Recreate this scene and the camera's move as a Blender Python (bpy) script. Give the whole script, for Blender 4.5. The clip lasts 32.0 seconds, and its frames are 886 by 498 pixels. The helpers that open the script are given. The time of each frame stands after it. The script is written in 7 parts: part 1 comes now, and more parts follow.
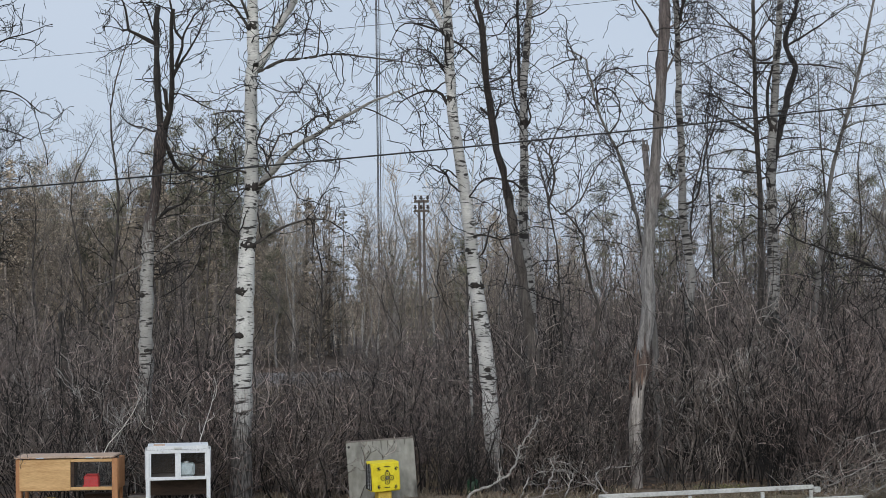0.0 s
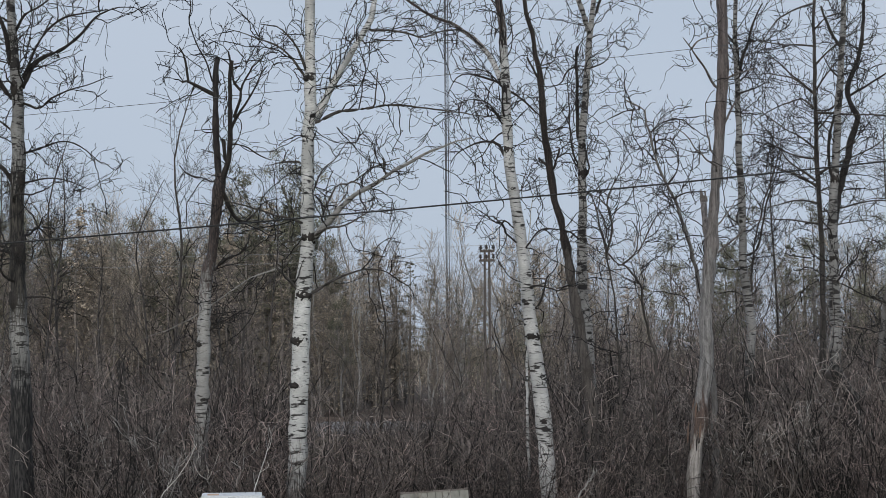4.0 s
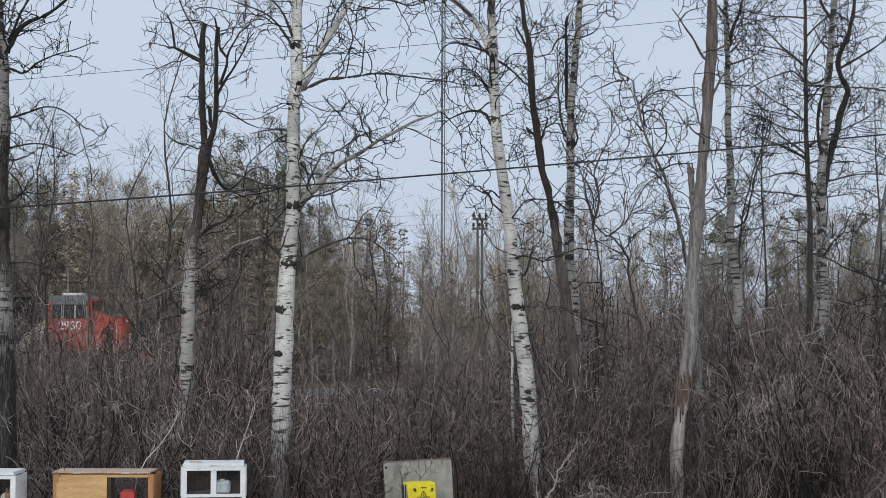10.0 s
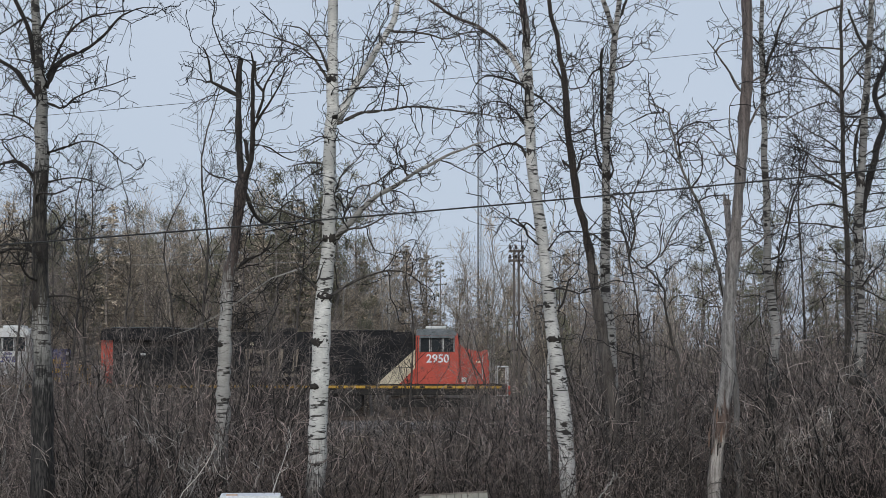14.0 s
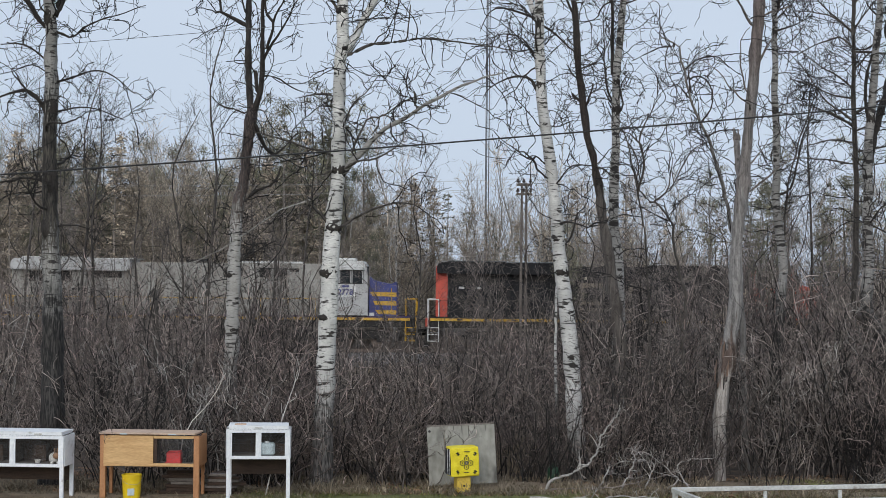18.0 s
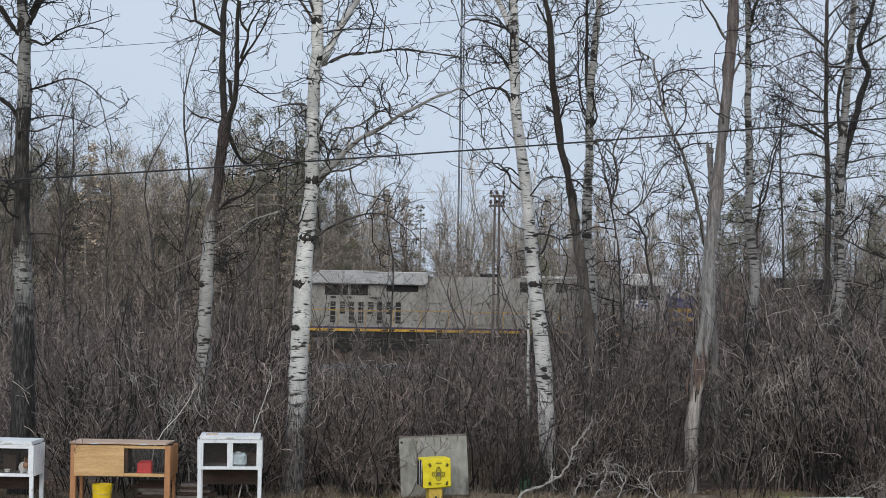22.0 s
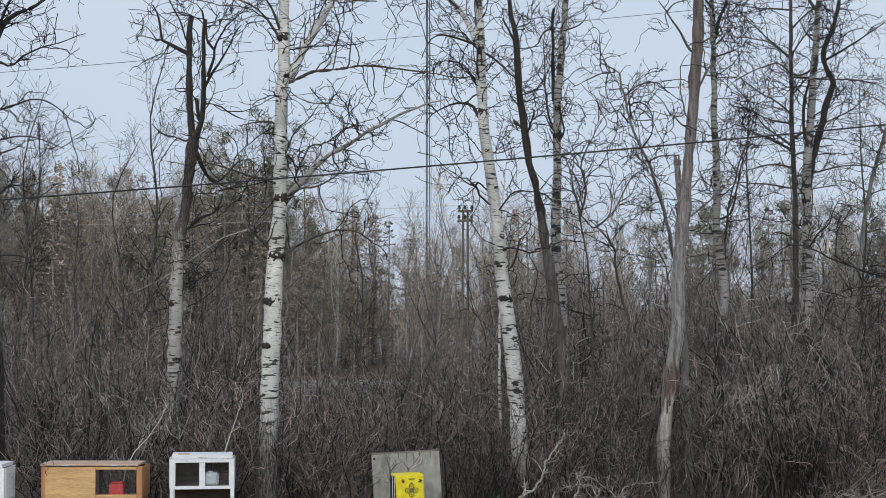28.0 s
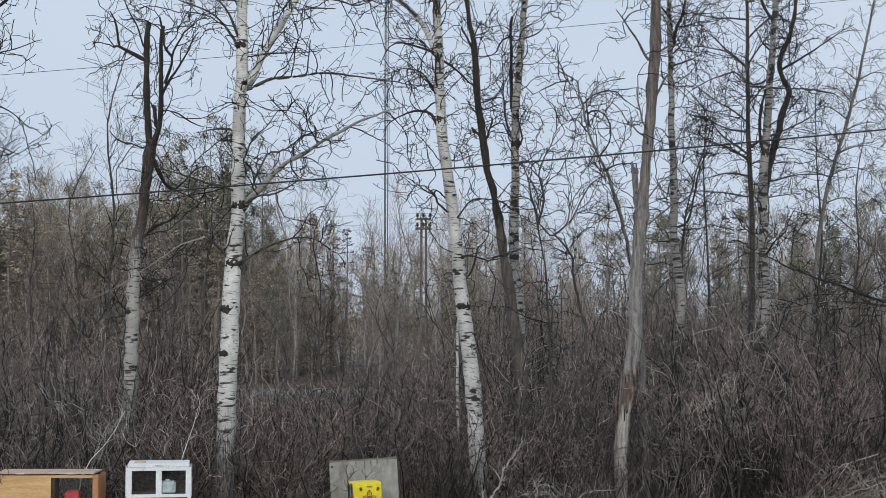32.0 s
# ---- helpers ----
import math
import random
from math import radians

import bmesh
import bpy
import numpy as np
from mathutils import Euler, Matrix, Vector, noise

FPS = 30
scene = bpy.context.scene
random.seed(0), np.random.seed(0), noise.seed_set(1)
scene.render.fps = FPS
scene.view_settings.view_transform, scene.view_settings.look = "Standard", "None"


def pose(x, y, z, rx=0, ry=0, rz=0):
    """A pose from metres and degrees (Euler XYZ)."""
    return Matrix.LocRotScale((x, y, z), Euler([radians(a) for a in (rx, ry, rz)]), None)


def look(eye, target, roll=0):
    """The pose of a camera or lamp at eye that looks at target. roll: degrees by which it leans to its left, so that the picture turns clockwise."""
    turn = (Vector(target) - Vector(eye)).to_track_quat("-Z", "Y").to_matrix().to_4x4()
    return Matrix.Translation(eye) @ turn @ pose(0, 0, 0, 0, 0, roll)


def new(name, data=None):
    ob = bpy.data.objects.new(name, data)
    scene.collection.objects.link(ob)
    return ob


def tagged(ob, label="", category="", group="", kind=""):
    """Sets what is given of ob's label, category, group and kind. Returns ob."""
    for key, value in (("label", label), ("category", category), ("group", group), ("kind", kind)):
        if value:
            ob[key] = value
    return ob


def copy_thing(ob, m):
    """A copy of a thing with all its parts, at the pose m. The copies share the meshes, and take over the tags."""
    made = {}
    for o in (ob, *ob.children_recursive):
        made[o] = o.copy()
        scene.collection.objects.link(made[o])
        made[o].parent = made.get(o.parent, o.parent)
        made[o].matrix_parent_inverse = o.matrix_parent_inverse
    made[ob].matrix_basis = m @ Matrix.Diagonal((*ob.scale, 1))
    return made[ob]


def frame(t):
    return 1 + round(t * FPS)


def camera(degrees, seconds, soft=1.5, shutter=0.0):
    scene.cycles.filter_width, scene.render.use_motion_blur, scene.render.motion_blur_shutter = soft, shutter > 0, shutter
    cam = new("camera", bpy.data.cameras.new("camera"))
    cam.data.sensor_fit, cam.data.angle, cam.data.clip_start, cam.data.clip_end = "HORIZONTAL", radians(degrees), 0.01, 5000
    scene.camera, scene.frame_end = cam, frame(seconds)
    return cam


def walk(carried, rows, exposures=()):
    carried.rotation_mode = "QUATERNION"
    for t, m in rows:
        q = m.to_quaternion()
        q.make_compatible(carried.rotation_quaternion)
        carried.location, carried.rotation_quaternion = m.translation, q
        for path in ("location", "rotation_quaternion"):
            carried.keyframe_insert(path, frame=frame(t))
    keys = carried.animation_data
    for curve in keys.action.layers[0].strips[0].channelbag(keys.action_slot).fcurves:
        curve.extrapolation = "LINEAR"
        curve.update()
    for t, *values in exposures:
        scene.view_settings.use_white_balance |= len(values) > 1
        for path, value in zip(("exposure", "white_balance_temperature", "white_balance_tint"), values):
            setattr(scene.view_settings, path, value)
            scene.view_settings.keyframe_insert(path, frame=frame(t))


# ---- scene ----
cam = camera(30.0, 32.0, 0.7)
walk(cam, [(t, look(eye, target, roll)) for t, eye, target, roll in [
    (0, (-0.437, 0.005, 3.422), (0.849, 19.954, 4.029), -0.70),
    (0.5, (-0.414, 0.036, 3.427), (0.795, 19.989, 4.090), -1.06),
    (1, (-0.467, 0.057, 3.403), (0.658, 20.007, 4.257), -1.45),
    (1.5, (-0.442, 0.074, 3.423), (0.616, 20.022, 4.418), -1.75),
    (2, (-0.298, 0.073, 3.442), (0.726, 20.038, 4.025), -1.02),
    (2.5, (-0.185, 0.082, 3.457), (0.789, 20.051, 3.992), -0.31),
    (3, (-0.138, 0.074, 3.474), (0.665, 20.044, 4.238), -0.04),
    (3.5, (-0.134, 0.051, 3.472), (0.502, 20.019, 4.405), -0.15),
    (4, (-0.182, 0.035, 3.452), (0.256, 19.994, 4.657), -0.39),
    (4.5, (-0.151, 0.101, 3.488), (0.126, 20.058, 4.765), -0.69),
    (6.5, (0.037, 0.068, 3.504), (0.098, 20.053, 4.276), -0.77),
    (7, (0.015, 0.043, 3.504), (0.774, 20.026, 3.813), -1.32),
    (7.5, (0.022, 0.077, 3.501), (0.971, 20.053, 3.744), -1.73),
    (8, (0.023, 0.086, 3.500), (1.081, 20.055, 3.858), -1.90),
    (8.5, (0.020, 0.069, 3.502), (1.038, 20.037, 3.971), -1.43),
    (9, (0.020, 0.069, 3.501), (0.863, 20.043, 4.055), -0.49),
    (9.5, (0.017, 0.069, 3.491), (0.605, 20.049, 4.146), 0.10),
    (10, (0.018, 0.080, 3.504), (0.492, 20.058, 4.307), 0.18),
    (10.5, (0.030, 0.066, 3.504), (0.295, 20.043, 4.422), 0.32),
    (11, (0.033, 0.069, 3.509), (0.211, 20.042, 4.528), -0.07),
    (11.5, (0.033, 0.085, 3.510), (0.138, 20.054, 4.618), -0.08),
    (12, (0.037, 0.091, 3.515), (0.100, 20.054, 4.734), -0.11),
    (12.5, (0.037, 0.092, 3.506), (0.068, 20.054, 4.740), -0.12),
    (13, (0.038, 0.084, 3.512), (0.102, 20.048, 4.719), 0.08),
    (13.5, (0.040, 0.060, 3.514), (0.061, 20.024, 4.706), 0.12),
    (15.5, (0.025, 0.059, 3.505), (0.135, 20.026, 4.634), -0.14),
    (16, (0.018, 0.014, 3.502), (0.083, 20.008, 4.004), -0.43),
    (16.5, (0.005, 0.020, 3.500), (0.032, 20.016, 3.881), -0.33),
    (17, (-0.007, -0.002, 3.496), (-0.011, 19.996, 3.814), 0.17),
    (17.5, (0.004, 0.016, 3.501), (-0.050, 20.013, 3.820), 0.36),
    (18, (0.006, 0.014, 3.500), (-0.046, 20.010, 3.880), 0.58),
    (18.5, (0.005, 0.012, 3.502), (-0.033, 20.007, 3.903), 0.72),
    (19, (0.000, -0.000, 3.500), (0.000, 19.995, 3.924), 0.70),
    (19.5, (-0.001, 0.014, 3.501), (0.011, 20.010, 3.923), 0.79),
    (20, (-0.001, 0.012, 3.502), (0.051, 20.007, 3.959), 0.87),
    (20.5, (0.001, 0.011, 3.499), (0.117, 20.004, 3.990), 0.88),
    (21, (-0.001, 0.010, 3.498), (0.178, 20.002, 4.003), 0.87),
    (21.5, (-0.010, 0.004, 3.495), (0.216, 19.995, 4.030), 0.97),
    (22, (-0.014, 0.024, 3.499), (0.268, 20.016, 4.018), 0.95),
    (22.5, (-0.015, 0.045, 3.500), (0.296, 20.035, 4.018), 0.89),
    (23, (-0.010, 0.023, 3.497), (0.334, 20.013, 4.020), 0.62),
    (23.5, (-0.005, 0.036, 3.496), (0.384, 20.025, 4.005), 0.36),
    (24, (-0.015, 0.042, 3.497), (0.448, 20.031, 4.006), 0.28),
    (24.5, (-0.028, 0.065, 3.500), (0.534, 20.051, 4.010), 0.34),
    (25, (-0.038, 0.053, 3.501), (0.600, 20.036, 4.011), 0.24),
    (25.5, (-0.037, 0.045, 3.501), (0.657, 20.026, 4.017), 0.18),
    (27.5, (-0.035, 0.027, 3.501), (0.611, 20.006, 4.145), 0.06),
    (28, (-0.036, 0.023, 3.495), (0.626, 19.999, 4.205), 0.06),
    (28.5, (-0.028, 0.011, 3.495), (0.639, 19.986, 4.234), 0.08),
    (29, (-0.026, 0.006, 3.495), (0.620, 19.981, 4.281), 0.08),
    (29.5, (-0.029, 0.020, 3.492), (0.670, 19.991, 4.305), 0.10),
    (30, (-0.030, 0.020, 3.496), (0.807, 19.986, 4.308), 0.12),
    (30.5, (-0.028, 0.021, 3.491), (0.904, 19.983, 4.293), 0.13),
    (31, (-0.023, 0.017, 3.491), (0.997, 19.974, 4.304), 0.13),
    (31.5, (-0.035, 0.002, 3.488), (1.104, 19.953, 4.298), 0.14),
    (32, (-0.032, 0.016, 3.491), (1.133, 19.965, 4.297), 0.09),
]],
     [(0.0, -0.06), (2.0, -0.06), (3.0, -0.08), (4.0, -0.24), (4.5, -0.24), (7.0, -0.03), (9.0, 0.04), (11.0, -0.1), (13.0, -0.12), (15.5, -0.1), (17.0, 0.02), (19.0, 0.04),
      (25.0, 0.04), (28.0, 0.03), (32.0, 0.02)])

# ---- world, sun ----
SUN_UP, SUN_TURN = radians(48), radians(200)
world = bpy.data.worlds.new("overcast_sky")
scene.world = world
world.use_nodes = True
wn = world.node_tree.nodes
wl = world.node_tree.links
wn.clear()
w_out = wn.new("ShaderNodeOutputWorld")
w_bg = wn.new("ShaderNodeBackground")
w_sky = wn.new("ShaderNodeTexSky")
w_sky.sky_type = "NISHITA"
w_sky.sun_disc = False
w_sky.sun_elevation, w_sky.sun_rotation = SUN_UP, SUN_TURN
w_sky.air_density, w_sky.dust_density = 1.0, 3.0
w_sat = wn.new("ShaderNodeHueSaturation")
w_sat.inputs["Saturation"].default_value = 0.5
w_sat.inputs["Value"].default_value = 0.10
w_mix = wn.new("ShaderNodeMix")
w_mix.data_type = "RGBA"
w_mix.inputs[0].default_value = 0.85
w_co = wn.new("ShaderNodeTexCoord")
w_noise = wn.new("ShaderNodeTexNoise")
w_noise.inputs["Scale"].default_value = 2.2
w_noise.inputs["Detail"].default_value = 4.0
w_ramp = wn.new("ShaderNodeValToRGB")
w_ramp.color_ramp.elements[0].position = 0.3
w_ramp.color_ramp.elements[0].color = (0.56, 0.663, 0.81, 1)
w_ramp.color_ramp.elements[1].position = 0.7
w_ramp.color_ramp.elements[1].color = (0.66, 0.742, 0.875, 1)
wl.new(w_co.outputs["Generated"], w_noise.inputs["Vector"])
wl.new(w_noise.outputs["Fac"], w_ramp.inputs["Fac"])
wl.new(w_sky.outputs["Color"], w_sat.inputs["Color"])
wl.new(w_sat.outputs["Color"], w_mix.inputs[6])
wl.new(w_ramp.outputs["Color"], w_mix.inputs[7])
wl.new(w_mix.outputs[2], w_bg.inputs["Color"])
wl.new(w_bg.outputs["Background"], w_out.inputs["Surface"])
w_bg.inputs["Strength"].default_value = 1.03

sun_data = bpy.data.lights.new("sun", "SUN")
sun_data.energy, sun_data.angle, sun_data.color = 1.3, radians(35), (1.0, 0.97, 0.93)
sun = new("sun", sun_data)
sun.matrix_world = look((-8, -14, 20), (0, 30, 0))


# ---- materials ----
def material(name, dark, light, scale=6.0, rough=0.8, bump=0.3, stretch=(1, 1, 1), fine=8.0, metal=0.0,
             spread=0.0, island=0.0, spots=None):
    """Two colours mixed by coarse and fine noise, with relief. spread: variation from object to object; island: from piece to piece."""
    m = bpy.data.materials.new(name)
    m.use_nodes = True
    n, l = m.node_tree.nodes, m.node_tree.links
    b = n["Principled BSDF"]
    b.inputs["Roughness"].default_value, b.inputs["Metallic"].default_value = rough, metal
    co = n.new("ShaderNodeTexCoord")
    mp = n.new("ShaderNodeMapping")
    mp.inputs["Scale"].default_value = stretch
    l.new(co.outputs["Object"], mp.inputs["Vector"])
    a = n.new("ShaderNodeTexNoise")
    a.inputs["Scale"].default_value, a.inputs["Detail"].default_value = scale, 5.0
    f = n.new("ShaderNodeTexNoise")
    f.inputs["Scale"].default_value, f.inputs["Detail"].default_value = scale * fine, 3.0
    for t in (a, f):
        l.new(mp.outputs["Vector"], t.inputs["Vector"])
    add = n.new("ShaderNodeMath")
    add.operation = "MULTIPLY_ADD"
    add.inputs[1].default_value = 0.45
    l.new(f.outputs["Fac"], add.inputs[0])
    half = n.new("ShaderNodeMath")
    half.operation = "MULTIPLY"
    half.inputs[1].default_value = 0.55
    l.new(a.outputs["Fac"], half.inputs[0])
    l.new(half.outputs[0], add.inputs[2])
    ramp = n.new("ShaderNodeValToRGB")
    ramp.color_ramp.elements[0].position, ramp.color_ramp.elements[0].color = 0.36, (*dark, 1)
    ramp.color_ramp.elements[1].position, ramp.color_ramp.elements[1].color = 0.64, (*light, 1)
    l.new(add.outputs[0], ramp.inputs["Fac"])
    colour = ramp.outputs["Color"]
    if island:
        src = n.new("ShaderNodeNewGeometry")
        steps = n.new("ShaderNodeValToRGB")
        e = steps.color_ramp.elements
        e[0].position, e[0].color = 0.0, (1 - island,) * 3 + (1,)
        e[1].position, e[1].color = 0.55, (1.0, 1.0, 1.0, 1)
        top = e.new(0.97)
        top.color = (1 + 2.2 * island,) * 3 + (1,)
        mul = n.new("ShaderNodeMix")
        mul.data_type, mul.blend_type = "RGBA", "MULTIPLY"
        mul.inputs[0].default_value = 1.0
        l.new(src.outputs["Random Per Island"], steps.inputs["Fac"])
        l.new(colour, mul.inputs[6])
        l.new(steps.outputs["Color"], mul.inputs[7])
        colour = mul.outputs[2]
    for amount, source in ((spread, "ob"),):
        if amount:
            src = n.new("ShaderNodeObjectInfo")
            hsv = n.new("ShaderNodeHueSaturation")
            rng = n.new("ShaderNodeMapRange")
            rng.inputs["To Min"].default_value, rng.inputs["To Max"].default_value = 1 - amount, 1 + amount
            l.new(src.outputs["Random"], rng.inputs["Value"])
            l.new(rng.outputs["Result"], hsv.inputs["Value"])
            l.new(colour, hsv.inputs["Color"])
            colour = hsv.outputs["Color"]
    if spots:
        col, at, soft = spots
        t = n.new("ShaderNodeTexNoise")
        t.inputs["Scale"].default_value, t.inputs["Detail"].default_value = scale * 1.7, 6.0
        l.new(mp.outputs["Vector"], t.inputs["Vector"])
        r = n.new("ShaderNodeMapRange")
        r.inputs["From Min"].default_value, r.inputs["From Max"].default_value = at, at + soft
        l.new(t.outputs["Fac"], r.inputs["Value"])
        mx = n.new("ShaderNodeMix")
        mx.data_type = "RGBA"
        l.new(r.outputs["Result"], mx.inputs[0])
        l.new(colour, mx.inputs[6])
        mx.inputs[7].default_value = (*col, 1)
        colour = mx.outputs[2]
    l.new(colour, b.inputs["Base Color"])
    if bump:
        bp = n.new("ShaderNodeBump")
        bp.inputs["Strength"].default_value, bp.inputs["Distance"].default_value = bump, 0.02
        l.new(add.outputs[0], bp.inputs["Height"])
        l.new(bp.outputs["Normal"], b.inputs["Normal"])
    return m


def birch_material(name, white, foot, furrow=((0.035, 0.03, 0.027), (0.2, 0.185, 0.17)), more=0.0, dead=None, zone=None):
    """White bark with dark cross bands and lenticels, furrowed and grey towards the foot up to the height foot;
    above the height dead, and within the heights of zone, the bark is dark and peeling."""
    m = material(name, tuple(0.62 * c for c in white), white, scale=3.0, rough=0.75, bump=0.25, stretch=(1, 1, 2))
    n, l = m.node_tree.nodes, m.node_tree.links
    b = n["Principled BSDF"]
    base = b.inputs["Base Color"].links[0].from_socket
    co = n.new("ShaderNodeTexCoord")

    # bands come in clusters, with clean stretches between
    cmp = n.new("ShaderNodeMapping")
    cmp.inputs["Scale"].default_value = (0.35, 0.35, 1.0)
    l.new(co.outputs["Object"], cmp.inputs["Vector"])
    clu = n.new("ShaderNodeTexNoise")
    clu.inputs["Scale"].default_value, clu.inputs["Detail"].default_value = 1.9, 3.0
    l.new(cmp.outputs["Vector"], clu.inputs["Vector"])

    def layer(prev, stretch, scale, lo, hi, col, detail=4.0, cluster=0.0):
        mp = n.new("ShaderNodeMapping")
        mp.inputs["Scale"].default_value = stretch
        l.new(co.outputs["Object"], mp.inputs["Vector"])
        t = n.new("ShaderNodeTexNoise")
        t.inputs["Scale"].default_value, t.inputs["Detail"].default_value = scale, detail
        l.new(mp.outputs["Vector"], t.inputs["Vector"])
        r = n.new("ShaderNodeMapRange")
        r.inputs["From Min"].default_value, r.inputs["From Max"].default_value = lo + 0.5 * cluster, hi + 0.5 * cluster
        s = n.new("ShaderNodeMath")
        s.operation = "MULTIPLY_ADD"
        s.inputs[1].default_value = cluster
        l.new(clu.outputs["Fac"], s.inputs[0])
        l.new(t.outputs["Fac"], s.inputs[2])
        l.new(s.outputs[0], r.inputs["Value"])
        x = n.new("ShaderNodeMix")
        x.data_type = "RGBA"
        l.new(r.outputs["Result"], x.inputs[0])
        l.new(prev, x.inputs[6])
        x.inputs[7].default_value = (*col, 1)
        return x.outputs[2]

    c = layer(base, (0.5, 0.5, 0.9), 2.0, 0.45, 0.62, tuple(0.6 * w for w in white), 4.0)
    c = layer(c, (3.6, 3.6, 19.0), 1.2, 0.62 - more, 0.65 - more, (0.035, 0.03, 0.027), 6.0, 0.30)
    c = layer(c, (4.5, 4.5, 42.0), 1.7, 0.61, 0.65, (0.10, 0.09, 0.08), 3.0, 0.12)
    c = layer(c, (2.4, 2.4, 6.0), 1.3, 0.66 - more, 0.69 - more, (0.03, 0.026, 0.024), 8.0, 0.34)
    # the furrowed foot
    sep = n.new("ShaderNodeSeparateXYZ")
    l.new(co.outputs["Object"], sep.inputs["Vector"])
    wob = n.new("ShaderNodeTexNoise")
    wob.inputs["Scale"].default_value = 3.0
    mp = n.new("ShaderNodeMapping")
    mp.inputs["Scale"].default_value = (17, 17, 2.0)
    l.new(co.outputs["Object"], mp.inputs["Vector"])
    l.new(mp.outputs["Vector"], wob.inputs["Vector"])
    sm = n.new("ShaderNodeMath")
    sm.operation = "MULTIPLY_ADD"
    sm.inputs[1].default_value = 1.6
    l.new(wob.outputs["Fac"], sm.inputs[0])
    l.new(sep.outputs["Z"], sm.inputs[2])
    r = n.new("ShaderNodeMapRange")
    r.inputs["From Min"].default_value, r.inputs["From Max"].default_value = foot + 0.35, foot + 1.25
    r.inputs["To Min"].default_value, r.inputs["To Max"].default_value = 1.0, 0.0
    l.new(sm.outputs[0], r.inputs["Value"])
    fur = n.new("ShaderNodeValToRGB")
    fur.color_ramp.elements[0].position, fur.color_ramp.elements[0].color = 0.4, (*furrow[0], 1)
    fur.color_ramp.elements[1].position, fur.color_ramp.elements[1].color = 0.62, (*furrow[1], 1)
    l.new(wob.outputs["Fac"], fur.inputs["Fac"])
    x = n.new("ShaderNodeMix")
    x.data_type = "RGBA"
    l.new(r.outputs["Result"], x.inputs[0])
    l.new(c, x.inputs[6])
    l.new(fur.outputs["Color"], x.inputs[7])
    last = x.outputs[2]
    if dead or zone:
        up = n.new("ShaderNodeMath")
        up.operation = "MULTIPLY_ADD"
        up.inputs[1].default_value = 2.6
        l.new(wob.outputs["Fac"], up.inputs[0])
        l.new(sep.outputs["Z"], up.inputs[2])
        r2 = n.new("ShaderNodeMapRange")
        low = dead or zone[0]
        r2.inputs["From Min"].default_value, r2.inputs["From Max"].default_value = low + 1.1, low + 1.7
        l.new(up.outputs[0], r2.inputs["Value"])
        fac = r2.outputs["Result"]
        if zone:
            r3 = n.new("ShaderNodeMapRange")
            r3.inputs["From Min"].default_value, r3.inputs["From Max"].default_value = zone[1] + 0.9, zone[1] + 1.7
            r3.inputs["To Min"].default_value, r3.inputs["To Max"].default_value = 1.0, 0.12
            l.new(up.outputs[0], r3.inputs["Value"])
            both = n.new("ShaderNodeMath")
            both.operation = "MULTIPLY"
            l.new(fac, both.inputs[0])
            l.new(r3.outputs["Result"], both.inputs[1])
            fac = both.outputs[0]
        peel = n.new("ShaderNodeValToRGB")
        peel.color_ramp.elements[0].position, peel.color_ramp.elements[0].color = 0.38, (0.005, 0.004, 0.0035, 1) if zone else (0.016, 0.012, 0.011, 1)
        peel.color_ramp.elements[1].position, peel.color_ramp.elements[1].color = 0.66, (0.075, 0.064, 0.052, 1) if zone else (0.10, 0.072, 0.063, 1)
        l.new(wob.outputs["Fac"], peel.inputs["Fac"])
        y = n.new("ShaderNodeMix")
        y.data_type = "RGBA"
        l.new(fac, y.inputs[0])
        l.new(last, y.inputs[6])
        l.new(peel.outputs["Color"], y.inputs[7])
        last = y.outputs[2]
    l.new(last, b.inputs["Base Color"])
    return m


BIRCH_BROKEN = birch_material("birch_bark_with_dead_top", (0.48, 0.46, 0.43), 2.0, ((0.03, 0.026, 0.024), (0.16, 0.145, 0.135)), more=0.03, dead=4.55)
BIRCH_LEAN = birch_material("leaning_birch_bark", (0.74, 0.72, 0.69), 0.75, ((0.02, 0.017, 0.016), (0.16, 0.145, 0.135)), 0.012, dead=8.9)
BIRCH_DIM = birch_material("dim_birch_bark", (0.46, 0.44, 0.415), 2.6, more=0.05)
BIRCH_LIMB = birch_material("grey_birch_limb_bark", (0.36, 0.345, 0.325), -3.0, more=0.03)
BIRCH_OLD = birch_material("old_dim_birch_bark", (0.36, 0.345, 0.325), 3.2, ((0.010, 0.009, 0.008), (0.065, 0.057, 0.052)), 0.065)
BIRCH = birch_material("birch_bark", (0.80, 0.78, 0.74), 1.55, ((0.03, 0.027, 0.025), (0.19, 0.175, 0.165)), 0.018)
BIRCH_GREY = birch_material("grey_birch_bark", (0.46, 0.44, 0.41), 1.2, more=0.01)
BIRCH_DARK = birch_material("half_dark_birch_bark", (0.40, 0.385, 0.36), 3.3, ((0.003, 0.0027, 0.0025), (0.055, 0.049, 0.045)), 0.06, zone=(3.9, 6.6))
BARK_DARK = material("dark_bark", (0.012, 0.010, 0.009), (0.058, 0.049, 0.043), 5, 0.9, 0.8, (3, 3, 0.5))
BARK_GREY = material("grey_bark", (0.075, 0.067, 0.062), (0.25, 0.235, 0.22), 4, 0.9, 0.8, (4, 4, 0.5))
BARK_MID = material("dark_grey_bark", (0.026, 0.022, 0.020), (0.13, 0.114, 0.10), 5, 0.9, 0.8, (4, 4, 0.5))
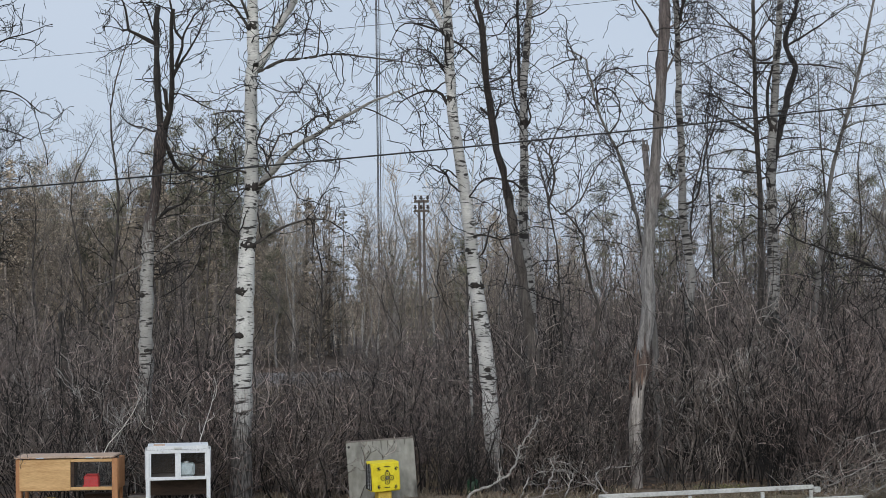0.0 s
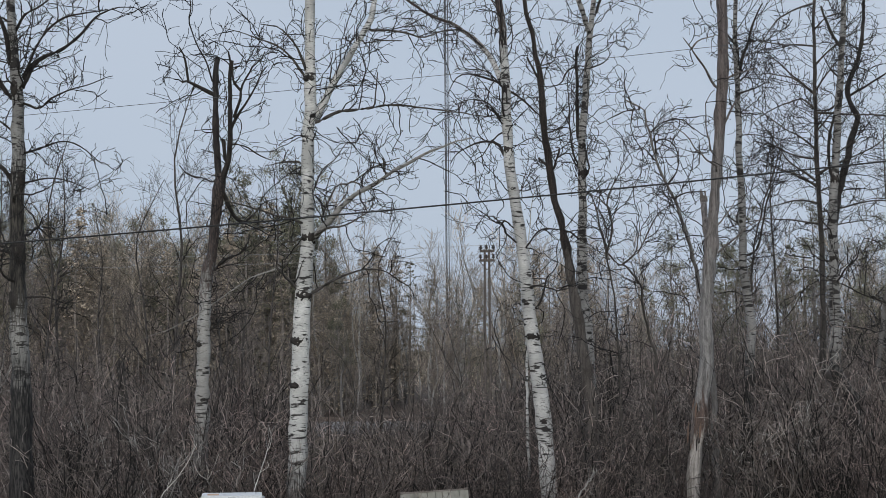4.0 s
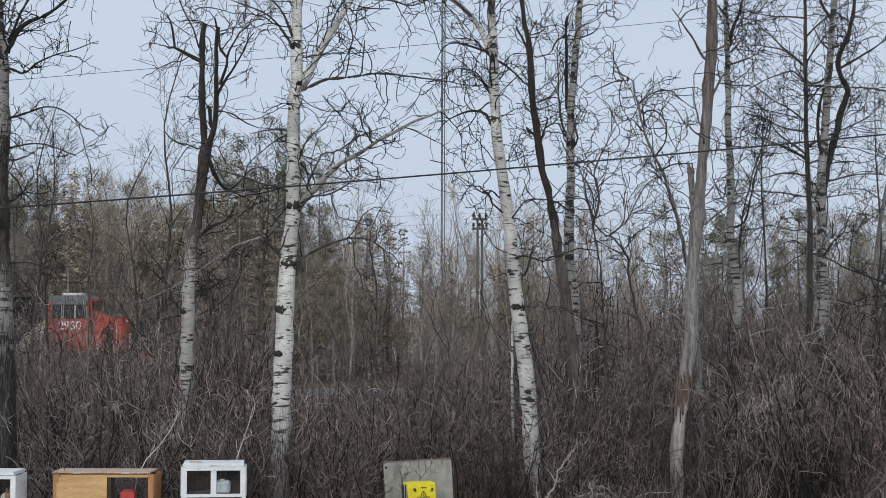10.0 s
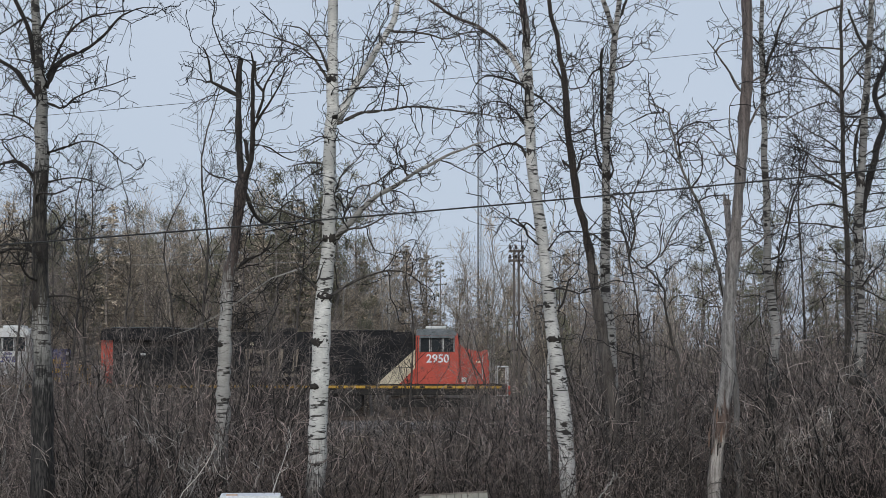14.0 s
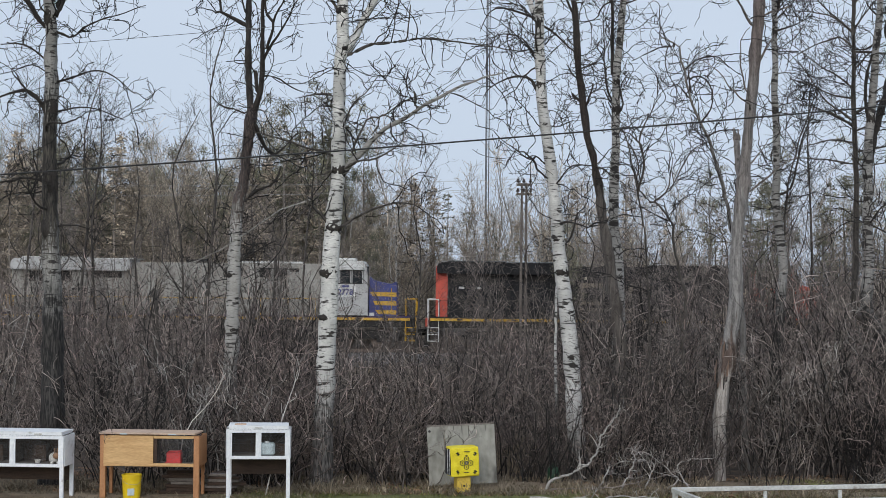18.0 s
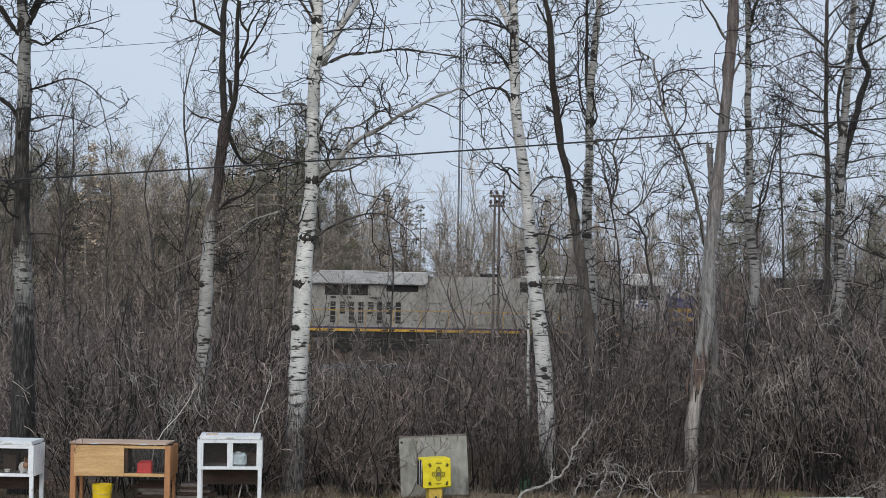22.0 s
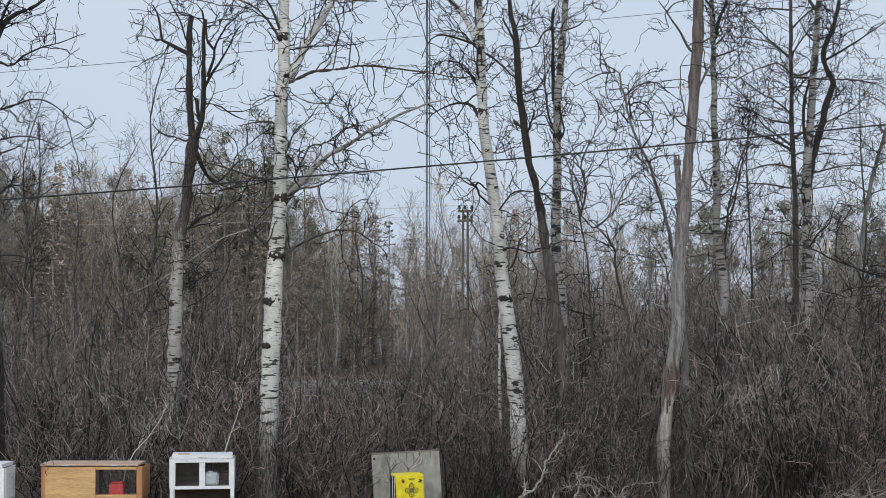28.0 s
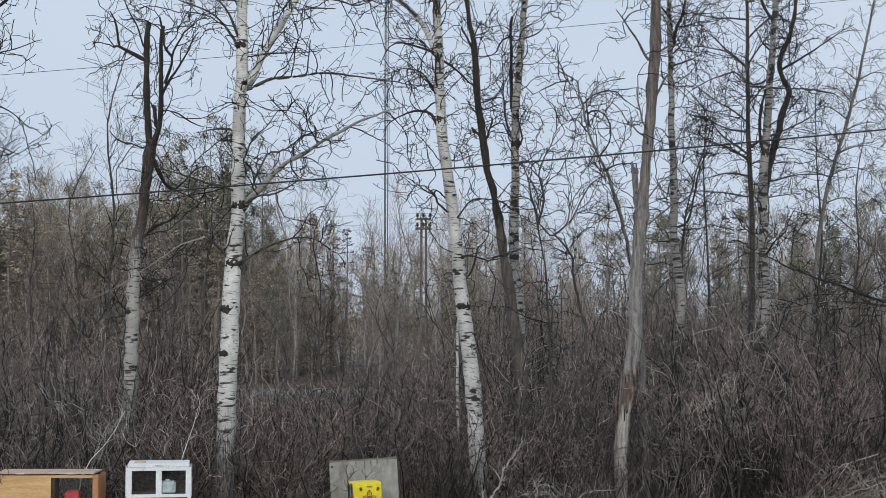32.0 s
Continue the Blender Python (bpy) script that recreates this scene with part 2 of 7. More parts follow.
def zoned_bark(name, zones, stretch=(6, 6, 0.6)):
    """Bark whose colours change up the trunk: zones of (height, dark, light), each with a ragged border to the next."""
    m = material(name, zones[0][1], zones[0][2], 4.0, 0.9, 1.0, stretch)
    n, l = m.node_tree.nodes, m.node_tree.links
    b = n["Principled BSDF"]
    last = b.inputs["Base Color"].links[0].from_socket
    grain = b.inputs["Normal"].links[0].from_node.inputs["Height"].links[0].from_socket
    co = n.new("ShaderNodeTexCoord")
    sep = n.new("ShaderNodeSeparateXYZ")
    l.new(co.outputs["Object"], sep.inputs["Vector"])
    mp = n.new("ShaderNodeMapping")
    mp.inputs["Scale"].default_value = (9, 9, 1.3)
    l.new(co.outputs["Object"], mp.inputs["Vector"])
    rag = n.new("ShaderNodeTexNoise")
    rag.inputs["Scale"].default_value = 1.6
    l.new(mp.outputs["Vector"], rag.inputs["Vector"])
    up = n.new("ShaderNodeMath")
    up.operation = "MULTIPLY_ADD"
    up.inputs[1].default_value = 2.4
    l.new(rag.outputs["Fac"], up.inputs[0])
    l.new(sep.outputs["Z"], up.inputs[2])
    for z, dark, light in zones[1:]:
        ramp = n.new("ShaderNodeValToRGB")
        ramp.color_ramp.elements[0].position, ramp.color_ramp.elements[0].color = 0.36, (*dark, 1)
        ramp.color_ramp.elements[1].position, ramp.color_ramp.elements[1].color = 0.64, (*light, 1)
        l.new(grain, ramp.inputs["Fac"])
        edge = n.new("ShaderNodeMapRange")
        edge.inputs["From Min"].default_value, edge.inputs["From Max"].default_value = z + 1.1, z + 1.4
        l.new(up.outputs[0], edge.inputs["Value"])
        x = n.new("ShaderNodeMix")
        x.data_type = "RGBA"
        l.new(edge.outputs["Result"], x.inputs[0])
        l.new(last, x.inputs[6])
        l.new(ramp.outputs["Color"], x.inputs[7])
        last = x.outputs[2]
    l.new(last, b.inputs["Base Color"])
    return m


SNAG_BARK = zoned_bark("weathered_snag", [(0, (0.17, 0.15, 0.135), (0.60, 0.55, 0.505)), (1.75, (0.035, 0.024, 0.02), (0.21, 0.15, 0.125)),
                                          (2.45, (0.09, 0.083, 0.08), (0.42, 0.396, 0.38)), (4.9, (0.065, 0.056, 0.052), (0.33, 0.295, 0.278)),
                                          (7.2, (0.045, 0.036, 0.034), (0.24, 0.198, 0.185))])
DARK_TREE_BARK = zoned_bark("grey_then_dark_bark", [(0, (0.05, 0.042, 0.038), (0.19, 0.166, 0.148)), (5.1, (0.012, 0.010, 0.009), (0.075, 0.058, 0.048))])
SNAG_WOOD = material("weathered_snag_wood", (0.05, 0.041, 0.038), (0.27, 0.235, 0.22), 4.0, 0.9, 1.0, (7, 7, 0.6))
TORN_WOOD = material("torn_reddish_wood", (0.12, 0.075, 0.055), (0.25, 0.165, 0.125), 5.0, 0.9, 0.5, (4, 4, 0.5))
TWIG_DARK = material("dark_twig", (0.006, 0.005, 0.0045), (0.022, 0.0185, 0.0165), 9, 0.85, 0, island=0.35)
TWIG_BROWN = material("brown_twig", (0.08, 0.066, 0.058), (0.31, 0.262, 0.232), 1.4, 0.8, 0, spread=0.4, island=0.5)
TWIG_RED = material("reddish_twig", (0.07, 0.054, 0.048), (0.26, 0.204, 0.183), 1.4, 0.8, 0, spread=0.45, island=0.7)
TWIG_LARCH = material("grey_larch_twig", (0.045, 0.042, 0.034), (0.13, 0.12, 0.095), 6, 0.85, 0, island=0.4)
TWIG_PALE = material("pale_twig", (0.20, 0.187, 0.172), (0.46, 0.436, 0.404), 5, 0.85, 0, spread=0.2, island=0.4)
# darker copy of the brown twig, standing in for shade inside the thicket
TWIG_SHADE = material("far_twig", (0.038, 0.032, 0.029), (0.18, 0.156, 0.14), 1.0, 0.9, 0, spread=0.4, island=0.65)
# woods colours are lifted and greyed to stand in for haze and lost light
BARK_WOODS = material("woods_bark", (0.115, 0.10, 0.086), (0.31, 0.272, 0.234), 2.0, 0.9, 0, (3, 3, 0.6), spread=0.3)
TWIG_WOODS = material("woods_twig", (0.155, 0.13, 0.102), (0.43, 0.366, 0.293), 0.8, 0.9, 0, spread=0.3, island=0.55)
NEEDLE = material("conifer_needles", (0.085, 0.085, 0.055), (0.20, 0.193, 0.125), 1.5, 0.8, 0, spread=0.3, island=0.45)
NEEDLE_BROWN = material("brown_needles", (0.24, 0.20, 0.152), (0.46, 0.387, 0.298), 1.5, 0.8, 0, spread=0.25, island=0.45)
DRY_GRASS = material("dry_grass", (0.12, 0.095, 0.065), (0.30, 0.245, 0.17), 2.0, 0.85, 0, island=0.4)
GREEN_GRASS = material("green_grass", (0.085, 0.10, 0.024), (0.20, 0.205, 0.06), 2.0, 0.8, 0, island=0.2)
BALLAST = material("ballast_stone", (0.10, 0.095, 0.095), (0.28, 0.265, 0.26), 3.0, 0.9, 0.6, fine=6, island=0.3)
STEEL = material("rail_steel", (0.10, 0.075, 0.06), (0.20, 0.16, 0.14), 4.0, 0.5, 0.2, metal=0.6)
TIE_WOOD = material("tie_wood", (0.05, 0.04, 0.034), (0.11, 0.09, 0.075), 5.0, 0.9, 0.4)
WHITE_PAINT = material("weathered_white_paint", (0.70, 0.72, 0.75), (0.88, 0.89, 0.90), 3.0, 0.55, 0.15,
                       spots=((0.45, 0.44, 0.42), 0.62, 0.1))
PINE_PLY = material("pine_plywood", (0.50, 0.28, 0.11), (0.72, 0.47, 0.22), 1.6, 0.6, 0.1, (1, 1, 9))
CEDAR = material("reddish_timber", (0.36, 0.16, 0.065), (0.52, 0.26, 0.12), 3.0, 0.65, 0.2, (6, 6, 1))
LID_WOOD = material("faded_plywood_lid", (0.46, 0.32, 0.23), (0.64, 0.48, 0.37), 4.0, 0.7, 0.2, (1, 4, 1))
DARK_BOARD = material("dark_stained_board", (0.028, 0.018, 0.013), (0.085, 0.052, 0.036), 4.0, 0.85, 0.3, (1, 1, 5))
OLD_BOARD = material("old_grey_board", (0.10, 0.085, 0.075), (0.27, 0.235, 0.21), 5.0, 0.9, 0.4, (1, 5, 5))
MESH_WIRE = material("grey_wire_mesh", (0.16, 0.16, 0.16), (0.30, 0.30, 0.30), 30.0, 0.5, 0, metal=0.4)
CEMENT = material("weathered_cement_board", (0.23, 0.225, 0.195), (0.38, 0.37, 0.33), 1.6, 0.85, 0.25, (1, 1, 0.55),
                  spots=((0.10, 0.095, 0.082), 0.55, 0.16))
YELLOW_FOAM = material("yellow_foam", (0.72, 0.56, 0.01), (0.90, 0.76, 0.03), 8.0, 0.6, 0.2)
YELLOW_PLASTIC = material("yellow_plastic", (0.70, 0.48, 0.01), (0.85, 0.62, 0.02), 2.0, 0.4, 0.05)
YELLOW_WOOD = material("yellow_painted_block", (0.60, 0.40, 0.05), (0.82, 0.60, 0.12), 5.0, 0.7, 0.2)
BLACK_RUBBER = material("black_rubber", (0.012, 0.012, 0.012), (0.035, 0.035, 0.034), 8.0, 0.7, 0.2)
RED_PLASTIC = material("red_plastic", (0.55, 0.035, 0.035), (0.75, 0.07, 0.07), 3.0, 0.4, 0)
GREEN_PLASTIC = material("green_plastic", (0.012, 0.045, 0.022), (0.025, 0.085, 0.04), 3.0, 0.45, 0.1)
JUG_PLASTIC = material("milky_jug_plastic", (0.42, 0.50, 0.53), (0.60, 0.68, 0.70), 3.0, 0.4, 0)
GALV = material("galvanized_rail", (0.42, 0.41, 0.38), (0.66, 0.65, 0.61), 5.0, 0.5, 0.15, metal=0.15,
                spots=((0.30, 0.26, 0.22), 0.64, 0.08))
WIRE_BLACK = material("black_cable", (0.012, 0.012, 0.013), (0.025, 0.025, 0.026), 8.0, 0.6, 0)
MAST_GREY = material("mast_grey", (0.05, 0.053, 0.058), (0.09, 0.094, 0.10), 4.0, 0.6, 0)
WIRE_PALE = material("pale_line_wire", (0.30, 0.30, 0.29), (0.42, 0.42, 0.41), 4.0, 0.5, 0)
POLE_WOOD = material("pole_wood", (0.09, 0.075, 0.065), (0.18, 0.155, 0.135), 3.0, 0.9, 0.3, (5, 5, 0.5))
INSULATOR = material("brown_insulator", (0.03, 0.022, 0.02), (0.06, 0.045, 0.04), 9.0, 0.3, 0)
STAIN = material("dark_water_stain", (0.10, 0.097, 0.085), (0.17, 0.165, 0.145), 6.0, 0.9, 0.1)
NAVY_PAINT = material("dark_violet_paint", (0.025, 0.012, 0.05), (0.05, 0.028, 0.085), 3.0, 0.5, 0)
LEAF_LITTER = material("brown_leaf_litter", (0.10, 0.058, 0.034), (0.30, 0.18, 0.105), 3.0, 0.8, 0, island=0.5)
LEAF_GREEN = material("yellow_green_leaves", (0.20, 0.22, 0.06), (0.36, 0.36, 0.13), 8.0, 0.7, 0, island=0.4)
FUR_WHITE = material("white_fur", (0.60, 0.57, 0.52), (0.78, 0.76, 0.72), 9.0, 0.9, 0.3)
FUR_BROWN = material("brown_fur", (0.20, 0.11, 0.06), (0.34, 0.20, 0.12), 9.0, 0.9, 0.3)
RED_CAB = material("faded_red_paint", (0.42, 0.055, 0.032), (0.58, 0.085, 0.05), 1.2, 0.5, 0.05,
                   spots=((0.22, 0.06, 0.045), 0.60, 0.15))
BLACK_HOOD = material("sooty_black_paint", (0.007, 0.007, 0.008), (0.02, 0.02, 0.022), 1.5, 0.65, 0.1)
BLACK_HOOD.node_tree.nodes["Principled BSDF"].inputs["Specular IOR Level"].default_value = 0.2
CREAM = material("cream_paint", (0.55, 0.48, 0.33), (0.72, 0.65, 0.48), 2.0, 0.55, 0.05)
SOOTY_CREAM = material("sooty_cream_paint", (0.17, 0.135, 0.10), (0.36, 0.30, 0.23), 3.0, 0.65, 0.05)
WING_GREY = material("pale_grey_paint", (0.34, 0.34, 0.335), (0.47, 0.47, 0.46), 1.4, 0.55, 0.05)
GREY_LOCO = material("dirty_grey_paint", (0.21, 0.20, 0.178), (0.36, 0.348, 0.315), 0.9, 0.55, 0.08, (1, 1, 0.5),
                     spots=((0.20, 0.165, 0.12), 0.56, 0.16))
WHITE_LOCO = material("dull_white_paint", (0.50, 0.50, 0.48), (0.68, 0.68, 0.66), 1.2, 0.55, 0.05)
BLUE_PAINT = material("deep_blue_paint", (0.022, 0.028, 0.13), (0.05, 0.06, 0.22), 1.5, 0.5, 0)
YELLOW_PAINT = material("worn_yellow_paint", (0.40, 0.22, 0.02), (0.62, 0.37, 0.035), 1.5, 0.55, 0)
# grimy black, taken darker still for the shade beneath the frame
UNDER = material("grimy_underframe", (0.011, 0.010, 0.0095), (0.034, 0.031, 0.028), 3.0, 0.85, 0.3)
GLASS_DARK = material("dark_window_glass", (0.012, 0.014, 0.016), (0.025, 0.03, 0.033), 2.0, 0.12, 0)
ROOF_GREY = material("grey_roof_paint", (0.10, 0.115, 0.12), (0.20, 0.22, 0.23), 2.0, 0.6, 0)


# ---- mesh helpers ----
def link_mesh(name, verts, faces, mat, parent=None, label="", smooth=True):
    """One mesh object from arrays of corners and of faces with equal numbers of corners."""
    me = bpy.data.meshes.new(name)
    verts, faces = np.asarray(verts, np.float32), np.asarray(faces, np.int32)
    k = faces.shape[1]
    me.vertices.add(len(verts))
    me.vertices.foreach_set("co", verts.ravel())
    me.loops.add(faces.size)
    me.loops.foreach_set("vertex_index", faces.ravel())
    me.polygons.add(len(faces))
    me.polygons.foreach_set("loop_start", np.arange(len(faces), dtype=np.int32) * k)
    me.update(calc_edges=True)
    me.polygons.foreach_set("use_smooth", np.full(len(faces), smooth))
    me.materials.append(mat)
    ob = new(name, me)
    if parent:
        ob.parent = parent
    if label:
        tagged(ob, label)
    return ob


def part(name, bm, mat, parent, label="", smooth=False):
    """Links a bmesh as one mesh object under a thing or a part."""
    me = bpy.data.meshes.new(name)
    bm.normal_update()
    bm.to_mesh(me)
    bm.free()
    if smooth:
        me.polygons.foreach_set("use_smooth", np.full(len(me.polygons), True))
    me.materials.append(mat)
    ob = new(name, me)
    ob.parent = parent
    if label:
        tagged(ob, label)
    return ob


def thing(name, m, label, category, group="", kind=""):
    ob = new(name)
    ob.empty_display_size = 0.1
    ob.matrix_basis = m
    return tagged(ob, label, category, group, kind)


def box(x0, x1, y0, y1, z0, z1, bevel=0.006, bm=None):
    """A box with bevelled edges; adds to bm where one is given."""
    b = bmesh.new()
    bmesh.ops.create_cube(b, size=1.0)
    for v in b.verts:
        v.co = Vector(((x0 + x1) / 2 + v.co.x * (x1 - x0), (y0 + y1) / 2 + v.co.y * (y1 - y0), (z0 + z1) / 2 + v.co.z * (z1 - z0)))
    if bevel:
        bmesh.ops.bevel(b, geom=b.edges[:], offset=min(bevel, 0.3 * min(x1 - x0, y1 - y0, z1 - z0)), segments=1, affect="EDGES")
    return merge(bm, b)


def merge(bm, b):
    if bm is None:
        return b
    me = bpy.data.meshes.new("tmp")
    b.to_mesh(me)
    b.free()
    bm.from_mesh(me)
    bpy.data.meshes.remove(me)
    return bm


def rod(p, q, r0, r1=None, sides=10, bm=None):
    """A round bar from p to q."""
    p, q = Vector(p), Vector(q)
    b = bmesh.new()
    bmesh.ops.create_cone(b, cap_ends=True, segments=sides, radius1=r0, radius2=r0 if r1 is None else r1, depth=(q - p).length)
    turn = (q - p).to_track_quat("Z", "Y").to_matrix().to_4x4()
    bmesh.ops.transform(b, matrix=Matrix.Translation((p + q) / 2) @ turn, verts=b.verts)
    return merge(bm, b)


def prism(outline, y0, y1, bevel=0.0, bm=None):
    """An outline in x and z, drawn out from y0 to y1."""
    b = bmesh.new()
    f = b.faces.new([b.verts.new((x, y0, z)) for x, z in outline])
    g = bmesh.ops.extrude_face_region(b, geom=[f])
    for v in g["geom"]:
        if isinstance(v, bmesh.types.BMVert):
            v.co.y = y1
    bmesh.ops.recalc_face_normals(b, faces=b.faces[:])
    if bevel:
        bmesh.ops.bevel(b, geom=b.edges[:], offset=bevel, segments=2, affect="EDGES")
    return merge(bm, b)


def tubes(P, R, sides=3):
    """Tapered tubes along B paths of S points: corners and quads. P is (B, S, 3), R is (B, S)."""
    P, R = np.asarray(P, float), np.asarray(R, float)
    B, S = P.shape[:2]
    T = np.gradient(P, axis=1)
    T /= np.linalg.norm(T, axis=-1, keepdims=True) + 1e-9
    ref = np.where(np.abs(T[..., :1]) < 0.8, np.array([1.0, 0, 0]), np.array([0, 1.0, 0]))
    N = np.cross(T, ref)
    N /= np.linalg.norm(N, axis=-1, keepdims=True) + 1e-9
    M = np.cross(T, N)
    a = np.arange(sides) * 2 * np.pi / sides
    ring = N[:, :, None] * np.cos(a)[None, None, :, None] + M[:, :, None] * np.sin(a)[None, None, :, None]
    V = P[:, :, None] + ring * R[:, :, None, None]
    i = np.arange(B)[:, None, None] * S * sides + np.arange(S - 1)[None, :, None] * sides
    k, k2 = np.arange(sides)[None, None], (np.arange(sides)[None, None] + 1) % sides
    F = np.stack([i + k, i + k2, i + sides + k2, i + sides + k], -1)
    return V.reshape(-1, 3), F.reshape(-1, 4)


def joined(pieces):
    vs, fs, n = [], [], 0
    for v, f in pieces:
        vs.append(v)
        fs.append(f + n)
        n += len(v)
    return np.concatenate(vs), np.concatenate(fs)


def smooth_path(points, steps):
    """A path through the points, by arc length, with even steps."""
    p = np.asarray(points, float)
    if len(p) == 2:
        return p[0] + (p[1] - p[0]) * np.linspace(0, 1, steps)[:, None]
    ext = np.vstack([2 * p[0] - p[1], p, 2 * p[-1] - p[-2]])
    out = []
    for i in range(len(p) - 1):
        a, b, c, d = ext[i:i + 4]
        u = np.linspace(0, 1, 12, endpoint=False)[:, None]
        out.append(0.5 * (2 * b + (c - a) * u + (2 * a - 5 * b + 4 * c - d) * u**2 + (3 * b - a - 3 * c + d) * u**3))
    q = np.vstack(out + [p[-1:]])
    s = np.r_[0, np.cumsum(np.linalg.norm(np.diff(q, axis=0), axis=1))]
    w = np.linspace(0, s[-1], steps)
    return np.stack([np.interp(w, s, q[:, k]) for k in range(3)], 1)


def sprout(rng, P, R, per, length, steps, lo=0.15, hi=1.0, lean=0.75, up=0.25, wig=0.18, thin=0.6, tip=0.35, least=0.003):
    """Side shoots of the paths P (B, S, 3): per shoots on each, with their paths and radii."""
    B, S = P.shape[:2]
    n = B * per
    b = np.repeat(np.arange(B), per)
    u = rng.uniform(lo, hi, n) * (S - 1)
    i = np.minimum(u.astype(int), S - 2)
    w = (u - i)[:, None]
    start = P[b, i] * (1 - w) + P[b, i + 1] * w
    r0 = (R[b, i] * (1 - w[:, 0]) + R[b, i + 1] * w[:, 0]) * thin
    along = P[b, i + 1] - P[b, i]
    along /= np.linalg.norm(along, axis=1, keepdims=True) + 1e-9
    side = rng.normal(size=(n, 3))
    side -= (side * along).sum(1, keepdims=True) * along
    side /= np.linalg.norm(side, axis=1, keepdims=True) + 1e-9
    d = along * (1 - lean) + side * lean + np.array([0, 0, up])
    d /= np.linalg.norm(d, axis=1, keepdims=True)
    L = rng.uniform(length[0], length[1], n) * (1 - 0.45 * u / (S - 1))
    step = (L / (steps - 1))[:, None]
    Q = np.empty((n, steps, 3))
    Q[:, 0] = start
    for s in range(1, steps):
        d = d + rng.normal(scale=wig, size=(n, 3)) + np.array([0, 0, 0.06 * up])
        d /= np.linalg.norm(d, axis=1, keepdims=True)
        Q[:, s] = Q[:, s - 1] + d * step
    rr = np.maximum(r0[:, None] * np.linspace(1, tip, steps)[None], least)
    return Q, rr


# ---- ground ----
def ground_height(x, y):
    """Flat lawn, a shallow dip towards the railway, level woods behind it."""
    dip = np.clip((y - 34) / 26, 0, 1)
    rise = np.clip((y - 90) / 12, 0, 1)
    dip = dip * dip * (3 - 2 * dip)
    rise = rise * rise * (3 - 2 * rise)
    return -0.9 * dip + 0.7 * rise


def build_ground():
    xs = np.r_[-900, -400, -200, -120, np.linspace(-70, 70, 141), 120, 200, 400, 900]
    ys = np.r_[-300, -120, -60, -25, np.linspace(0, 24, 25), np.linspace(24.4, 34, 25), np.linspace(35, 110, 76), 130, 180, 300, 700, 2500]
    gx, gy = np.meshgrid(xs, ys)
    rng = np.random.default_rng(5)
    gz = ground_height(gx, gy) + rng.normal(scale=0.02, size=gx.shape) * (np.abs(gx) < 71) * (gy > 20)
    v = np.stack([gx, gy, gz], -1).reshape(-1, 3)
    w = len(xs)
    i = (np.arange(len(ys) - 1)[:, None] * w + np.arange(w - 1)[None]).ravel()
    f = np.stack([i, i + 1, i + w + 1, i + w], -1)
    m = bpy.data.materials.new("yard_soil_and_litter")
    m.use_nodes = True
    n, l = m.node_tree.nodes, m.node_tree.links
    b = n["Principled BSDF"]
    b.inputs["Roughness"].default_value = 0.95
    geo = n.new("ShaderNodeNewGeometry")

    def noise_ramp(scale, lo, hi, c0, c1, detail=6.0):
        t = n.new("ShaderNodeTexNoise")
        t.inputs["Scale"].default_value, t.inputs["Detail"].default_value = scale, detail
        l.new(geo.outputs["Position"], t.inputs["Vector"])
        r = n.new("ShaderNodeValToRGB")
        r.color_ramp.elements[0].position, r.color_ramp.elements[0].color = lo, (*c0, 1)
        r.color_ramp.elements[1].position, r.color_ramp.elements[1].color = hi, (*c1, 1)
        l.new(t.outputs["Fac"], r.inputs["Fac"])
        return t, r.outputs["Color"]

    def mix(fac, a, c):
        x = n.new("ShaderNodeMix")
        x.data_type = "RGBA"
        l.new(fac, x.inputs[0])
        l.new(a, x.inputs[6])
        l.new(c, x.inputs[7])
        return x.outputs[2]

    def band(socket, lo, hi, wob, amount):
        t = n.new("ShaderNodeTexNoise")
        t.inputs["Scale"].default_value, t.inputs["Detail"].default_value = wob, 5.0
        l.new(geo.outputs["Position"], t.inputs["Vector"])
        a = n.new("ShaderNodeMath")
        a.operation = "MULTIPLY_ADD"
        a.inputs[1].default_value = amount
        l.new(t.outputs["Fac"], a.inputs[0])
        l.new(socket, a.inputs[2])
        r = n.new("ShaderNodeMapRange")
        r.inputs["From Min"].default_value, r.inputs["From Max"].default_value = lo + amount / 2, hi + amount / 2
        l.new(a.outputs[0], r.inputs["Value"])
        return r.outputs["Result"]

    sep = n.new("ShaderNodeSeparateXYZ")
    l.new(geo.outputs["Position"], sep.inputs["Vector"])
    _, lawn = noise_ramp(2.4, 0.35, 0.65, (0.075, 0.086, 0.024), (0.165, 0.162, 0.058))
    grain, litter = noise_ramp(5.0, 0.35, 0.68, (0.03, 0.022, 0.017), (0.14, 0.10, 0.074))
    _, meadow = noise_ramp(0.6, 0.35, 0.65, (0.14, 0.105, 0.08), (0.24, 0.19, 0.145))
    _, dirt = noise_ramp(4.0, 0.35, 0.65, (0.17, 0.125, 0.085), (0.33, 0.255, 0.18))
    c = mix(band(sep.outputs["Y"], 27.3, 28.2, 1.2, 1.6), lawn, litter)
    away = n.new("ShaderNodeVectorMath")
    away.operation = "DISTANCE"
    away.inputs[1].default_value = (-5.6, 25.8, 0)
    l.new(geo.outputs["Position"], away.inputs[0])
    near = n.new("ShaderNodeMapRange")
    near.inputs["From Min"].default_value, near.inputs["From Max"].default_value = 1.4, 3.0
    near.inputs["To Min"].default_value, near.inputs["To Max"].default_value = 0.9, 0.0
    l.new(away.outputs["Value"], near.inputs["Value"])
    c = mix(near.outputs["Result"], c, dirt)
    straw = n.new("ShaderNodeMath")
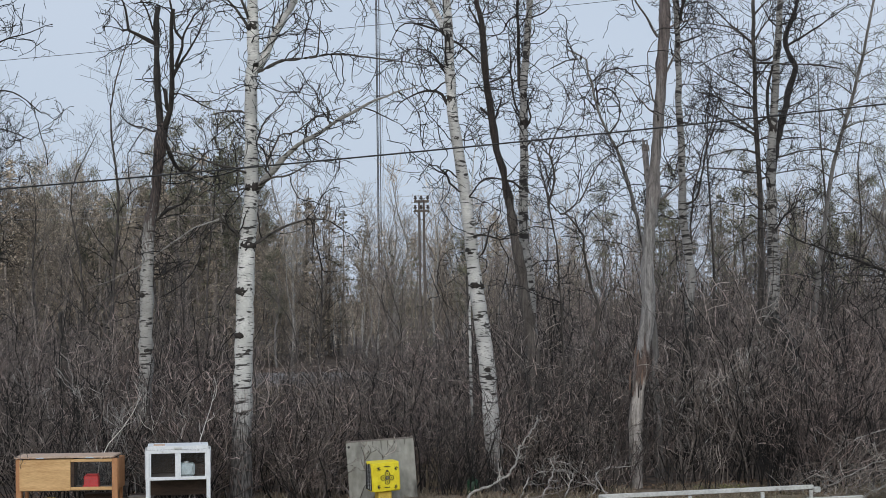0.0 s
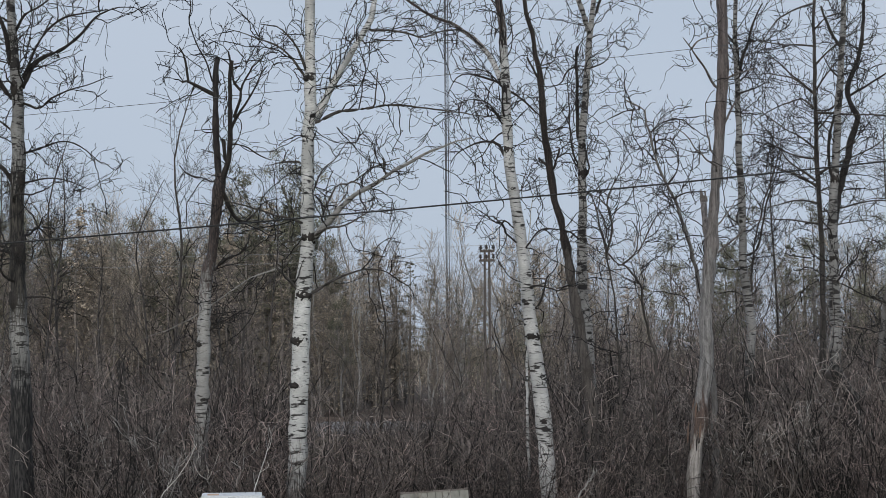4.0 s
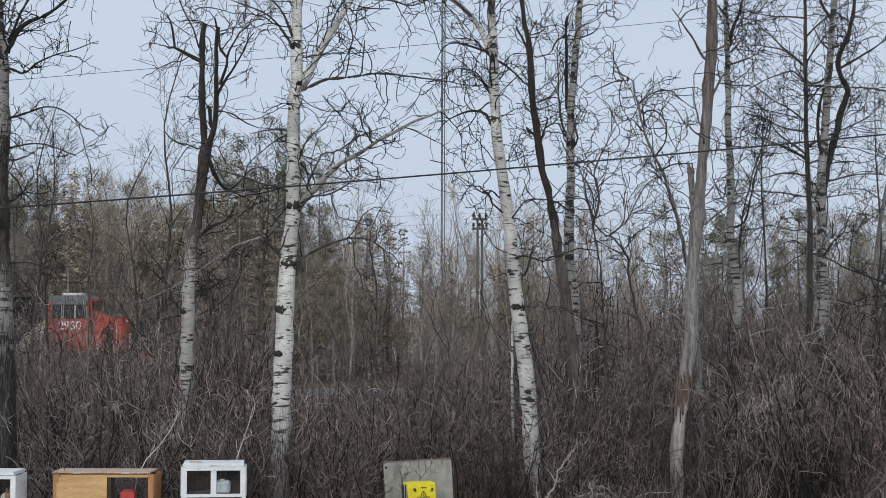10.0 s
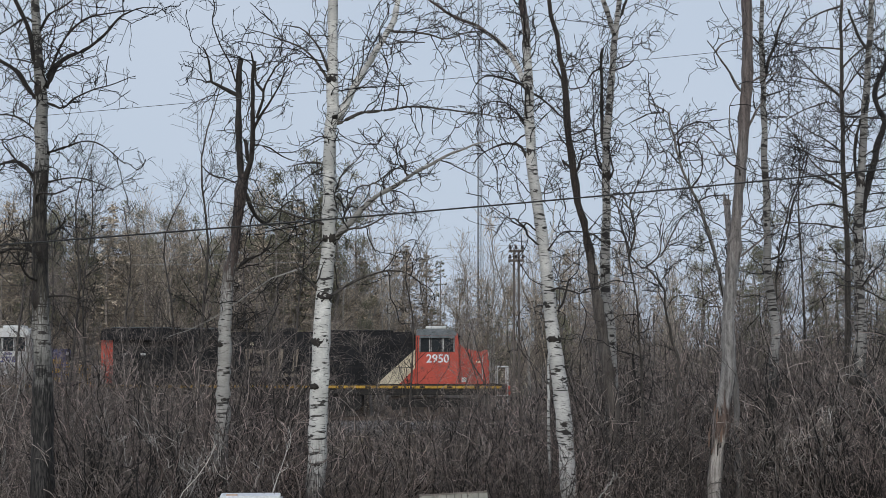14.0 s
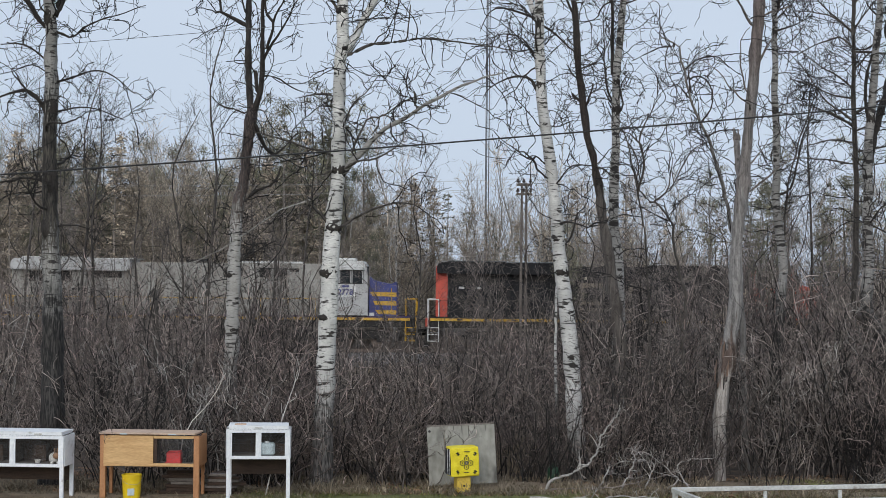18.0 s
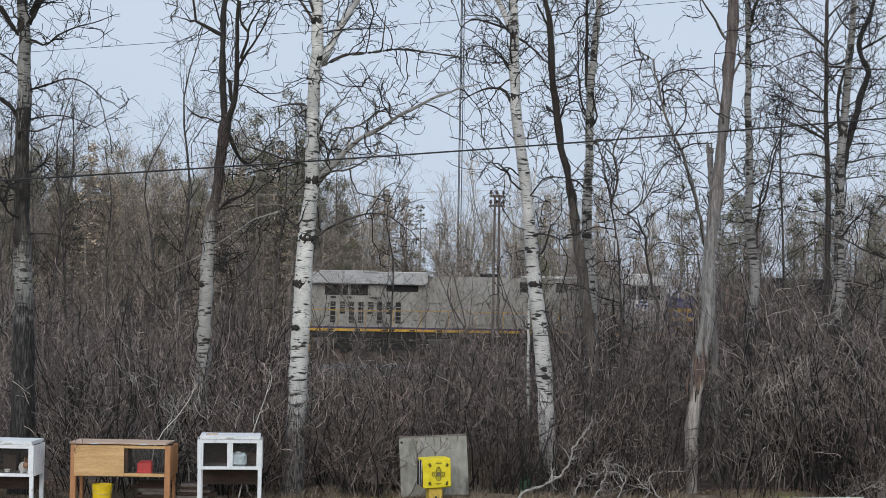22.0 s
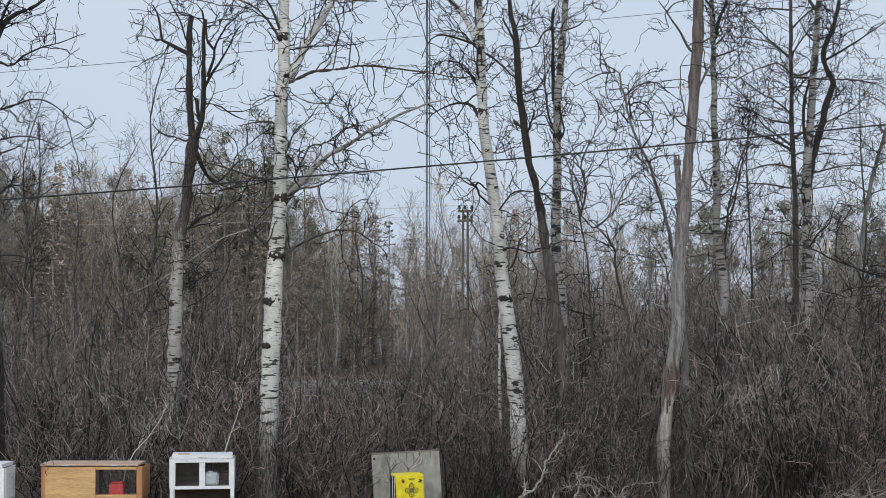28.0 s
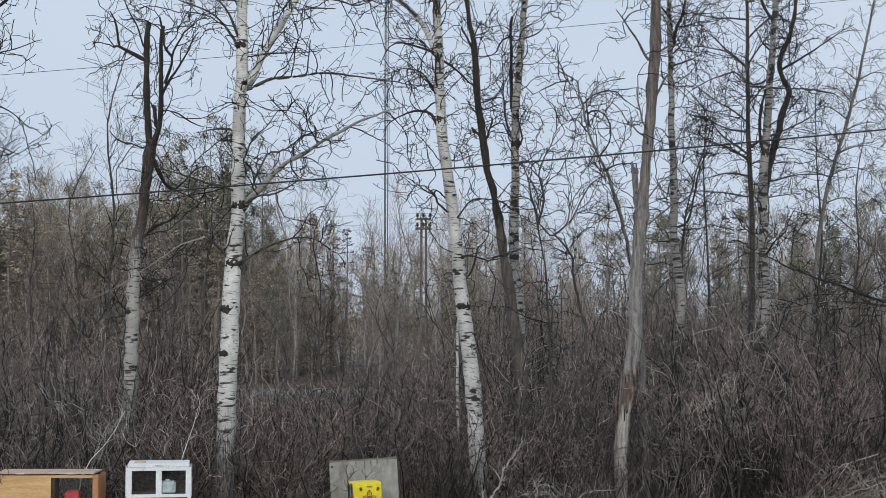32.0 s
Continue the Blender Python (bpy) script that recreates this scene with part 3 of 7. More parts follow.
    straw.operation = "MULTIPLY"
    l.new(band(sep.outputs["Y"], 27.2, 27.7, 1.8, 1.0), straw.inputs[0])
    back = n.new("ShaderNodeMath")
    back.operation = "SUBTRACT"
    back.inputs[0].default_value = 0.85
    l.new(band(sep.outputs["Y"], 28.4, 29.3, 1.8, 1.2), back.inputs[1])
    back.use_clamp = True
    l.new(back.outputs[0], straw.inputs[1])
    c = mix(straw.outputs[0], c, dirt)
    c = mix(band(sep.outputs["Y"], 44, 58, 0.2, 8.0), c, meadow)
    c = mix(band(sep.outputs["Y"], 92, 98, 0.2, 4.0), c, litter)
    l.new(c, b.inputs["Base Color"])
    bp = n.new("ShaderNodeBump")
    bp.inputs["Strength"].default_value, bp.inputs["Distance"].default_value = 0.8, 0.05
    l.new(grain.outputs["Fac"], bp.inputs["Height"])
    l.new(bp.outputs["Normal"], b.inputs["Normal"])
    g = link_mesh("ground", v, f, m)
    tagged(g, "lawn edge, leaf litter and dry meadow soil", "ground", kind="structure")


build_ground()

TRACK_Y, RAIL_Z = 88.0, -0.15


def build_track():
    sec = [(-4.2, -1.0), (-2.3, -0.42), (-1.6, -0.36), (1.6, -0.36), (2.3, -0.42), (4.2, -1.0)]
    xs = np.linspace(-160, 160, 321)
    rng = np.random.default_rng(3)
    v = np.array([[(x, TRACK_Y + y, z) for y, z in sec] for x in xs])
    v[..., 2] += rng.normal(scale=0.025, size=v.shape[:2])
    i = (np.arange(len(xs) - 1)[:, None] * 6 + np.arange(5)[None]).ravel()
    bed = link_mesh("track_bed", v.reshape(-1, 3), np.stack([i, i + 6, i + 7, i + 1], -1), BALLAST, smooth=False)
    tagged(bed, "grey crushed stone railway ballast", "track bed", kind="structure")
    for y in (-0.75, 0.75):
        bm = None
        for z0, z1, w in ((-0.17, -0.15, 0.07), (-0.15, -0.05, 0.012), (-0.05, 0.0, 0.036)):
            bm = box(-160, 160, TRACK_Y + y - w, TRACK_Y + y + w, RAIL_Z + z0, RAIL_Z + z1, 0, bm)
        part("rail", bm, STEEL, bed, "rusty steel rail")
    v, f = [], []
    for k in range(330):
        x = -90 + k * 0.55
        n = len(v)
        v += [(x + sx * 0.11, TRACK_Y + sy * 1.3, z) for z in (-0.48, -0.318) for sx, sy in ((-1, -1), (1, -1), (1, 1), (-1, 1))]
        f += [(n + a, n + b, n + c, n + d) for a, b, c, d in ((4, 5, 6, 7), (0, 1, 5, 4), (1, 2, 6, 5), (2, 3, 7, 6), (3, 0, 4, 7))]
    ties = link_mesh("tie", v, f, TIE_WOOD, bed, "dark creosoted wooden ties", smooth=False)
    ties["kind"] = "stuff"


build_track()


# ---- trees at the yard's edge ----
def noisy_tube(points, r0, r1, steps, sides, rng, rough=0.05, flare=0.0, gnarl=0.0, power=1.0, crook=0.0, profile=None):
    """A tapered, uneven tube through the points. crook: sideways kinks in metres; profile: (height, radius) pairs in place of the taper."""
    p = smooth_path(points, steps)
    u = np.linspace(0, 1, steps)
    if crook:
        kink = rng.normal(scale=crook, size=(steps, 3)) * np.minimum(1, u * 6)[:, None]
        kink[1:-1] = 0.25 * kink[:-2] + 0.5 * kink[1:-1] + 0.25 * kink[2:]
        p = p + kink
    r = r0 + (r1 - r0) * u ** power
    if profile:
        r = np.interp(p[:, 2], [z for z, _ in profile], [q for _, q in profile])
    r = r * (1 + rng.normal(scale=rough, size=steps)) + flare * r0 * np.exp(-u * 22)
    v, f = tubes(p[None], r[None], sides)
    if gnarl:
        # ridges and hollows that run along the trunk
        w = v.reshape(steps, sides, 3)
        q = np.arange(sides) / sides * 2 * np.pi
        h = p[:, 2:3]
        k = 1 + gnarl * (np.sin(2 * q + 1.3 * h + 1) + 0.8 * np.sin(3 * q - 2.1 * h) + 0.7 * np.sin(5 * q + 4.3 * h + 2 * np.sin(h * 1.7)) + rng.normal(scale=0.5, size=(steps, sides)))
        v = (p[:, None] + (w - p[:, None]) * k[..., None]).reshape(-1, 3)
    v = v + rng.normal(scale=rough * r0 * 0.25, size=v.shape)
    return v, f, p, r


def yard_tree(name, seed, depth, label, bark, limb_mat, twig_mat, trunk, limbs, more=3.0, twigs=1.0, rough=0.04, knots=(), gnarl=0.035,
              profile=None, crook=0.012, spurs=False):
    """A tree from its trunk and limbs: each (foot radius, top radius, [(x, z), ...], a bark of its own) at the given depth; twigs grow from the limbs."""
    rng = np.random.default_rng(seed)
    r0, r1, pts = trunk
    base = Vector((pts[0][0], depth, 0.0))
    pts = [(x, 0.0, z) for x, z in pts]
    if pts[0][2] > -0.05:
        pts = [(pts[0][0] - 0.03, 0.0, -0.15)] + pts
    if more:
        a, b = Vector(pts[-2]), Vector(pts[-1])
        d = (b - a).normalized()
        pts = pts + [tuple(b + d * more * 0.5), tuple(b + d * more + Vector((0.1, 0.1, 0)))]
        r1 = r1 * 0.35
    pts = [(x - base.x, y, z) for x, y, z in pts]
    tree = thing(name, Matrix.Translation(base), label, "tree")
    steps = 70
    v, f, p, r = noisy_tube(pts, r0, r1, steps, 14, rng, rough, 0.35, gnarl, 1.0, crook, profile)
    link_mesh("trunk", v, f, bark, tree)
    for z, size in knots:
        k = int(np.argmin(np.abs(p[:, 2] - z)))
        bm = bmesh.new()
        bmesh.ops.create_icosphere(bm, subdivisions=3, radius=1.0)
        off, wide = (rng.uniform(-1, 1), 0.62) if size < 0.08 else (rng.uniform(-0.3, 0.3), 0.92)
        for w in bm.verts:
            w.co = Vector(w.co) * (1 + rng.normal(scale=0.14))
            w.co = Vector((w.co.x * r[k] * wide, w.co.y * r[k] * 0.62, w.co.z * size)) + Vector((p[k, 0] + off * r[k] * 0.5, p[k, 1] - r[k] * 0.46, z))
        part("knot", bm, BARK_DARK, tree, "black knotted bark", True)
    joints = [p]
    paths, radii = [p[int(steps * 0.45):]], [r[int(steps * 0.45):] * 0.35]
    for a, b, q, *own in limbs:
        # a limb leaves the trunk or limb that it touches, and leans towards or away from the yard as it grows
        slope = rng.uniform(-0.7, 0.7)
        x0, z0 = q[0]
        known = np.concatenate(joints)
        scale = 1 + known[:, 1] / depth
        gap = np.hypot(known[:, 0] + base.x - x0 * scale, known[:, 2] - 3.5 - (z0 - 3.5) * scale)
        k = int(np.argmin(gap))
        y0 = float(known[k, 1])
        q3 = []
        for x, z in q:
            y = y0 + slope * math.hypot(x - x0, z - z0)
            q3.append((x * (1 + y / depth) - base.x, y, 3.5 + (z - 3.5) * (1 + y / depth)))
        if 0.03 < gap[k] < 0.30:
            q3 = [tuple(known[k])] + q3
        length = sum(math.dist(i, j) for i, j in zip(q3, q3[1:]))
        lv, lf, lp, lr = noisy_tube(q3, a, b if a < 1.7 * b else b * 0.6, max(8, int(length * 9)), 8, rng, 0.07, power=0.85, crook=0.010)
        link_mesh("limb", lv, lf, own[0] if own else (bark if a > 0.055 and name != "broken_tree" else limb_mat), tree)
        paths.append(lp)
        joints.append(lp)
        radii.append(lr)
    if twigs and more and not spurs:
        # smaller limbs all up the trunk
        n = int(11 * twigs)
        P, R = sprout(rng, p[None], r[None], n, (0.7, 2.4), 14, 0.35, 0.97, 0.8, 0.25, 0.22, 0.20, 0.35, 0.007)
        v2, f2 = tubes(P, R, 5)
        link_mesh("side_branch", v2, f2, limb_mat, tree)["kind"] = "stuff"
        paths += list(P)
        radii += list(R)
    if twigs:
        pieces = []
        for lp, lr in zip(paths, radii):
            length = np.linalg.norm(np.diff(lp, axis=0), axis=1).sum()
            n1 = max(2, int(length * 3.3 * twigs))
            if spurs:
                # short straight twigs, as on a larch
                P1, R1 = sprout(rng, lp[None], np.clip(lr, 0.006, 0.014)[None], n1, (0.25, 1.0), 8, 0.10, 1.0, 0.62, 0.10, 0.13, 0.6, 0.35, 0.0056)
                P2, R2 = sprout(rng, P1, R1, 4, (0.08, 0.40), 4, 0.2, 1.0, 0.7, 0.05, 0.16, 0.7, 0.5, 0.0046)
                pieces += [tubes(P1, R1, 4), tubes(P2, R2, 3)]
                continue
            P1, R1 = sprout(rng, lp[None], np.clip(lr, 0.006, 0.017)[None], n1, (0.5, 1.9), 12, 0.10, 1.0, 0.72, 0.14, 0.25, 0.65, 0.35, 0.0074)
            P2, R2 = sprout(rng, P1, R1, 5, (0.2, 0.85), 7, 0.2, 1.0, 0.75, 0.10, 0.28, 0.7, 0.5, 0.0054)
            P3, R3 = sprout(rng, P2, R2, 1, (0.10, 0.4), 3, 0.3, 1.0, 0.75, 0.15, 0.25, 0.8, 0.7, 0.0046)
            pieces += [tubes(P1, R1, 4), tubes(P2, R2, 3), tubes(P3, R3, 3)]
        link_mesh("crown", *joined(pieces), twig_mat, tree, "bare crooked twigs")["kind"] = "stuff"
    return tree


yard_tree("birch_tree", 18, 28.0, "birch with dark furrowed foot and pale upper trunk", BIRCH_DARK, BARK_DARK, TWIG_DARK,
          (0.2, 0.088, [(-6.64, -0.10), (-6.63, 0.97), (-6.65, 1.54), (-6.66, 2.49), (-6.69, 3.45), (-6.71, 4.21), (-6.73, 5.16), (-6.75, 5.64), (-6.75, 6.12), (-6.74, 6.60), (-6.74, 7.08), (-6.75, 7.56), (-6.79, 8.05), (-6.84, 8.53), (-6.87, 8.92), (-6.90, 9.51)]), [
              (0.053, 0.014, [(-6.66, 7.95), (-6.54, 8.24), (-6.35, 8.44), (-6.02, 8.58), (-5.73, 8.80), (-5.54, 9.04), (-5.30, 9.21), (-5.06, 9.29), (-4.82, 9.29)]),
              (0.033, 0.014, [(-6.68, 8.05), (-6.54, 8.39), (-6.45, 8.63), (-6.31, 8.87), (-6.17, 9.16)]),
              (0.029, 0.014, [(-6.79, 8.92), (-6.65, 9.16), (-6.41, 9.31), (-6.17, 9.46), (-5.88, 9.48)]),
              (0.024, 0.014, [(-6.31, 8.87), (-6.02, 9.10), (-5.64, 9.19), (-5.25, 9.24)]),
              (0.024, 0.010, [(-6.63, 7.66), (-6.39, 7.56), (-6.15, 7.78), (-5.86, 7.88), (-5.53, 7.97), (-5.15, 8.14)]),
              (0.024, 0.010, [(-6.59, 6.81), (-6.33, 6.91), (-6.05, 7.00), (-5.76, 6.96), (-5.47, 6.74), (-5.32, 6.60)]),
              (0.048, 0.029, [(-6.89, 7.76), (-7.05, 8.00), (-7.21, 8.22), (-7.46, 8.36), (-7.75, 8.49)]),
              (0.048, 0.029, [(-6.86, 8.29), (-6.98, 8.82), (-7.13, 9.21), (-7.28, 9.51), (-7.43, 9.80)]),
              (0.043, 0.024, [(-6.83, 6.31), (-7.00, 6.55), (-7.19, 6.65), (-7.43, 6.60), (-7.72, 6.50)]),
              (0.024, 0.014, [(-6.84, 7.18), (-7.06, 7.35), (-7.30, 7.44), (-7.63, 7.42)]),
              (0.019, 0.010, [(-6.58, 6.31), (-6.23, 6.39), (-5.89, 6.33), (-5.51, 6.16)]),
              (0.019, 0.010, [(-6.57, 4.36), (-6.26, 4.37), (-5.93, 4.26)]),
              (0.029, 0.014, [(-6.87, 8.92), (-7.03, 9.12), (-7.37, 8.92), (-7.65, 8.73)]),
          ], twigs=1.15, knots=((5.1, 0.30), (6.35, 0.22), (4.3, 0.20), (7.9, 0.16)), gnarl=0.06)
yard_tree("broken_tree", 25, 29.0, "pale-footed tree with dark broken forked top", BIRCH_BROKEN, BARK_DARK, TWIG_DARK,
          (0.125, 0.115, [(-3.82, -0.10), (-3.77, 1.90), (-3.76, 2.49), (-3.75, 2.99), (-3.73, 3.48), (-3.72, 3.98), (-3.70, 4.48), (-3.67, 4.78), (-3.56, 5.31), (-3.55, 5.61), (-3.51, 5.91), (-3.47, 6.25), (-3.45, 6.52)]), [
              (0.064, 0.050, [(-3.47, 6.40), (-3.49, 6.70), (-3.52, 7.20), (-3.53, 7.70), (-3.53, 8.20), (-3.51, 8.59)]),
              (0.052, 0.032, [(-3.41, 6.40), (-3.35, 6.65), (-3.30, 6.90), (-3.28, 7.20), (-3.28, 7.70), (-3.28, 8.20), (-3.26, 8.55)]),
              (0.040, 0.030, [(-3.35, 6.75), (-3.38, 6.95), (-3.41, 7.15)]),
              (0.030, 0.015, [(-3.27, 7.35), (-3.19, 7.45), (-3.11, 7.60), (-2.98, 7.80), (-2.84, 8.05), (-2.74, 8.30), (-2.62, 8.45)]),
              (0.030, 0.015, [(-3.22, 7.50), (-3.16, 7.70), (-3.11, 7.90), (-3.09, 8.05), (-2.96, 8.30), (-2.89, 8.45), (-2.74, 8.58), (-2.67, 8.71)]),
              (0.025, 0.015, [(-3.10, 8.02), (-3.22, 8.20), (-3.24, 8.51)]),
              (0.020, 0.015, [(-3.27, 8.51), (-3.30, 8.62), (-3.33, 8.71)]),
              (0.040, 0.020, [(-3.54, 7.94), (-3.69, 8.02), (-3.84, 8.10), (-3.99, 8.17), (-4.02, 8.30), (-4.07, 8.56), (-4.16, 8.79)]),
              (0.020, 0.020, [(-3.98, 8.17), (-4.06, 8.18), (-4.12, 8.16)]),
              (0.015, 0.010, [(-3.58, 8.15), (-3.69, 8.51), (-3.84, 8.81), (-3.99, 9.21), (-3.96, 9.51), (-4.03, 9.82)]),
              (0.045, 0.030, [(-3.39, 6.20), (-3.31, 5.99), (-3.18, 5.78), (-3.03, 5.68)]),
              (0.040, 0.020, [(-3.54, 4.86), (-3.42, 4.99), (-3.27, 5.09), (-3.11, 5.15), (-2.98, 5.31), (-2.91, 5.46)]),
              (0.020, 0.010, [(-3.03, 5.68), (-2.83, 5.86), (-2.63, 6.05), (-2.29, 6.12)]),
              (0.015, 0.010, [(-3.58, 6.40), (-3.78, 6.48), (-3.98, 6.52), (-4.17, 6.70)]),
              (0.015, 0.010, [(-3.70, 3.76), (-3.45, 3.90), (-3.20, 4.08), (-3.00, 4.17)]),
              (0.020, 0.010, [(-3.23, 7.08), (-2.98, 7.02), (-2.74, 6.85), (-2.34, 6.75)]),
          ], more=0, twigs=0.75, gnarl=0.05, rough=0.05, knots=((3.55, 0.06), (2.6, 0.05)),
          profile=((0.0, 0.13), (2.5, 0.112), (4.0, 0.108), (4.8, 0.105), (5.2, 0.085), (5.6, 0.085), (5.9, 0.095), (6.3, 0.11), (6.5, 0.10)))
yard_tree("birch_tree", 32, 28.0, "tall white birch with black bands and forked top", BIRCH, BARK_MID, TWIG_DARK,
          (0.165, 0.085, [(-2.10, -0.07), (-2.06, 0.93), (-2.02, 2.36), (-1.97, 3.59), (-1.93, 4.39), (-1.85, 5.34), (-1.86, 5.63), (-1.86, 6.11), (-1.86, 6.59), (-1.85, 7.07), (-1.81, 7.46), (-1.82, 8.04), (-1.81, 8.52), (-1.82, 9.01), (-1.83, 9.50)]), [
              (0.072, 0.048, [(-1.76, 7.31), (-1.66, 7.50), (-1.49, 7.84), (-1.30, 8.18), (-1.11, 8.52), (-0.92, 8.81), (-0.77, 9.11), (-0.70, 9.45)]),
              (0.033, 0.010, [(-1.68, 7.32), (-1.44, 7.44), (-1.25, 7.50), (-0.92, 7.53), (-0.58, 7.60), (-0.29, 7.60), (0.14, 7.55), (0.62, 7.49), (1.00, 7.43), (1.39, 7.37)]),
              (0.029, 0.010, [(-1.86, 8.01), (-2.02, 8.28), (-2.17, 8.47), (-2.36, 8.62), (-2.65, 8.75), (-2.94, 8.84), (-3.23, 8.93)]),
              (0.029, 0.014, [(-1.83, 8.12), (-1.95, 8.38), (-2.07, 8.62), (-2.21, 8.82), (-2.36, 8.96), (-2.65, 8.99)]),
              (0.024, 0.010, [(-0.80, 8.89), (-0.53, 8.89), (-0.14, 8.83), (0.14, 8.76), (0.53, 8.89), (0.82, 8.86)]),
              (0.014, 0.010, [(-0.87, 8.67), (-0.53, 8.71), (-0.24, 8.70)]),
              (0.014, 0.010, [(-0.72, 7.59), (-0.68, 7.94), (-0.67, 8.18)]),
              (0.062, 0.019, [(-1.81, 5.25), (-1.63, 5.48), (-1.49, 5.63), (-1.30, 5.84), (-1.06, 6.06), (-0.82, 6.20), (-0.53, 6.38), (-0.29, 6.53), (-0.00, 6.68), (0.24, 6.80), (0.57, 6.95), (0.91, 7.02)], BIRCH_LIMB),
              (0.021, 0.012, [(-1.62, 5.67), (-1.44, 6.11), (-1.35, 6.25), (-1.15, 6.25), (-0.92, 6.41), (-0.63, 6.59), (-0.29, 6.70)]),
              (0.019, 0.014, [(-0.57, 6.47), (-0.57, 6.59), (-0.58, 6.70)]),
              (0.024, 0.010, [(-1.91, 6.57), (-2.06, 6.66), (-2.35, 6.62), (-2.59, 6.57)]),
              (0.019, 0.010, [(-1.25, 6.16), (-1.11, 6.30), (-0.72, 6.11)]),
              (0.019, 0.010, [(-1.78, 6.11), (-1.59, 6.49), (-1.39, 6.68), (-1.20, 6.97)]),
              (0.020, 0.008, [(-2.33, 4.84), (-2.85, 4.64), (-3.33, 4.32), (-3.81, 4.00), (-4.19, 3.81), (-4.60, 3.66)], TWIG_PALE),
              (0.032, 0.020, [(-1.95, 4.32), (-2.10, 4.56), (-2.30, 4.75), (-2.40, 4.84)]),
              (0.034, 0.012, [(-1.91, 4.33), (-1.62, 4.51), (-1.24, 4.71), (-0.81, 4.81), (-0.53, 4.75), (-0.30, 4.60)]),
          ], twigs=1.1, knots=((4.36, 0.11), (3.60, 0.09), (2.85, 0.07), (1.55, 0.04), (5.35, 0.12), (7.42, 0.06), (8.05, 0.08)),
          profile=((0.0, 0.175), (1.5, 0.155), (2.6, 0.15), (4.3, 0.145), (5.4, 0.115), (7.4, 0.105), (8.0, 0.092), (9.5, 0.085), (13.0, 0.03)))
yard_tree("birch_tree", 39, 29.5, "leaning white birch with black knots", BIRCH_LEAN, BARK_DARK, TWIG_DARK,
          (0.158, 0.1, [(2.40, -0.06), (2.31, 1.14), (2.23, 2.15), (2.14, 2.95), (2.05, 3.69), (1.98, 4.30), (1.93, 4.83), (1.88, 5.23), (1.81, 5.74), (1.73, 6.24), (1.67, 6.75), (1.64, 7.26), (1.62, 7.76), (1.61, 8.28), (1.59, 8.79), (1.56, 9.30), (1.49, 9.81)]), [
              (0.060, 0.030, [(1.55, 8.22), (1.39, 8.58), (1.22, 8.84), (0.96, 9.10), (0.66, 9.30), (0.25, 9.46), (-0.05, 9.66), (-0.36, 9.87)]),
              (0.025, 0.010, [(1.49, 8.22), (1.11, 8.35), (0.88, 8.38), (0.70, 8.28), (0.55, 7.97)]),
              (0.035, 0.010, [(1.58, 6.90), (1.48, 7.10), (1.31, 7.17), (1.05, 7.13), (0.75, 6.95), (0.60, 6.75)]),
              (0.020, 0.010, [(1.56, 7.44), (1.41, 7.71), (1.26, 7.87), (0.96, 7.92), (0.76, 7.82), (0.80, 7.46)]),
              (0.025, 0.015, [(1.65, 8.09), (1.92, 7.92), (2.12, 7.71), (2.23, 7.61)]),
              (0.020, 0.010, [(1.90, 5.18), (2.00, 5.33), (2.11, 5.48), (2.26, 5.58), (2.46, 5.58), (2.58, 5.48)]),
              (0.020, 0.015, [(1.81, 6.09), (1.81, 6.24), (1.81, 6.41)]),
              (0.020, 0.010, [(1.26, 8.81), (0.86, 9.18), (0.61, 9.17), (0.25, 9.12)]),
              (0.025, 0.015, [(2.10, 4.16), (2.21, 4.31), (2.27, 4.52), (2.32, 4.72)]),
          ], knots=((3.66, 0.10), (2.15, 0.06), (7.0, 0.10), (4.25, 0.05), (8.1, 0.14), (9.0, 0.2), (6.3, 0.05)))
yard_tree("dark_tree", 46, 32.0, "slender leaning tree, grey below and dark-barked above", DARK_TREE_BARK, BARK_DARK, TWIG_DARK,
          (0.11, 0.045, [(3.52, -0.10), (3.45, 1.20), (3.35, 2.26), (3.27, 2.92), (3.20, 3.57), (2.97, 5.05), (2.88, 5.48), (2.79, 5.92), (2.71, 6.36), (2.65, 6.75), (2.59, 7.13), (2.54, 7.57), (2.49, 7.91), (2.46, 8.35), (2.43, 8.68), (2.40, 9.01), (2.31, 9.46), (2.23, 9.90), (2.14, 10.35)]), [
              (0.027, 0.016, [(2.44, 8.66), (2.30, 8.90), (2.19, 9.12)]),
              (0.022, 0.011, [(2.42, 8.92), (2.51, 9.10), (2.60, 9.26)]),
              (0.022, 0.011, [(2.49, 7.44), (2.35, 7.60), (2.29, 7.71)]),
              (0.033, 0.022, [(2.61, 6.93), (2.51, 7.04), (2.41, 7.15)]),
              (0.022, 0.016, [(2.65, 6.91), (2.76, 7.19), (2.79, 7.37), (2.72, 7.37)]),
              (0.022, 0.011, [(2.40, 8.89), (2.52, 8.92), (2.64, 8.95)]),
              (0.022, 0.011, [(2.57, 7.63), (2.90, 7.74), (3.12, 7.63)]),
          ], twigs=0.6, gnarl=0.10, rough=0.10, crook=0.03,
          profile=((0.0, 0.12), (3.5, 0.10), (5.0, 0.085), (5.6, 0.068), (7.5, 0.062), (8.7, 0.06), (9.1, 0.045), (13.5, 0.015)))
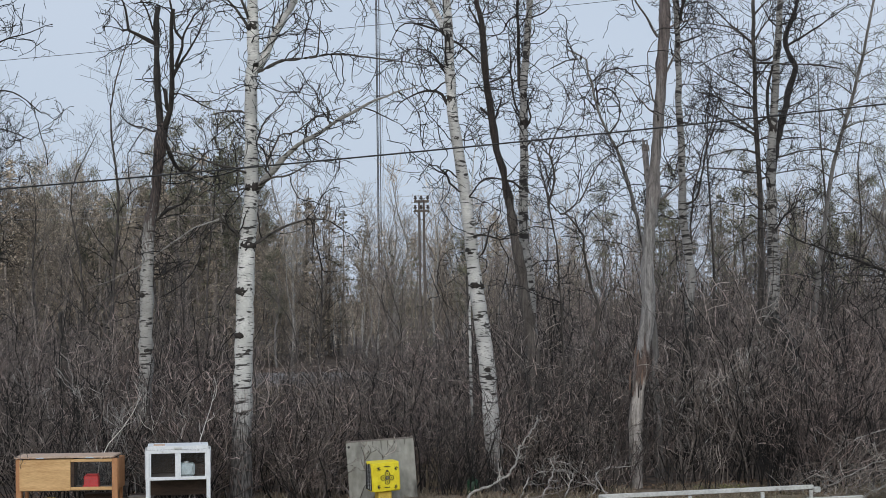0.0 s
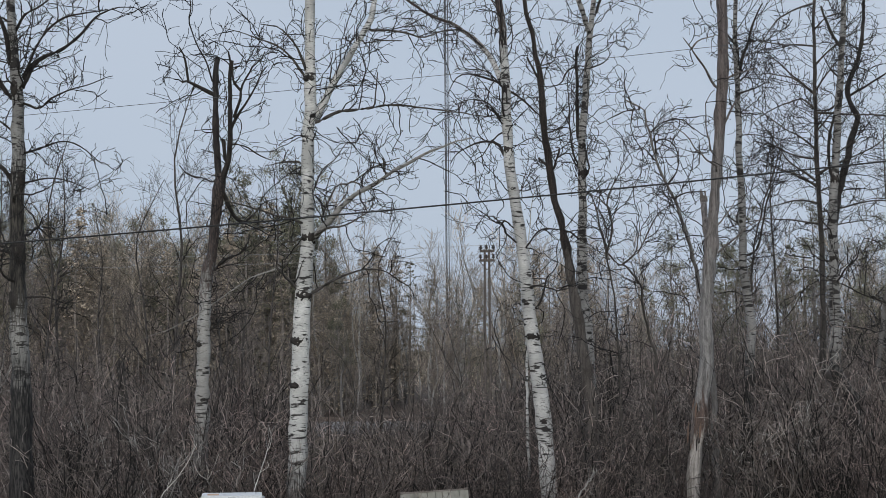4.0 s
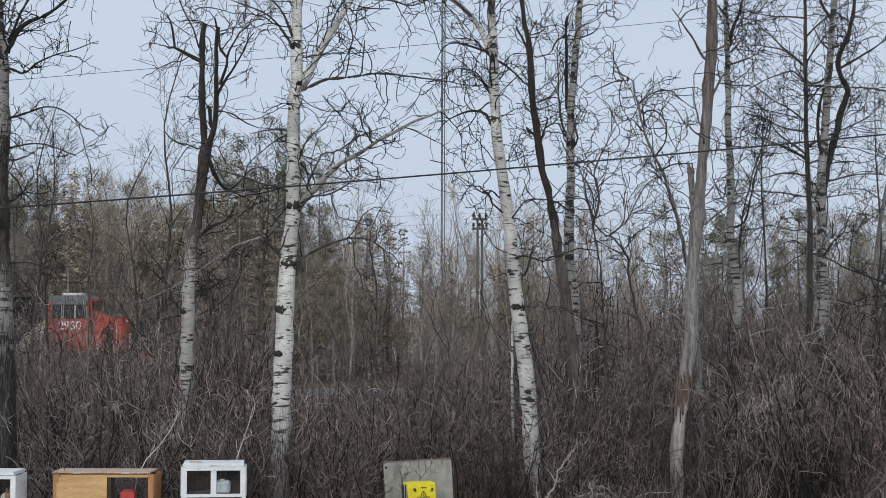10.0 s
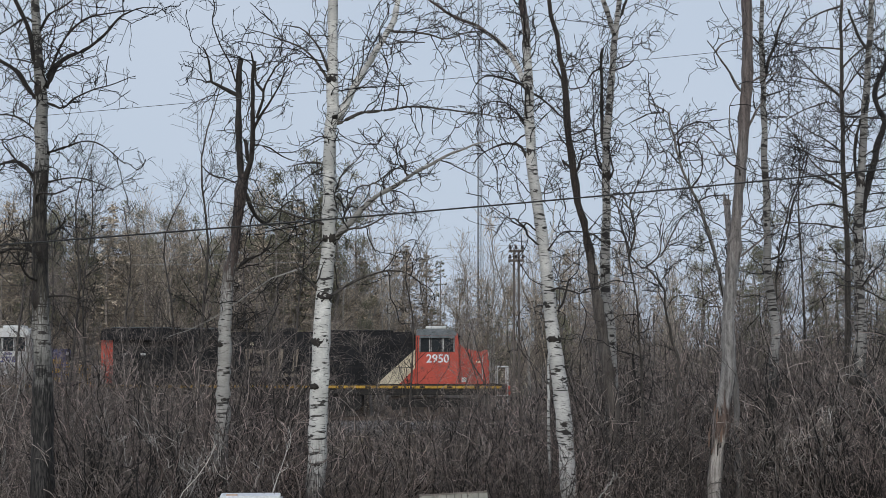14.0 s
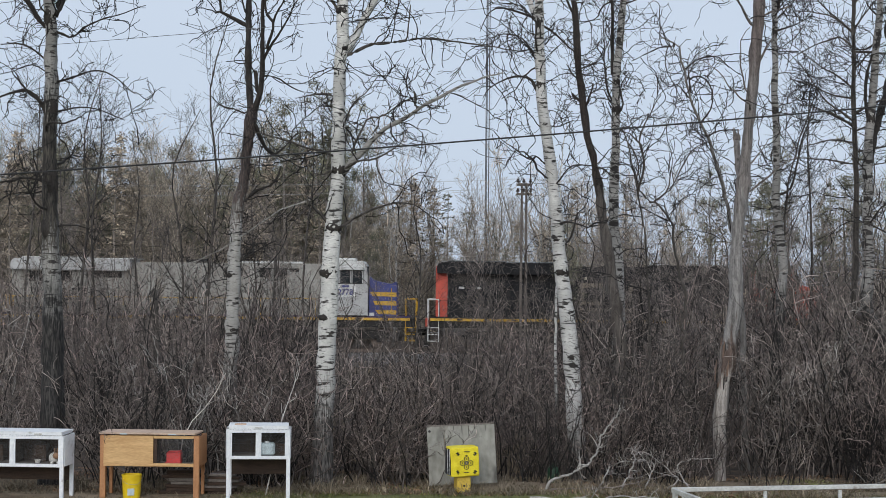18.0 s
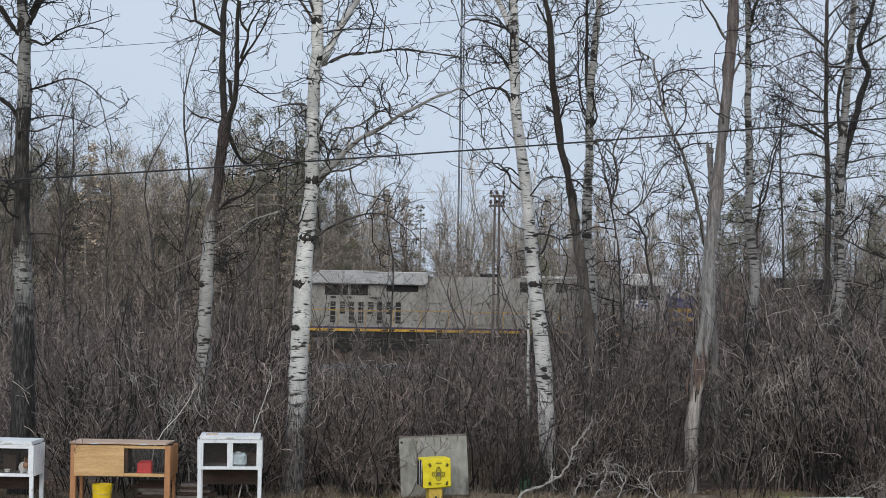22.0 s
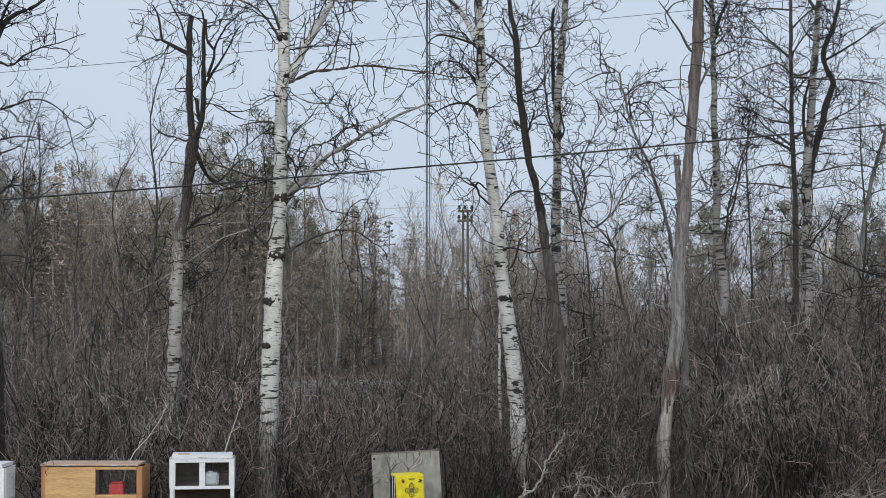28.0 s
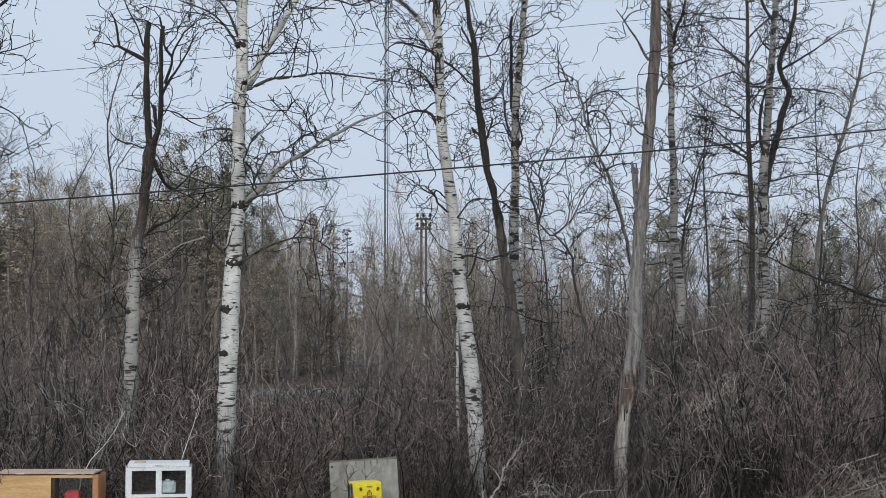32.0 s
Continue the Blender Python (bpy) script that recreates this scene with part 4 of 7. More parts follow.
yard_tree("birch_tree", 53, 33.0, "grey-white birch with thin second stem", BIRCH_DIM, BARK_DARK, TWIG_DARK,
          (0.14, 0.08, [(3.46, -0.10), (3.45, 2.45), (3.40, 3.80), (3.31, 4.98), (3.32, 5.43), (3.34, 6.00), (3.34, 6.56), (3.35, 7.13), (3.36, 7.70), (3.41, 8.27), (3.45, 8.84), (3.51, 9.41), (3.57, 9.98), (3.65, 10.56)]), [
              (0.062, 0.045, [(3.55, 9.76), (3.46, 9.98), (3.38, 10.27), (3.26, 10.68)]),
              (0.039, 0.023, [(3.65, 10.16), (3.72, 10.35), (3.78, 10.50)]),
              (0.039, 0.028, [(3.30, 7.58), (3.25, 8.27), (3.26, 8.84), (3.26, 9.30), (3.30, 9.53)]),
              (0.023, 0.011, [(3.26, 9.13), (3.05, 9.01), (2.94, 8.78), (2.65, 8.67)]),
              (0.023, 0.011, [(3.28, 7.13), (3.17, 7.36), (3.10, 8.04), (3.08, 8.73), (3.11, 9.07)]),
              (0.023, 0.011, [(3.45, 9.05), (3.68, 9.12), (3.85, 9.24), (3.97, 9.41)]),
              (0.028, 0.011, [(3.34, 6.96), (3.19, 7.19), (3.08, 7.36), (2.87, 7.30)]),
              (0.028, 0.011, [(3.32, 6.79), (3.49, 7.02), (3.44, 7.36), (3.61, 7.70)]),
              (0.023, 0.011, [(3.33, 5.54), (3.09, 5.77), (2.63, 5.83), (2.35, 5.66)]),
              (0.023, 0.011, [(3.38, 6.45), (3.54, 6.62), (3.77, 6.56), (3.94, 6.79)]),
          ], knots=((6.95, 0.14), (7.5, 0.10), (5.6, 0.08)))
yard_tree("crooked_tree", 60, 31.5, "small crooked dark tree", BARK_MID, BARK_MID, TWIG_DARK,
          (0.042, 0.012, [(4.62, -0.10), (4.55, 2.00), (4.49, 3.37), (4.38, 3.91), (4.26, 4.55), (4.10, 4.93), (3.83, 5.11), (3.66, 5.30), (3.58, 5.73), (3.44, 6.16)]), [
              (0.034, 0.018, [(3.95, -0.10), (3.88, 2.20), (3.80, 3.90), (3.71, 4.80), (3.59, 5.34), (3.49, 5.88), (3.44, 6.15), (3.31, 6.42)]),
              (0.027, 0.011, [(3.61, 5.21), (3.75, 5.67), (3.70, 5.99), (3.65, 6.21), (3.76, 6.53), (3.93, 6.86), (4.04, 7.07)]),
              (0.022, 0.011, [(3.70, 6.10), (3.49, 6.32), (3.33, 6.37)]),
              (0.022, 0.011, [(3.91, 5.02), (4.18, 5.24), (4.24, 5.56), (4.29, 5.88)]),
              (0.016, 0.011, [(4.23, 5.24), (4.45, 5.67), (4.62, 5.99), (4.89, 6.20)]),
          ], more=0, twigs=1.3, crook=0.05)
yard_tree("leaning_tree", 67, 31.0, "thin grey tree leaning from the snag", BARK_GREY, BARK_DARK, TWIG_DARK,
          (0.07, 0.014, [(5.62, -0.10), (5.55, 2.40), (5.47, 3.81), (5.38, 4.45), (5.17, 5.21), (5.07, 5.63), (4.97, 5.95), (4.87, 6.21), (4.71, 6.53), (4.56, 6.85), (4.51, 7.12), (4.46, 7.33), (4.37, 7.55), (4.32, 7.87), (4.25, 7.95), (4.09, 8.03), (3.98, 8.12)]), [
              (0.021, 0.011, [(4.54, 7.07), (4.49, 7.55), (4.51, 7.76)]),
              (0.021, 0.011, [(4.50, 6.99), (4.35, 7.17), (4.27, 7.25)]),
              (0.021, 0.011, [(4.54, 7.36), (4.77, 7.36), (4.93, 7.17), (4.96, 6.91)]),
              (0.021, 0.011, [(4.73, 6.48), (4.93, 6.80), (4.96, 7.23)]),
              (0.021, 0.011, [(4.26, 7.95), (3.98, 7.92), (3.77, 7.82), (3.45, 7.66)]),
              (0.016, 0.011, [(4.40, 7.50), (4.72, 7.71), (5.04, 7.76), (5.25, 7.55)]),
              (0.016, 0.011, [(4.87, 6.25), (5.13, 6.37), (5.45, 6.37)]),
          ], more=0, twigs=1.4, crook=0.03)
yard_tree("dead_tree", 74, 29.4, "weathered barkless dead tree with split stub", SNAG_BARK, SNAG_WOOD, TWIG_DARK,
          (0.1, 0.1, [(4.88, -0.20), (4.88, 0.30), (4.87, 0.81), (4.89, 1.31), (4.94, 1.81), (5.01, 2.31), (5.08, 2.81), (5.13, 3.31), (5.14, 3.82), (5.17, 4.33), (5.23, 4.93), (5.27, 5.33), (5.29, 5.72), (5.34, 6.22), (5.39, 6.73), (5.43, 7.24), (5.47, 7.74), (5.51, 8.25), (5.52, 8.76), (5.53, 9.27), (5.52, 9.78)]), [
              (0.068, 0.056, [(5.27, 4.95), (5.20, 5.35), (5.15, 5.70), (5.135, 6.12)], SNAG_BARK),
              (0.030, 0.015, [(5.43, 8.05), (5.15, 8.51), (4.95, 8.81), (4.80, 9.02)]),
              (0.020, 0.010, [(4.94, 8.79), (5.11, 8.97), (5.41, 9.05)]),
              (0.020, 0.010, [(5.39, 5.64), (5.57, 5.87), (5.72, 6.07)]),
              (0.025, 0.010, [(5.38, 5.14), (5.66, 5.37), (5.97, 5.62), (6.27, 5.77)]),
              (0.025, 0.015, [(5.49, 7.39), (5.64, 7.69), (5.80, 7.95)]),
              (0.020, 0.015, [(5.52, 8.25), (5.75, 8.35), (6.11, 8.45)]),
          ], more=1.5, twigs=0.22, rough=0.07, gnarl=0.11,
          profile=((0.0, 0.085), (0.7, 0.115), (1.6, 0.12), (2.1, 0.135), (2.3, 0.12), (3.2, 0.115), (4.0, 0.105), (4.8, 0.11), (5.3, 0.13), (5.6, 0.105), (6.3, 0.092), (9.6, 0.09), (11.5, 0.05)))
yard_tree("birch_tree", 81, 33.5, "straight grey birch behind the snag", BIRCH_OLD, BARK_DARK, TWIG_DARK,
          (0.12, 0.06, [(6.50, -0.10), (6.47, -0.18), (6.56, 0.50), (6.63, 1.19), (6.69, 1.88), (6.74, 2.57), (6.78, 3.26), (6.79, 3.95), (6.65, 5.23), (6.66, 5.68), (6.65, 6.26), (6.64, 6.72), (6.62, 7.18), (6.62, 7.76), (6.60, 8.34), (6.61, 8.91), (6.57, 9.73), (6.57, 10.08), (6.60, 10.66)]), [
              (0.040, 0.023, [(6.64, 9.03), (6.73, 9.38), (6.85, 9.67), (6.97, 10.08), (7.15, 10.48)]),
              (0.023, 0.011, [(6.61, 8.62), (6.95, 8.74), (7.30, 8.91)]),
              (0.029, 0.017, [(6.58, 9.67), (6.45, 9.79), (6.28, 9.96)]),
              (0.023, 0.011, [(6.63, 8.86), (6.84, 9.09), (6.94, 9.38)]),
              (0.029, 0.011, [(6.65, 5.28), (6.96, 5.45), (7.09, 6.03), (7.24, 6.60), (7.45, 7.18), (7.54, 7.66)]),
          ], twigs=1.1, knots=((7.0, 0.10), (8.6, 0.12), (6.0, 0.06)))
yard_tree("larch_tree", 88, 34.0, "dark leafless larch with level branches", BARK_MID, BARK_MID, TWIG_DARK,
          (0.085, 0.04, [(8.70, -0.10), (8.65, 2.50), (8.37, 2.97), (8.40, 3.91), (8.40, 5.48), (8.38, 6.06), (8.36, 6.65), (8.34, 7.23), (8.35, 7.82), (8.34, 8.40), (8.32, 8.99), (8.33, 10.17), (8.35, 10.77)]), [
              (0.023, 0.012, [(8.32, 8.70), (8.11, 8.88), (7.76, 9.05), (7.30, 9.11), (6.95, 9.11)]),
              (0.023, 0.012, [(8.34, 8.35), (8.05, 8.58), (7.81, 8.52), (7.52, 8.41), (7.17, 8.23), (6.93, 8.00)]),
              (0.023, 0.012, [(8.34, 7.52), (7.98, 7.82), (7.63, 8.00), (7.17, 8.35), (6.96, 8.49)]),
              (0.023, 0.012, [(8.34, 7.33), (7.85, 7.41), (7.39, 7.64), (7.02, 7.73)]),
              (0.023, 0.012, [(8.37, 6.71), (7.96, 7.00), (7.50, 7.12), (7.13, 7.35)]),
              (0.023, 0.012, [(8.36, 5.98), (7.83, 6.06), (7.25, 6.09), (6.78, 6.01)]),
              (0.023, 0.012, [(8.34, 10.59), (7.96, 10.47), (7.55, 10.23), (7.19, 9.70), (7.02, 9.41)]),
              (0.023, 0.012, [(8.32, 9.70), (8.12, 9.72), (7.66, 9.73), (7.17, 9.80)]),
              (0.023, 0.012, [(8.34, 8.76), (8.58, 9.11), (8.82, 9.40), (9.18, 9.70)]),
              (0.023, 0.012, [(8.35, 7.93), (8.62, 8.23), (8.98, 8.52)]),
              (0.023, 0.012, [(8.36, 6.65), (8.78, 6.82), (9.22, 6.88)]),
              (0.023, 0.012, [(8.37, 5.83), (8.88, 6.00), (9.46, 6.06)]),
              (0.023, 0.012, [(8.34, 10.05), (8.60, 10.29), (8.96, 10.41)]),
              (0.023, 0.012, [(8.37, 6.41), (7.95, 6.47), (7.49, 6.39), (7.14, 6.30)]),
              (0.023, 0.012, [(8.36, 7.00), (8.67, 7.23), (9.13, 7.35)]),
              (0.028, 0.010, [(8.33, 8.67), (7.77, 9.17), (7.24, 9.67)]),
              (0.030, 0.010, [(8.38, 6.84), (7.77, 7.29), (7.35, 7.88), (6.97, 8.29)]),
              (0.028, 0.010, [(8.38, 6.76), (7.88, 6.99), (7.35, 7.23), (6.88, 7.38)]),
              (0.026, 0.010, [(8.40, 6.23), (9.53, 6.46), (10.3, 6.40)]),
              (0.026, 0.010, [(8.36, 7.05), (9.53, 7.58), (10.07, 8.05)]),
              (0.026, 0.010, [(8.34, 8.30), (9.89, 8.21), (10.42, 8.0)]),
              (0.026, 0.010, [(8.34, 9.3), (8.80, 9.75), (9.3, 10.05)]),
          ], twigs=2.1, spurs=True)
yard_tree("sapling", 90, 34.5, "slim dark leaning sapling before the larch", BARK_MID, BARK_MID, TWIG_DARK,
          (0.035, 0.012, [(6.80, -0.10), (6.95, 3.0), (7.07, 5.25), (7.28, 6.32), (7.52, 7.04), (7.73, 7.76)]), [
              (0.014, 0.006, [(7.28, 6.32), (7.02, 6.75), (6.85, 6.95)]),
              (0.014, 0.006, [(7.07, 5.25), (7.38, 5.75), (7.60, 5.95)]),
          ], more=0, twigs=0.8)

yard_tree("birch_tree", 95, 33.0, "grey birch with S-curved dark limb", BIRCH_OLD, BARK_DARK, TWIG_DARK,
          (0.15, 0.07, [(8.75, -0.10), (8.72, 2.20), (8.39, 2.98), (8.40, 3.89), (8.36, 5.65), (8.38, 6.21), (8.41, 6.55), (8.47, 7.12), (8.51, 7.69), (8.54, 8.26), (8.61, 8.83), (8.64, 9.40), (8.69, 9.98), (8.71, 10.55)]), [
              (0.092, 0.052, [(8.38, 5.75), (8.43, 6.15), (8.53, 6.62), (8.69, 7.12), (8.79, 7.58), (8.90, 7.86), (8.95, 8.07), (8.83, 8.26), (8.74, 8.60), (8.84, 8.94), (8.99, 9.29), (9.09, 9.86), (9.12, 10.5)], BARK_DARK),
              (0.030, 0.010, [(8.77, 8.49), (9.25, 8.78), (9.77, 9.12), (10.29, 9.46)]),
              (0.039, 0.023, [(8.42, 6.78), (8.33, 7.12), (8.35, 7.69), (8.45, 8.12)]),
              (0.039, 0.023, [(8.62, 9.49), (8.46, 9.75), (8.33, 10.03), (8.24, 10.32)]),
              (0.023, 0.011, [(8.55, 8.37), (8.32, 8.20), (7.98, 8.26), (7.70, 8.49)]),
              (0.023, 0.011, [(8.59, 8.83), (8.39, 9.06), (8.22, 9.40)]),
          ], twigs=1.0, knots=((5.2, 0.10), (6.8, 0.12), (8.5, 0.10)))
yard_tree("larch_tree", 103, 36.0, "thin grey larch with fine spurred twigs", BARK_GREY, TWIG_LARCH, TWIG_LARCH,
          (0.075, 0.03, [(9.30, -0.10), (9.50, 2.00), (10.06, 2.90), (10.20, 3.89), (10.32, 4.63), (10.47, 5.63), (10.71, 6.74), (10.99, 7.61), (11.24, 8.48), (11.44, 9.35), (11.60, 10.10)]), [
              (0.018, 0.006, [(10.47, 5.63), (10.04, 5.76), (9.59, 5.65)]),
              (0.018, 0.006, [(10.55, 6.00), (10.18, 6.26), (9.68, 6.34)]),
              (0.018, 0.006, [(10.67, 6.56), (10.26, 6.69), (9.88, 6.64), (9.56, 6.46)]),
              (0.018, 0.006, [(10.78, 6.87), (10.40, 7.13), (9.97, 7.20)]),
              (0.018, 0.006, [(10.92, 7.36), (10.55, 7.62), (10.11, 7.63)]),
              (0.018, 0.006, [(11.07, 7.86), (10.70, 8.12), (10.32, 8.19)]),
              (0.018, 0.006, [(11.17, 8.23), (10.84, 8.55), (10.40, 8.63)]),
              (0.018, 0.006, [(11.29, 8.73), (10.92, 8.99), (10.54, 9.00)]),
              (0.018, 0.006, [(10.55, 6.00), (10.94, 6.11), (11.44, 6.04)]),
              (0.018, 0.006, [(10.70, 6.62), (11.15, 6.79), (11.72, 6.65)]),
              (0.018, 0.006, [(10.85, 7.12), (11.36, 7.29), (11.84, 7.21)]),
              (0.018, 0.006, [(10.99, 7.61), (11.44, 7.79), (11.86, 7.78)]),
              (0.018, 0.006, [(11.14, 8.11), (11.53, 8.35), (11.88, 8.34)]),
              (0.018, 0.006, [(11.29, 8.73), (11.68, 8.91), (12.05, 8.84)]),
              (0.018, 0.006, [(10.39, 5.13), (10.90, 5.24), (11.53, 5.03)]),
          ], twigs=3.0, spurs=True)
yard_tree("maple_tree", 201, 26.0, "grey tree reaching over the brush pile", BARK_GREY, BARK_DARK, TWIG_DARK,
          (0.14, 0.08, [(9.75, -0.1), (9.7, 3.3), (9.85, 7.0)]), [
              (0.036, 0.010, [(9.56, 3.41), (9.01, 3.60), (8.35, 3.80), (7.73, 4.02), (7.09, 4.23), (6.63, 4.44), (6.27, 4.50)]),
              (0.018, 0.006, [(9.01, 3.60), (8.28, 3.70), (7.54, 3.71), (6.80, 3.62)]),
              (0.04, 0.012, [(9.7, 4.5), (9.2, 5.0), (8.6, 5.2)]),
          ], twigs=1.0)


def splinters():
    """The torn, reddish wood low on the dead tree."""
    rng = np.random.default_rng(15)
    snag = [o for o in scene.objects if o.name == "dead_tree"][0]
    for k in range(30):
        z = rng.uniform(1.5, 2.25)
        x = 0.03 * z - 0.05 + rng.uniform(-0.13, 0.10)
        y = -0.10 - 0.04 * rng.random()
        w, h = rng.uniform(0.006, 0.016), rng.uniform(0.15, 0.4)
        part("splinter", prism([(x - w, z), (x + w, z + 0.02), (x + w * 0.6 + 0.02, z + h * 0.7), (x + 0.03, z + h), (x - w * 0.7, z + h * 0.6)], y, y + 0.03), (TORN_WOOD, BARK_DARK, SNAG_WOOD)[k % 3], snag)
    for k in range(5):
        x = 0.205 + 0.025 * k
        h = (0.16, 0.10, 0.05, 0.13, 0.03)[k]
        part("splinter", prism([(x - 0.016, 6.05), (x + 0.016, 6.05), (x + 0.008, 6.1 + h), (x - 0.006, 6.12 + h)], -0.03, 0.02), SNAG_WOOD, snag)


splinters()
yard_tree("dead_tree", 310, 35.0, "short brown broken trunk standing in brush", BARK_MID, BARK_MID, TWIG_DARK,
          (0.11, 0.05, [(-6.05, -0.1), (-6.10, 1.5), (-6.15, 2.7), (-6.20, 3.25)]), [], more=0, twigs=0, rough=0.16, gnarl=0.12)
yard_tree("birch_tree", 320, 31.0, "thin white birch beside the leaning birch", BIRCH, BARK_DARK, TWIG_DARK,
          (0.035, 0.02, [(2.10, -0.1), (2.05, 2.0), (2.06, 3.7), (2.1, 5.0)]), [], more=1.5, twigs=0.3)


# ---- thicket ----
def shrub_arrays(rng, stems, height, spread, side=7, fine=2, wig=0.10, thick=1.0, lean=0.20, S=7, split=False):
    """A leafless shrub: curved stems from one foot, with side shoots."""
    foot = rng.normal(scale=spread * 0.35, size=(stems, 3)) * np.array([1, 1, 0])
    d = rng.normal(scale=lean, size=(stems, 3)) + foot * 0.25 + np.array([0, 0, 1.0])
    d /= np.linalg.norm(d, axis=1, keepdims=True)
    H = height * rng.uniform(0.35, 1.0, stems)
    P = np.empty((stems, S, 3))
    P[:, 0] = foot - np.array([0, 0, 0.05])
    for s in range(1, S):
        d = d + rng.normal(scale=wig, size=(stems, 3)) + np.array([0, 0, 0.12 if S > 4 else 0.0])
        d /= np.linalg.norm(d, axis=1, keepdims=True)
        P[:, s] = P[:, s - 1] + d * (H / (S - 1))[:, None]
    R = thick * rng.uniform(0.0045, 0.012, stems)[:, None] * np.linspace(1, 0.35, S)[None]
    P1, R1 = sprout(rng, P, R, side, (0.22 * max(1, height / 4), 0.85 * max(1, height / 4)), (7 if S > 6 else 5) if S > 4 else 3, 0.20 if S > 6 else 0.15, 1.0, *((0.60, 0.42, 0.23) if S > 6 else (0.55, 0.45, 0.20) if S > 4 else (0.72, 0.20, 0.30)), 0.6, 0.4, 0.0038 * thick)
    if not fine:
        return joined([tubes(P, R, 3), tubes(P1, R1, 3)])
    P2, R2 = sprout(rng, P1, R1, fine, (0.12, 0.45), (4 if S > 6 else 3) if S > 4 else 2, 0.25, 1.0, 0.70, 0.25, 0.30, 0.8, 0.6, 0.003 * thick)
    if split:
        return tubes(P, R, 4), joined([tubes(P1, R1, 3), tubes(P2, R2, 3)])
    return joined([tubes(P, R, 3), tubes(P1, R1, 3), tubes(P2, R2, 3)])


def shrub_height(x, y):
    """How tall the thicket stands along the yard's edge."""
    right = np.clip((x / y - 0.005) / 0.07, 0, 1)
    left = np.clip((-x / y - 0.05) / 0.06, 0, 1)
    return 2.4 + 1.2 * right + 0.8 * left + 0.7 * np.clip((x / y - 0.12) / 0.1, 0, 1)


def build_thicket():
    rng = np.random.default_rng(21)
    meshes = []
    # besides real black and pale stems, this mix paints lit twigs over shade
    mats = [TWIG_BROWN, TWIG_DARK, TWIG_RED, TWIG_BROWN, TWIG_BROWN, TWIG_BROWN, TWIG_BROWN, TWIG_PALE, TWIG_BROWN, TWIG_RED]
    labels = {TWIG_BROWN.name: "leafless grey-brown shrub in the thicket", TWIG_RED.name: "leafless reddish-brown shrub in the thicket",
              TWIG_DARK.name: "black-stemmed leafless shrub in the thicket", TWIG_SHADE.name: "leafless shrub deeper in the thicket, coloured dark for shade", TWIG_PALE.name: "pale grey leafless shrub in the thicket"}
    def shrub_kind(stem_mat, twig_mat, *shape):
        """The two shared meshes of one kind of shrub: its main stems and its twigs."""
        pair = []
        for name, m, (v, f) in zip(("stem", "twig_crown"), (stem_mat, twig_mat), shrub_arrays(rng, *shape, split=True)):
            ob = link_mesh(name, v, f, m)
            pair.append(ob.data)
            bpy.data.objects.remove(ob)
        return pair[0], pair[1], twig_mat.name

    for k, m in enumerate(mats):
        # near-black stems under brown twigs also put shade into the shrub's inside
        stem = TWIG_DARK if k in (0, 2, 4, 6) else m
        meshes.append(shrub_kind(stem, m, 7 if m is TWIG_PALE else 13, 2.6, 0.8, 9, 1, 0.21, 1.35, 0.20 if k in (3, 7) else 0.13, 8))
    far_meshes = []
    for k, m in enumerate([TWIG_SHADE, TWIG_BROWN, TWIG_RED, TWIG_SHADE, TWIG_BROWN, TWIG_SHADE]):
        far_meshes.append(shrub_kind(m, m, 11, 2.6, 1.0, 6, 1, 0.22, 1.25, 0.18, 5))
    tall = []
    for k, m in enumerate([TWIG_RED, TWIG_BROWN, TWIG_RED, TWIG_BROWN, TWIG_SHADE, TWIG_BROWN, TWIG_RED, TWIG_PALE]):
        stem = (m, TWIG_DARK, TWIG_SHADE, m)[k % 4] if m is not TWIG_PALE else TWIG_BROWN
        tall.append(shrub_kind(stem, m, 7 if m is TWIG_PALE else 12, 3.7, 0.9, 11, 1, 0.22, 1.25, 0.13, 9))
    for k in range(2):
        tall.append(shrub_kind(TWIG_DARK, TWIG_DARK if k else TWIG_SHADE, 5, 3.8, 0.9, 9, 1, 0.30, 1.7, 0.12, 9))
    n = 0
    while n < 325:
        if n < 48:
            y, x = (rng.uniform(28.4, 29.0), rng.uniform(1.3, 10.5)) if n % 5 < 2 else (rng.uniform(27.9, 28.7), rng.uniform(-8.6, -0.6))
            if abs(x + 2.06) < 0.55 or abs(x + 6.6) < 0.75:
                continue
        else:
            y = 28.9 + 17 * rng.uniform() ** 1.5
            x = rng.uniform(-0.33 * y, 0.40 * y) if rng.random() < 0.7 else rng.uniform(0.04 * y, 0.40 * y)
        if 27 < y < 29.2 and (-0.55 < x < 1.2):
            continue
        if y < 30.3 and (y < 29.6 and abs(x - 4.95) < 0.65 or 5.7 < x < 7.0 and y < 29.3 or abs(x - 2.35) < 0.5 or abs(x + 6.6) < 0.8):
            continue
        veil = 48 <= n < 112
        if veil:
            y = rng.uniform(29.8, 37)
            x = (rng.uniform(-0.25, -0.075) if n < 70 else rng.uniform(-0.05, 0.36) if n < 86 else rng.uniform(-0.035, 0.11)) * y
        right = x / y > 0.03
        some = [tall[1], tall[3], tall[0], tall[5]] if veil and x / y > 0.055 else [tall[1], tall[-1], tall[-2], tall[0]] if veil else tall if right and y < 39 else (meshes if y < 35 else far_meshes)
        stems, twigs, mn = some[rng.integers(len(some))]
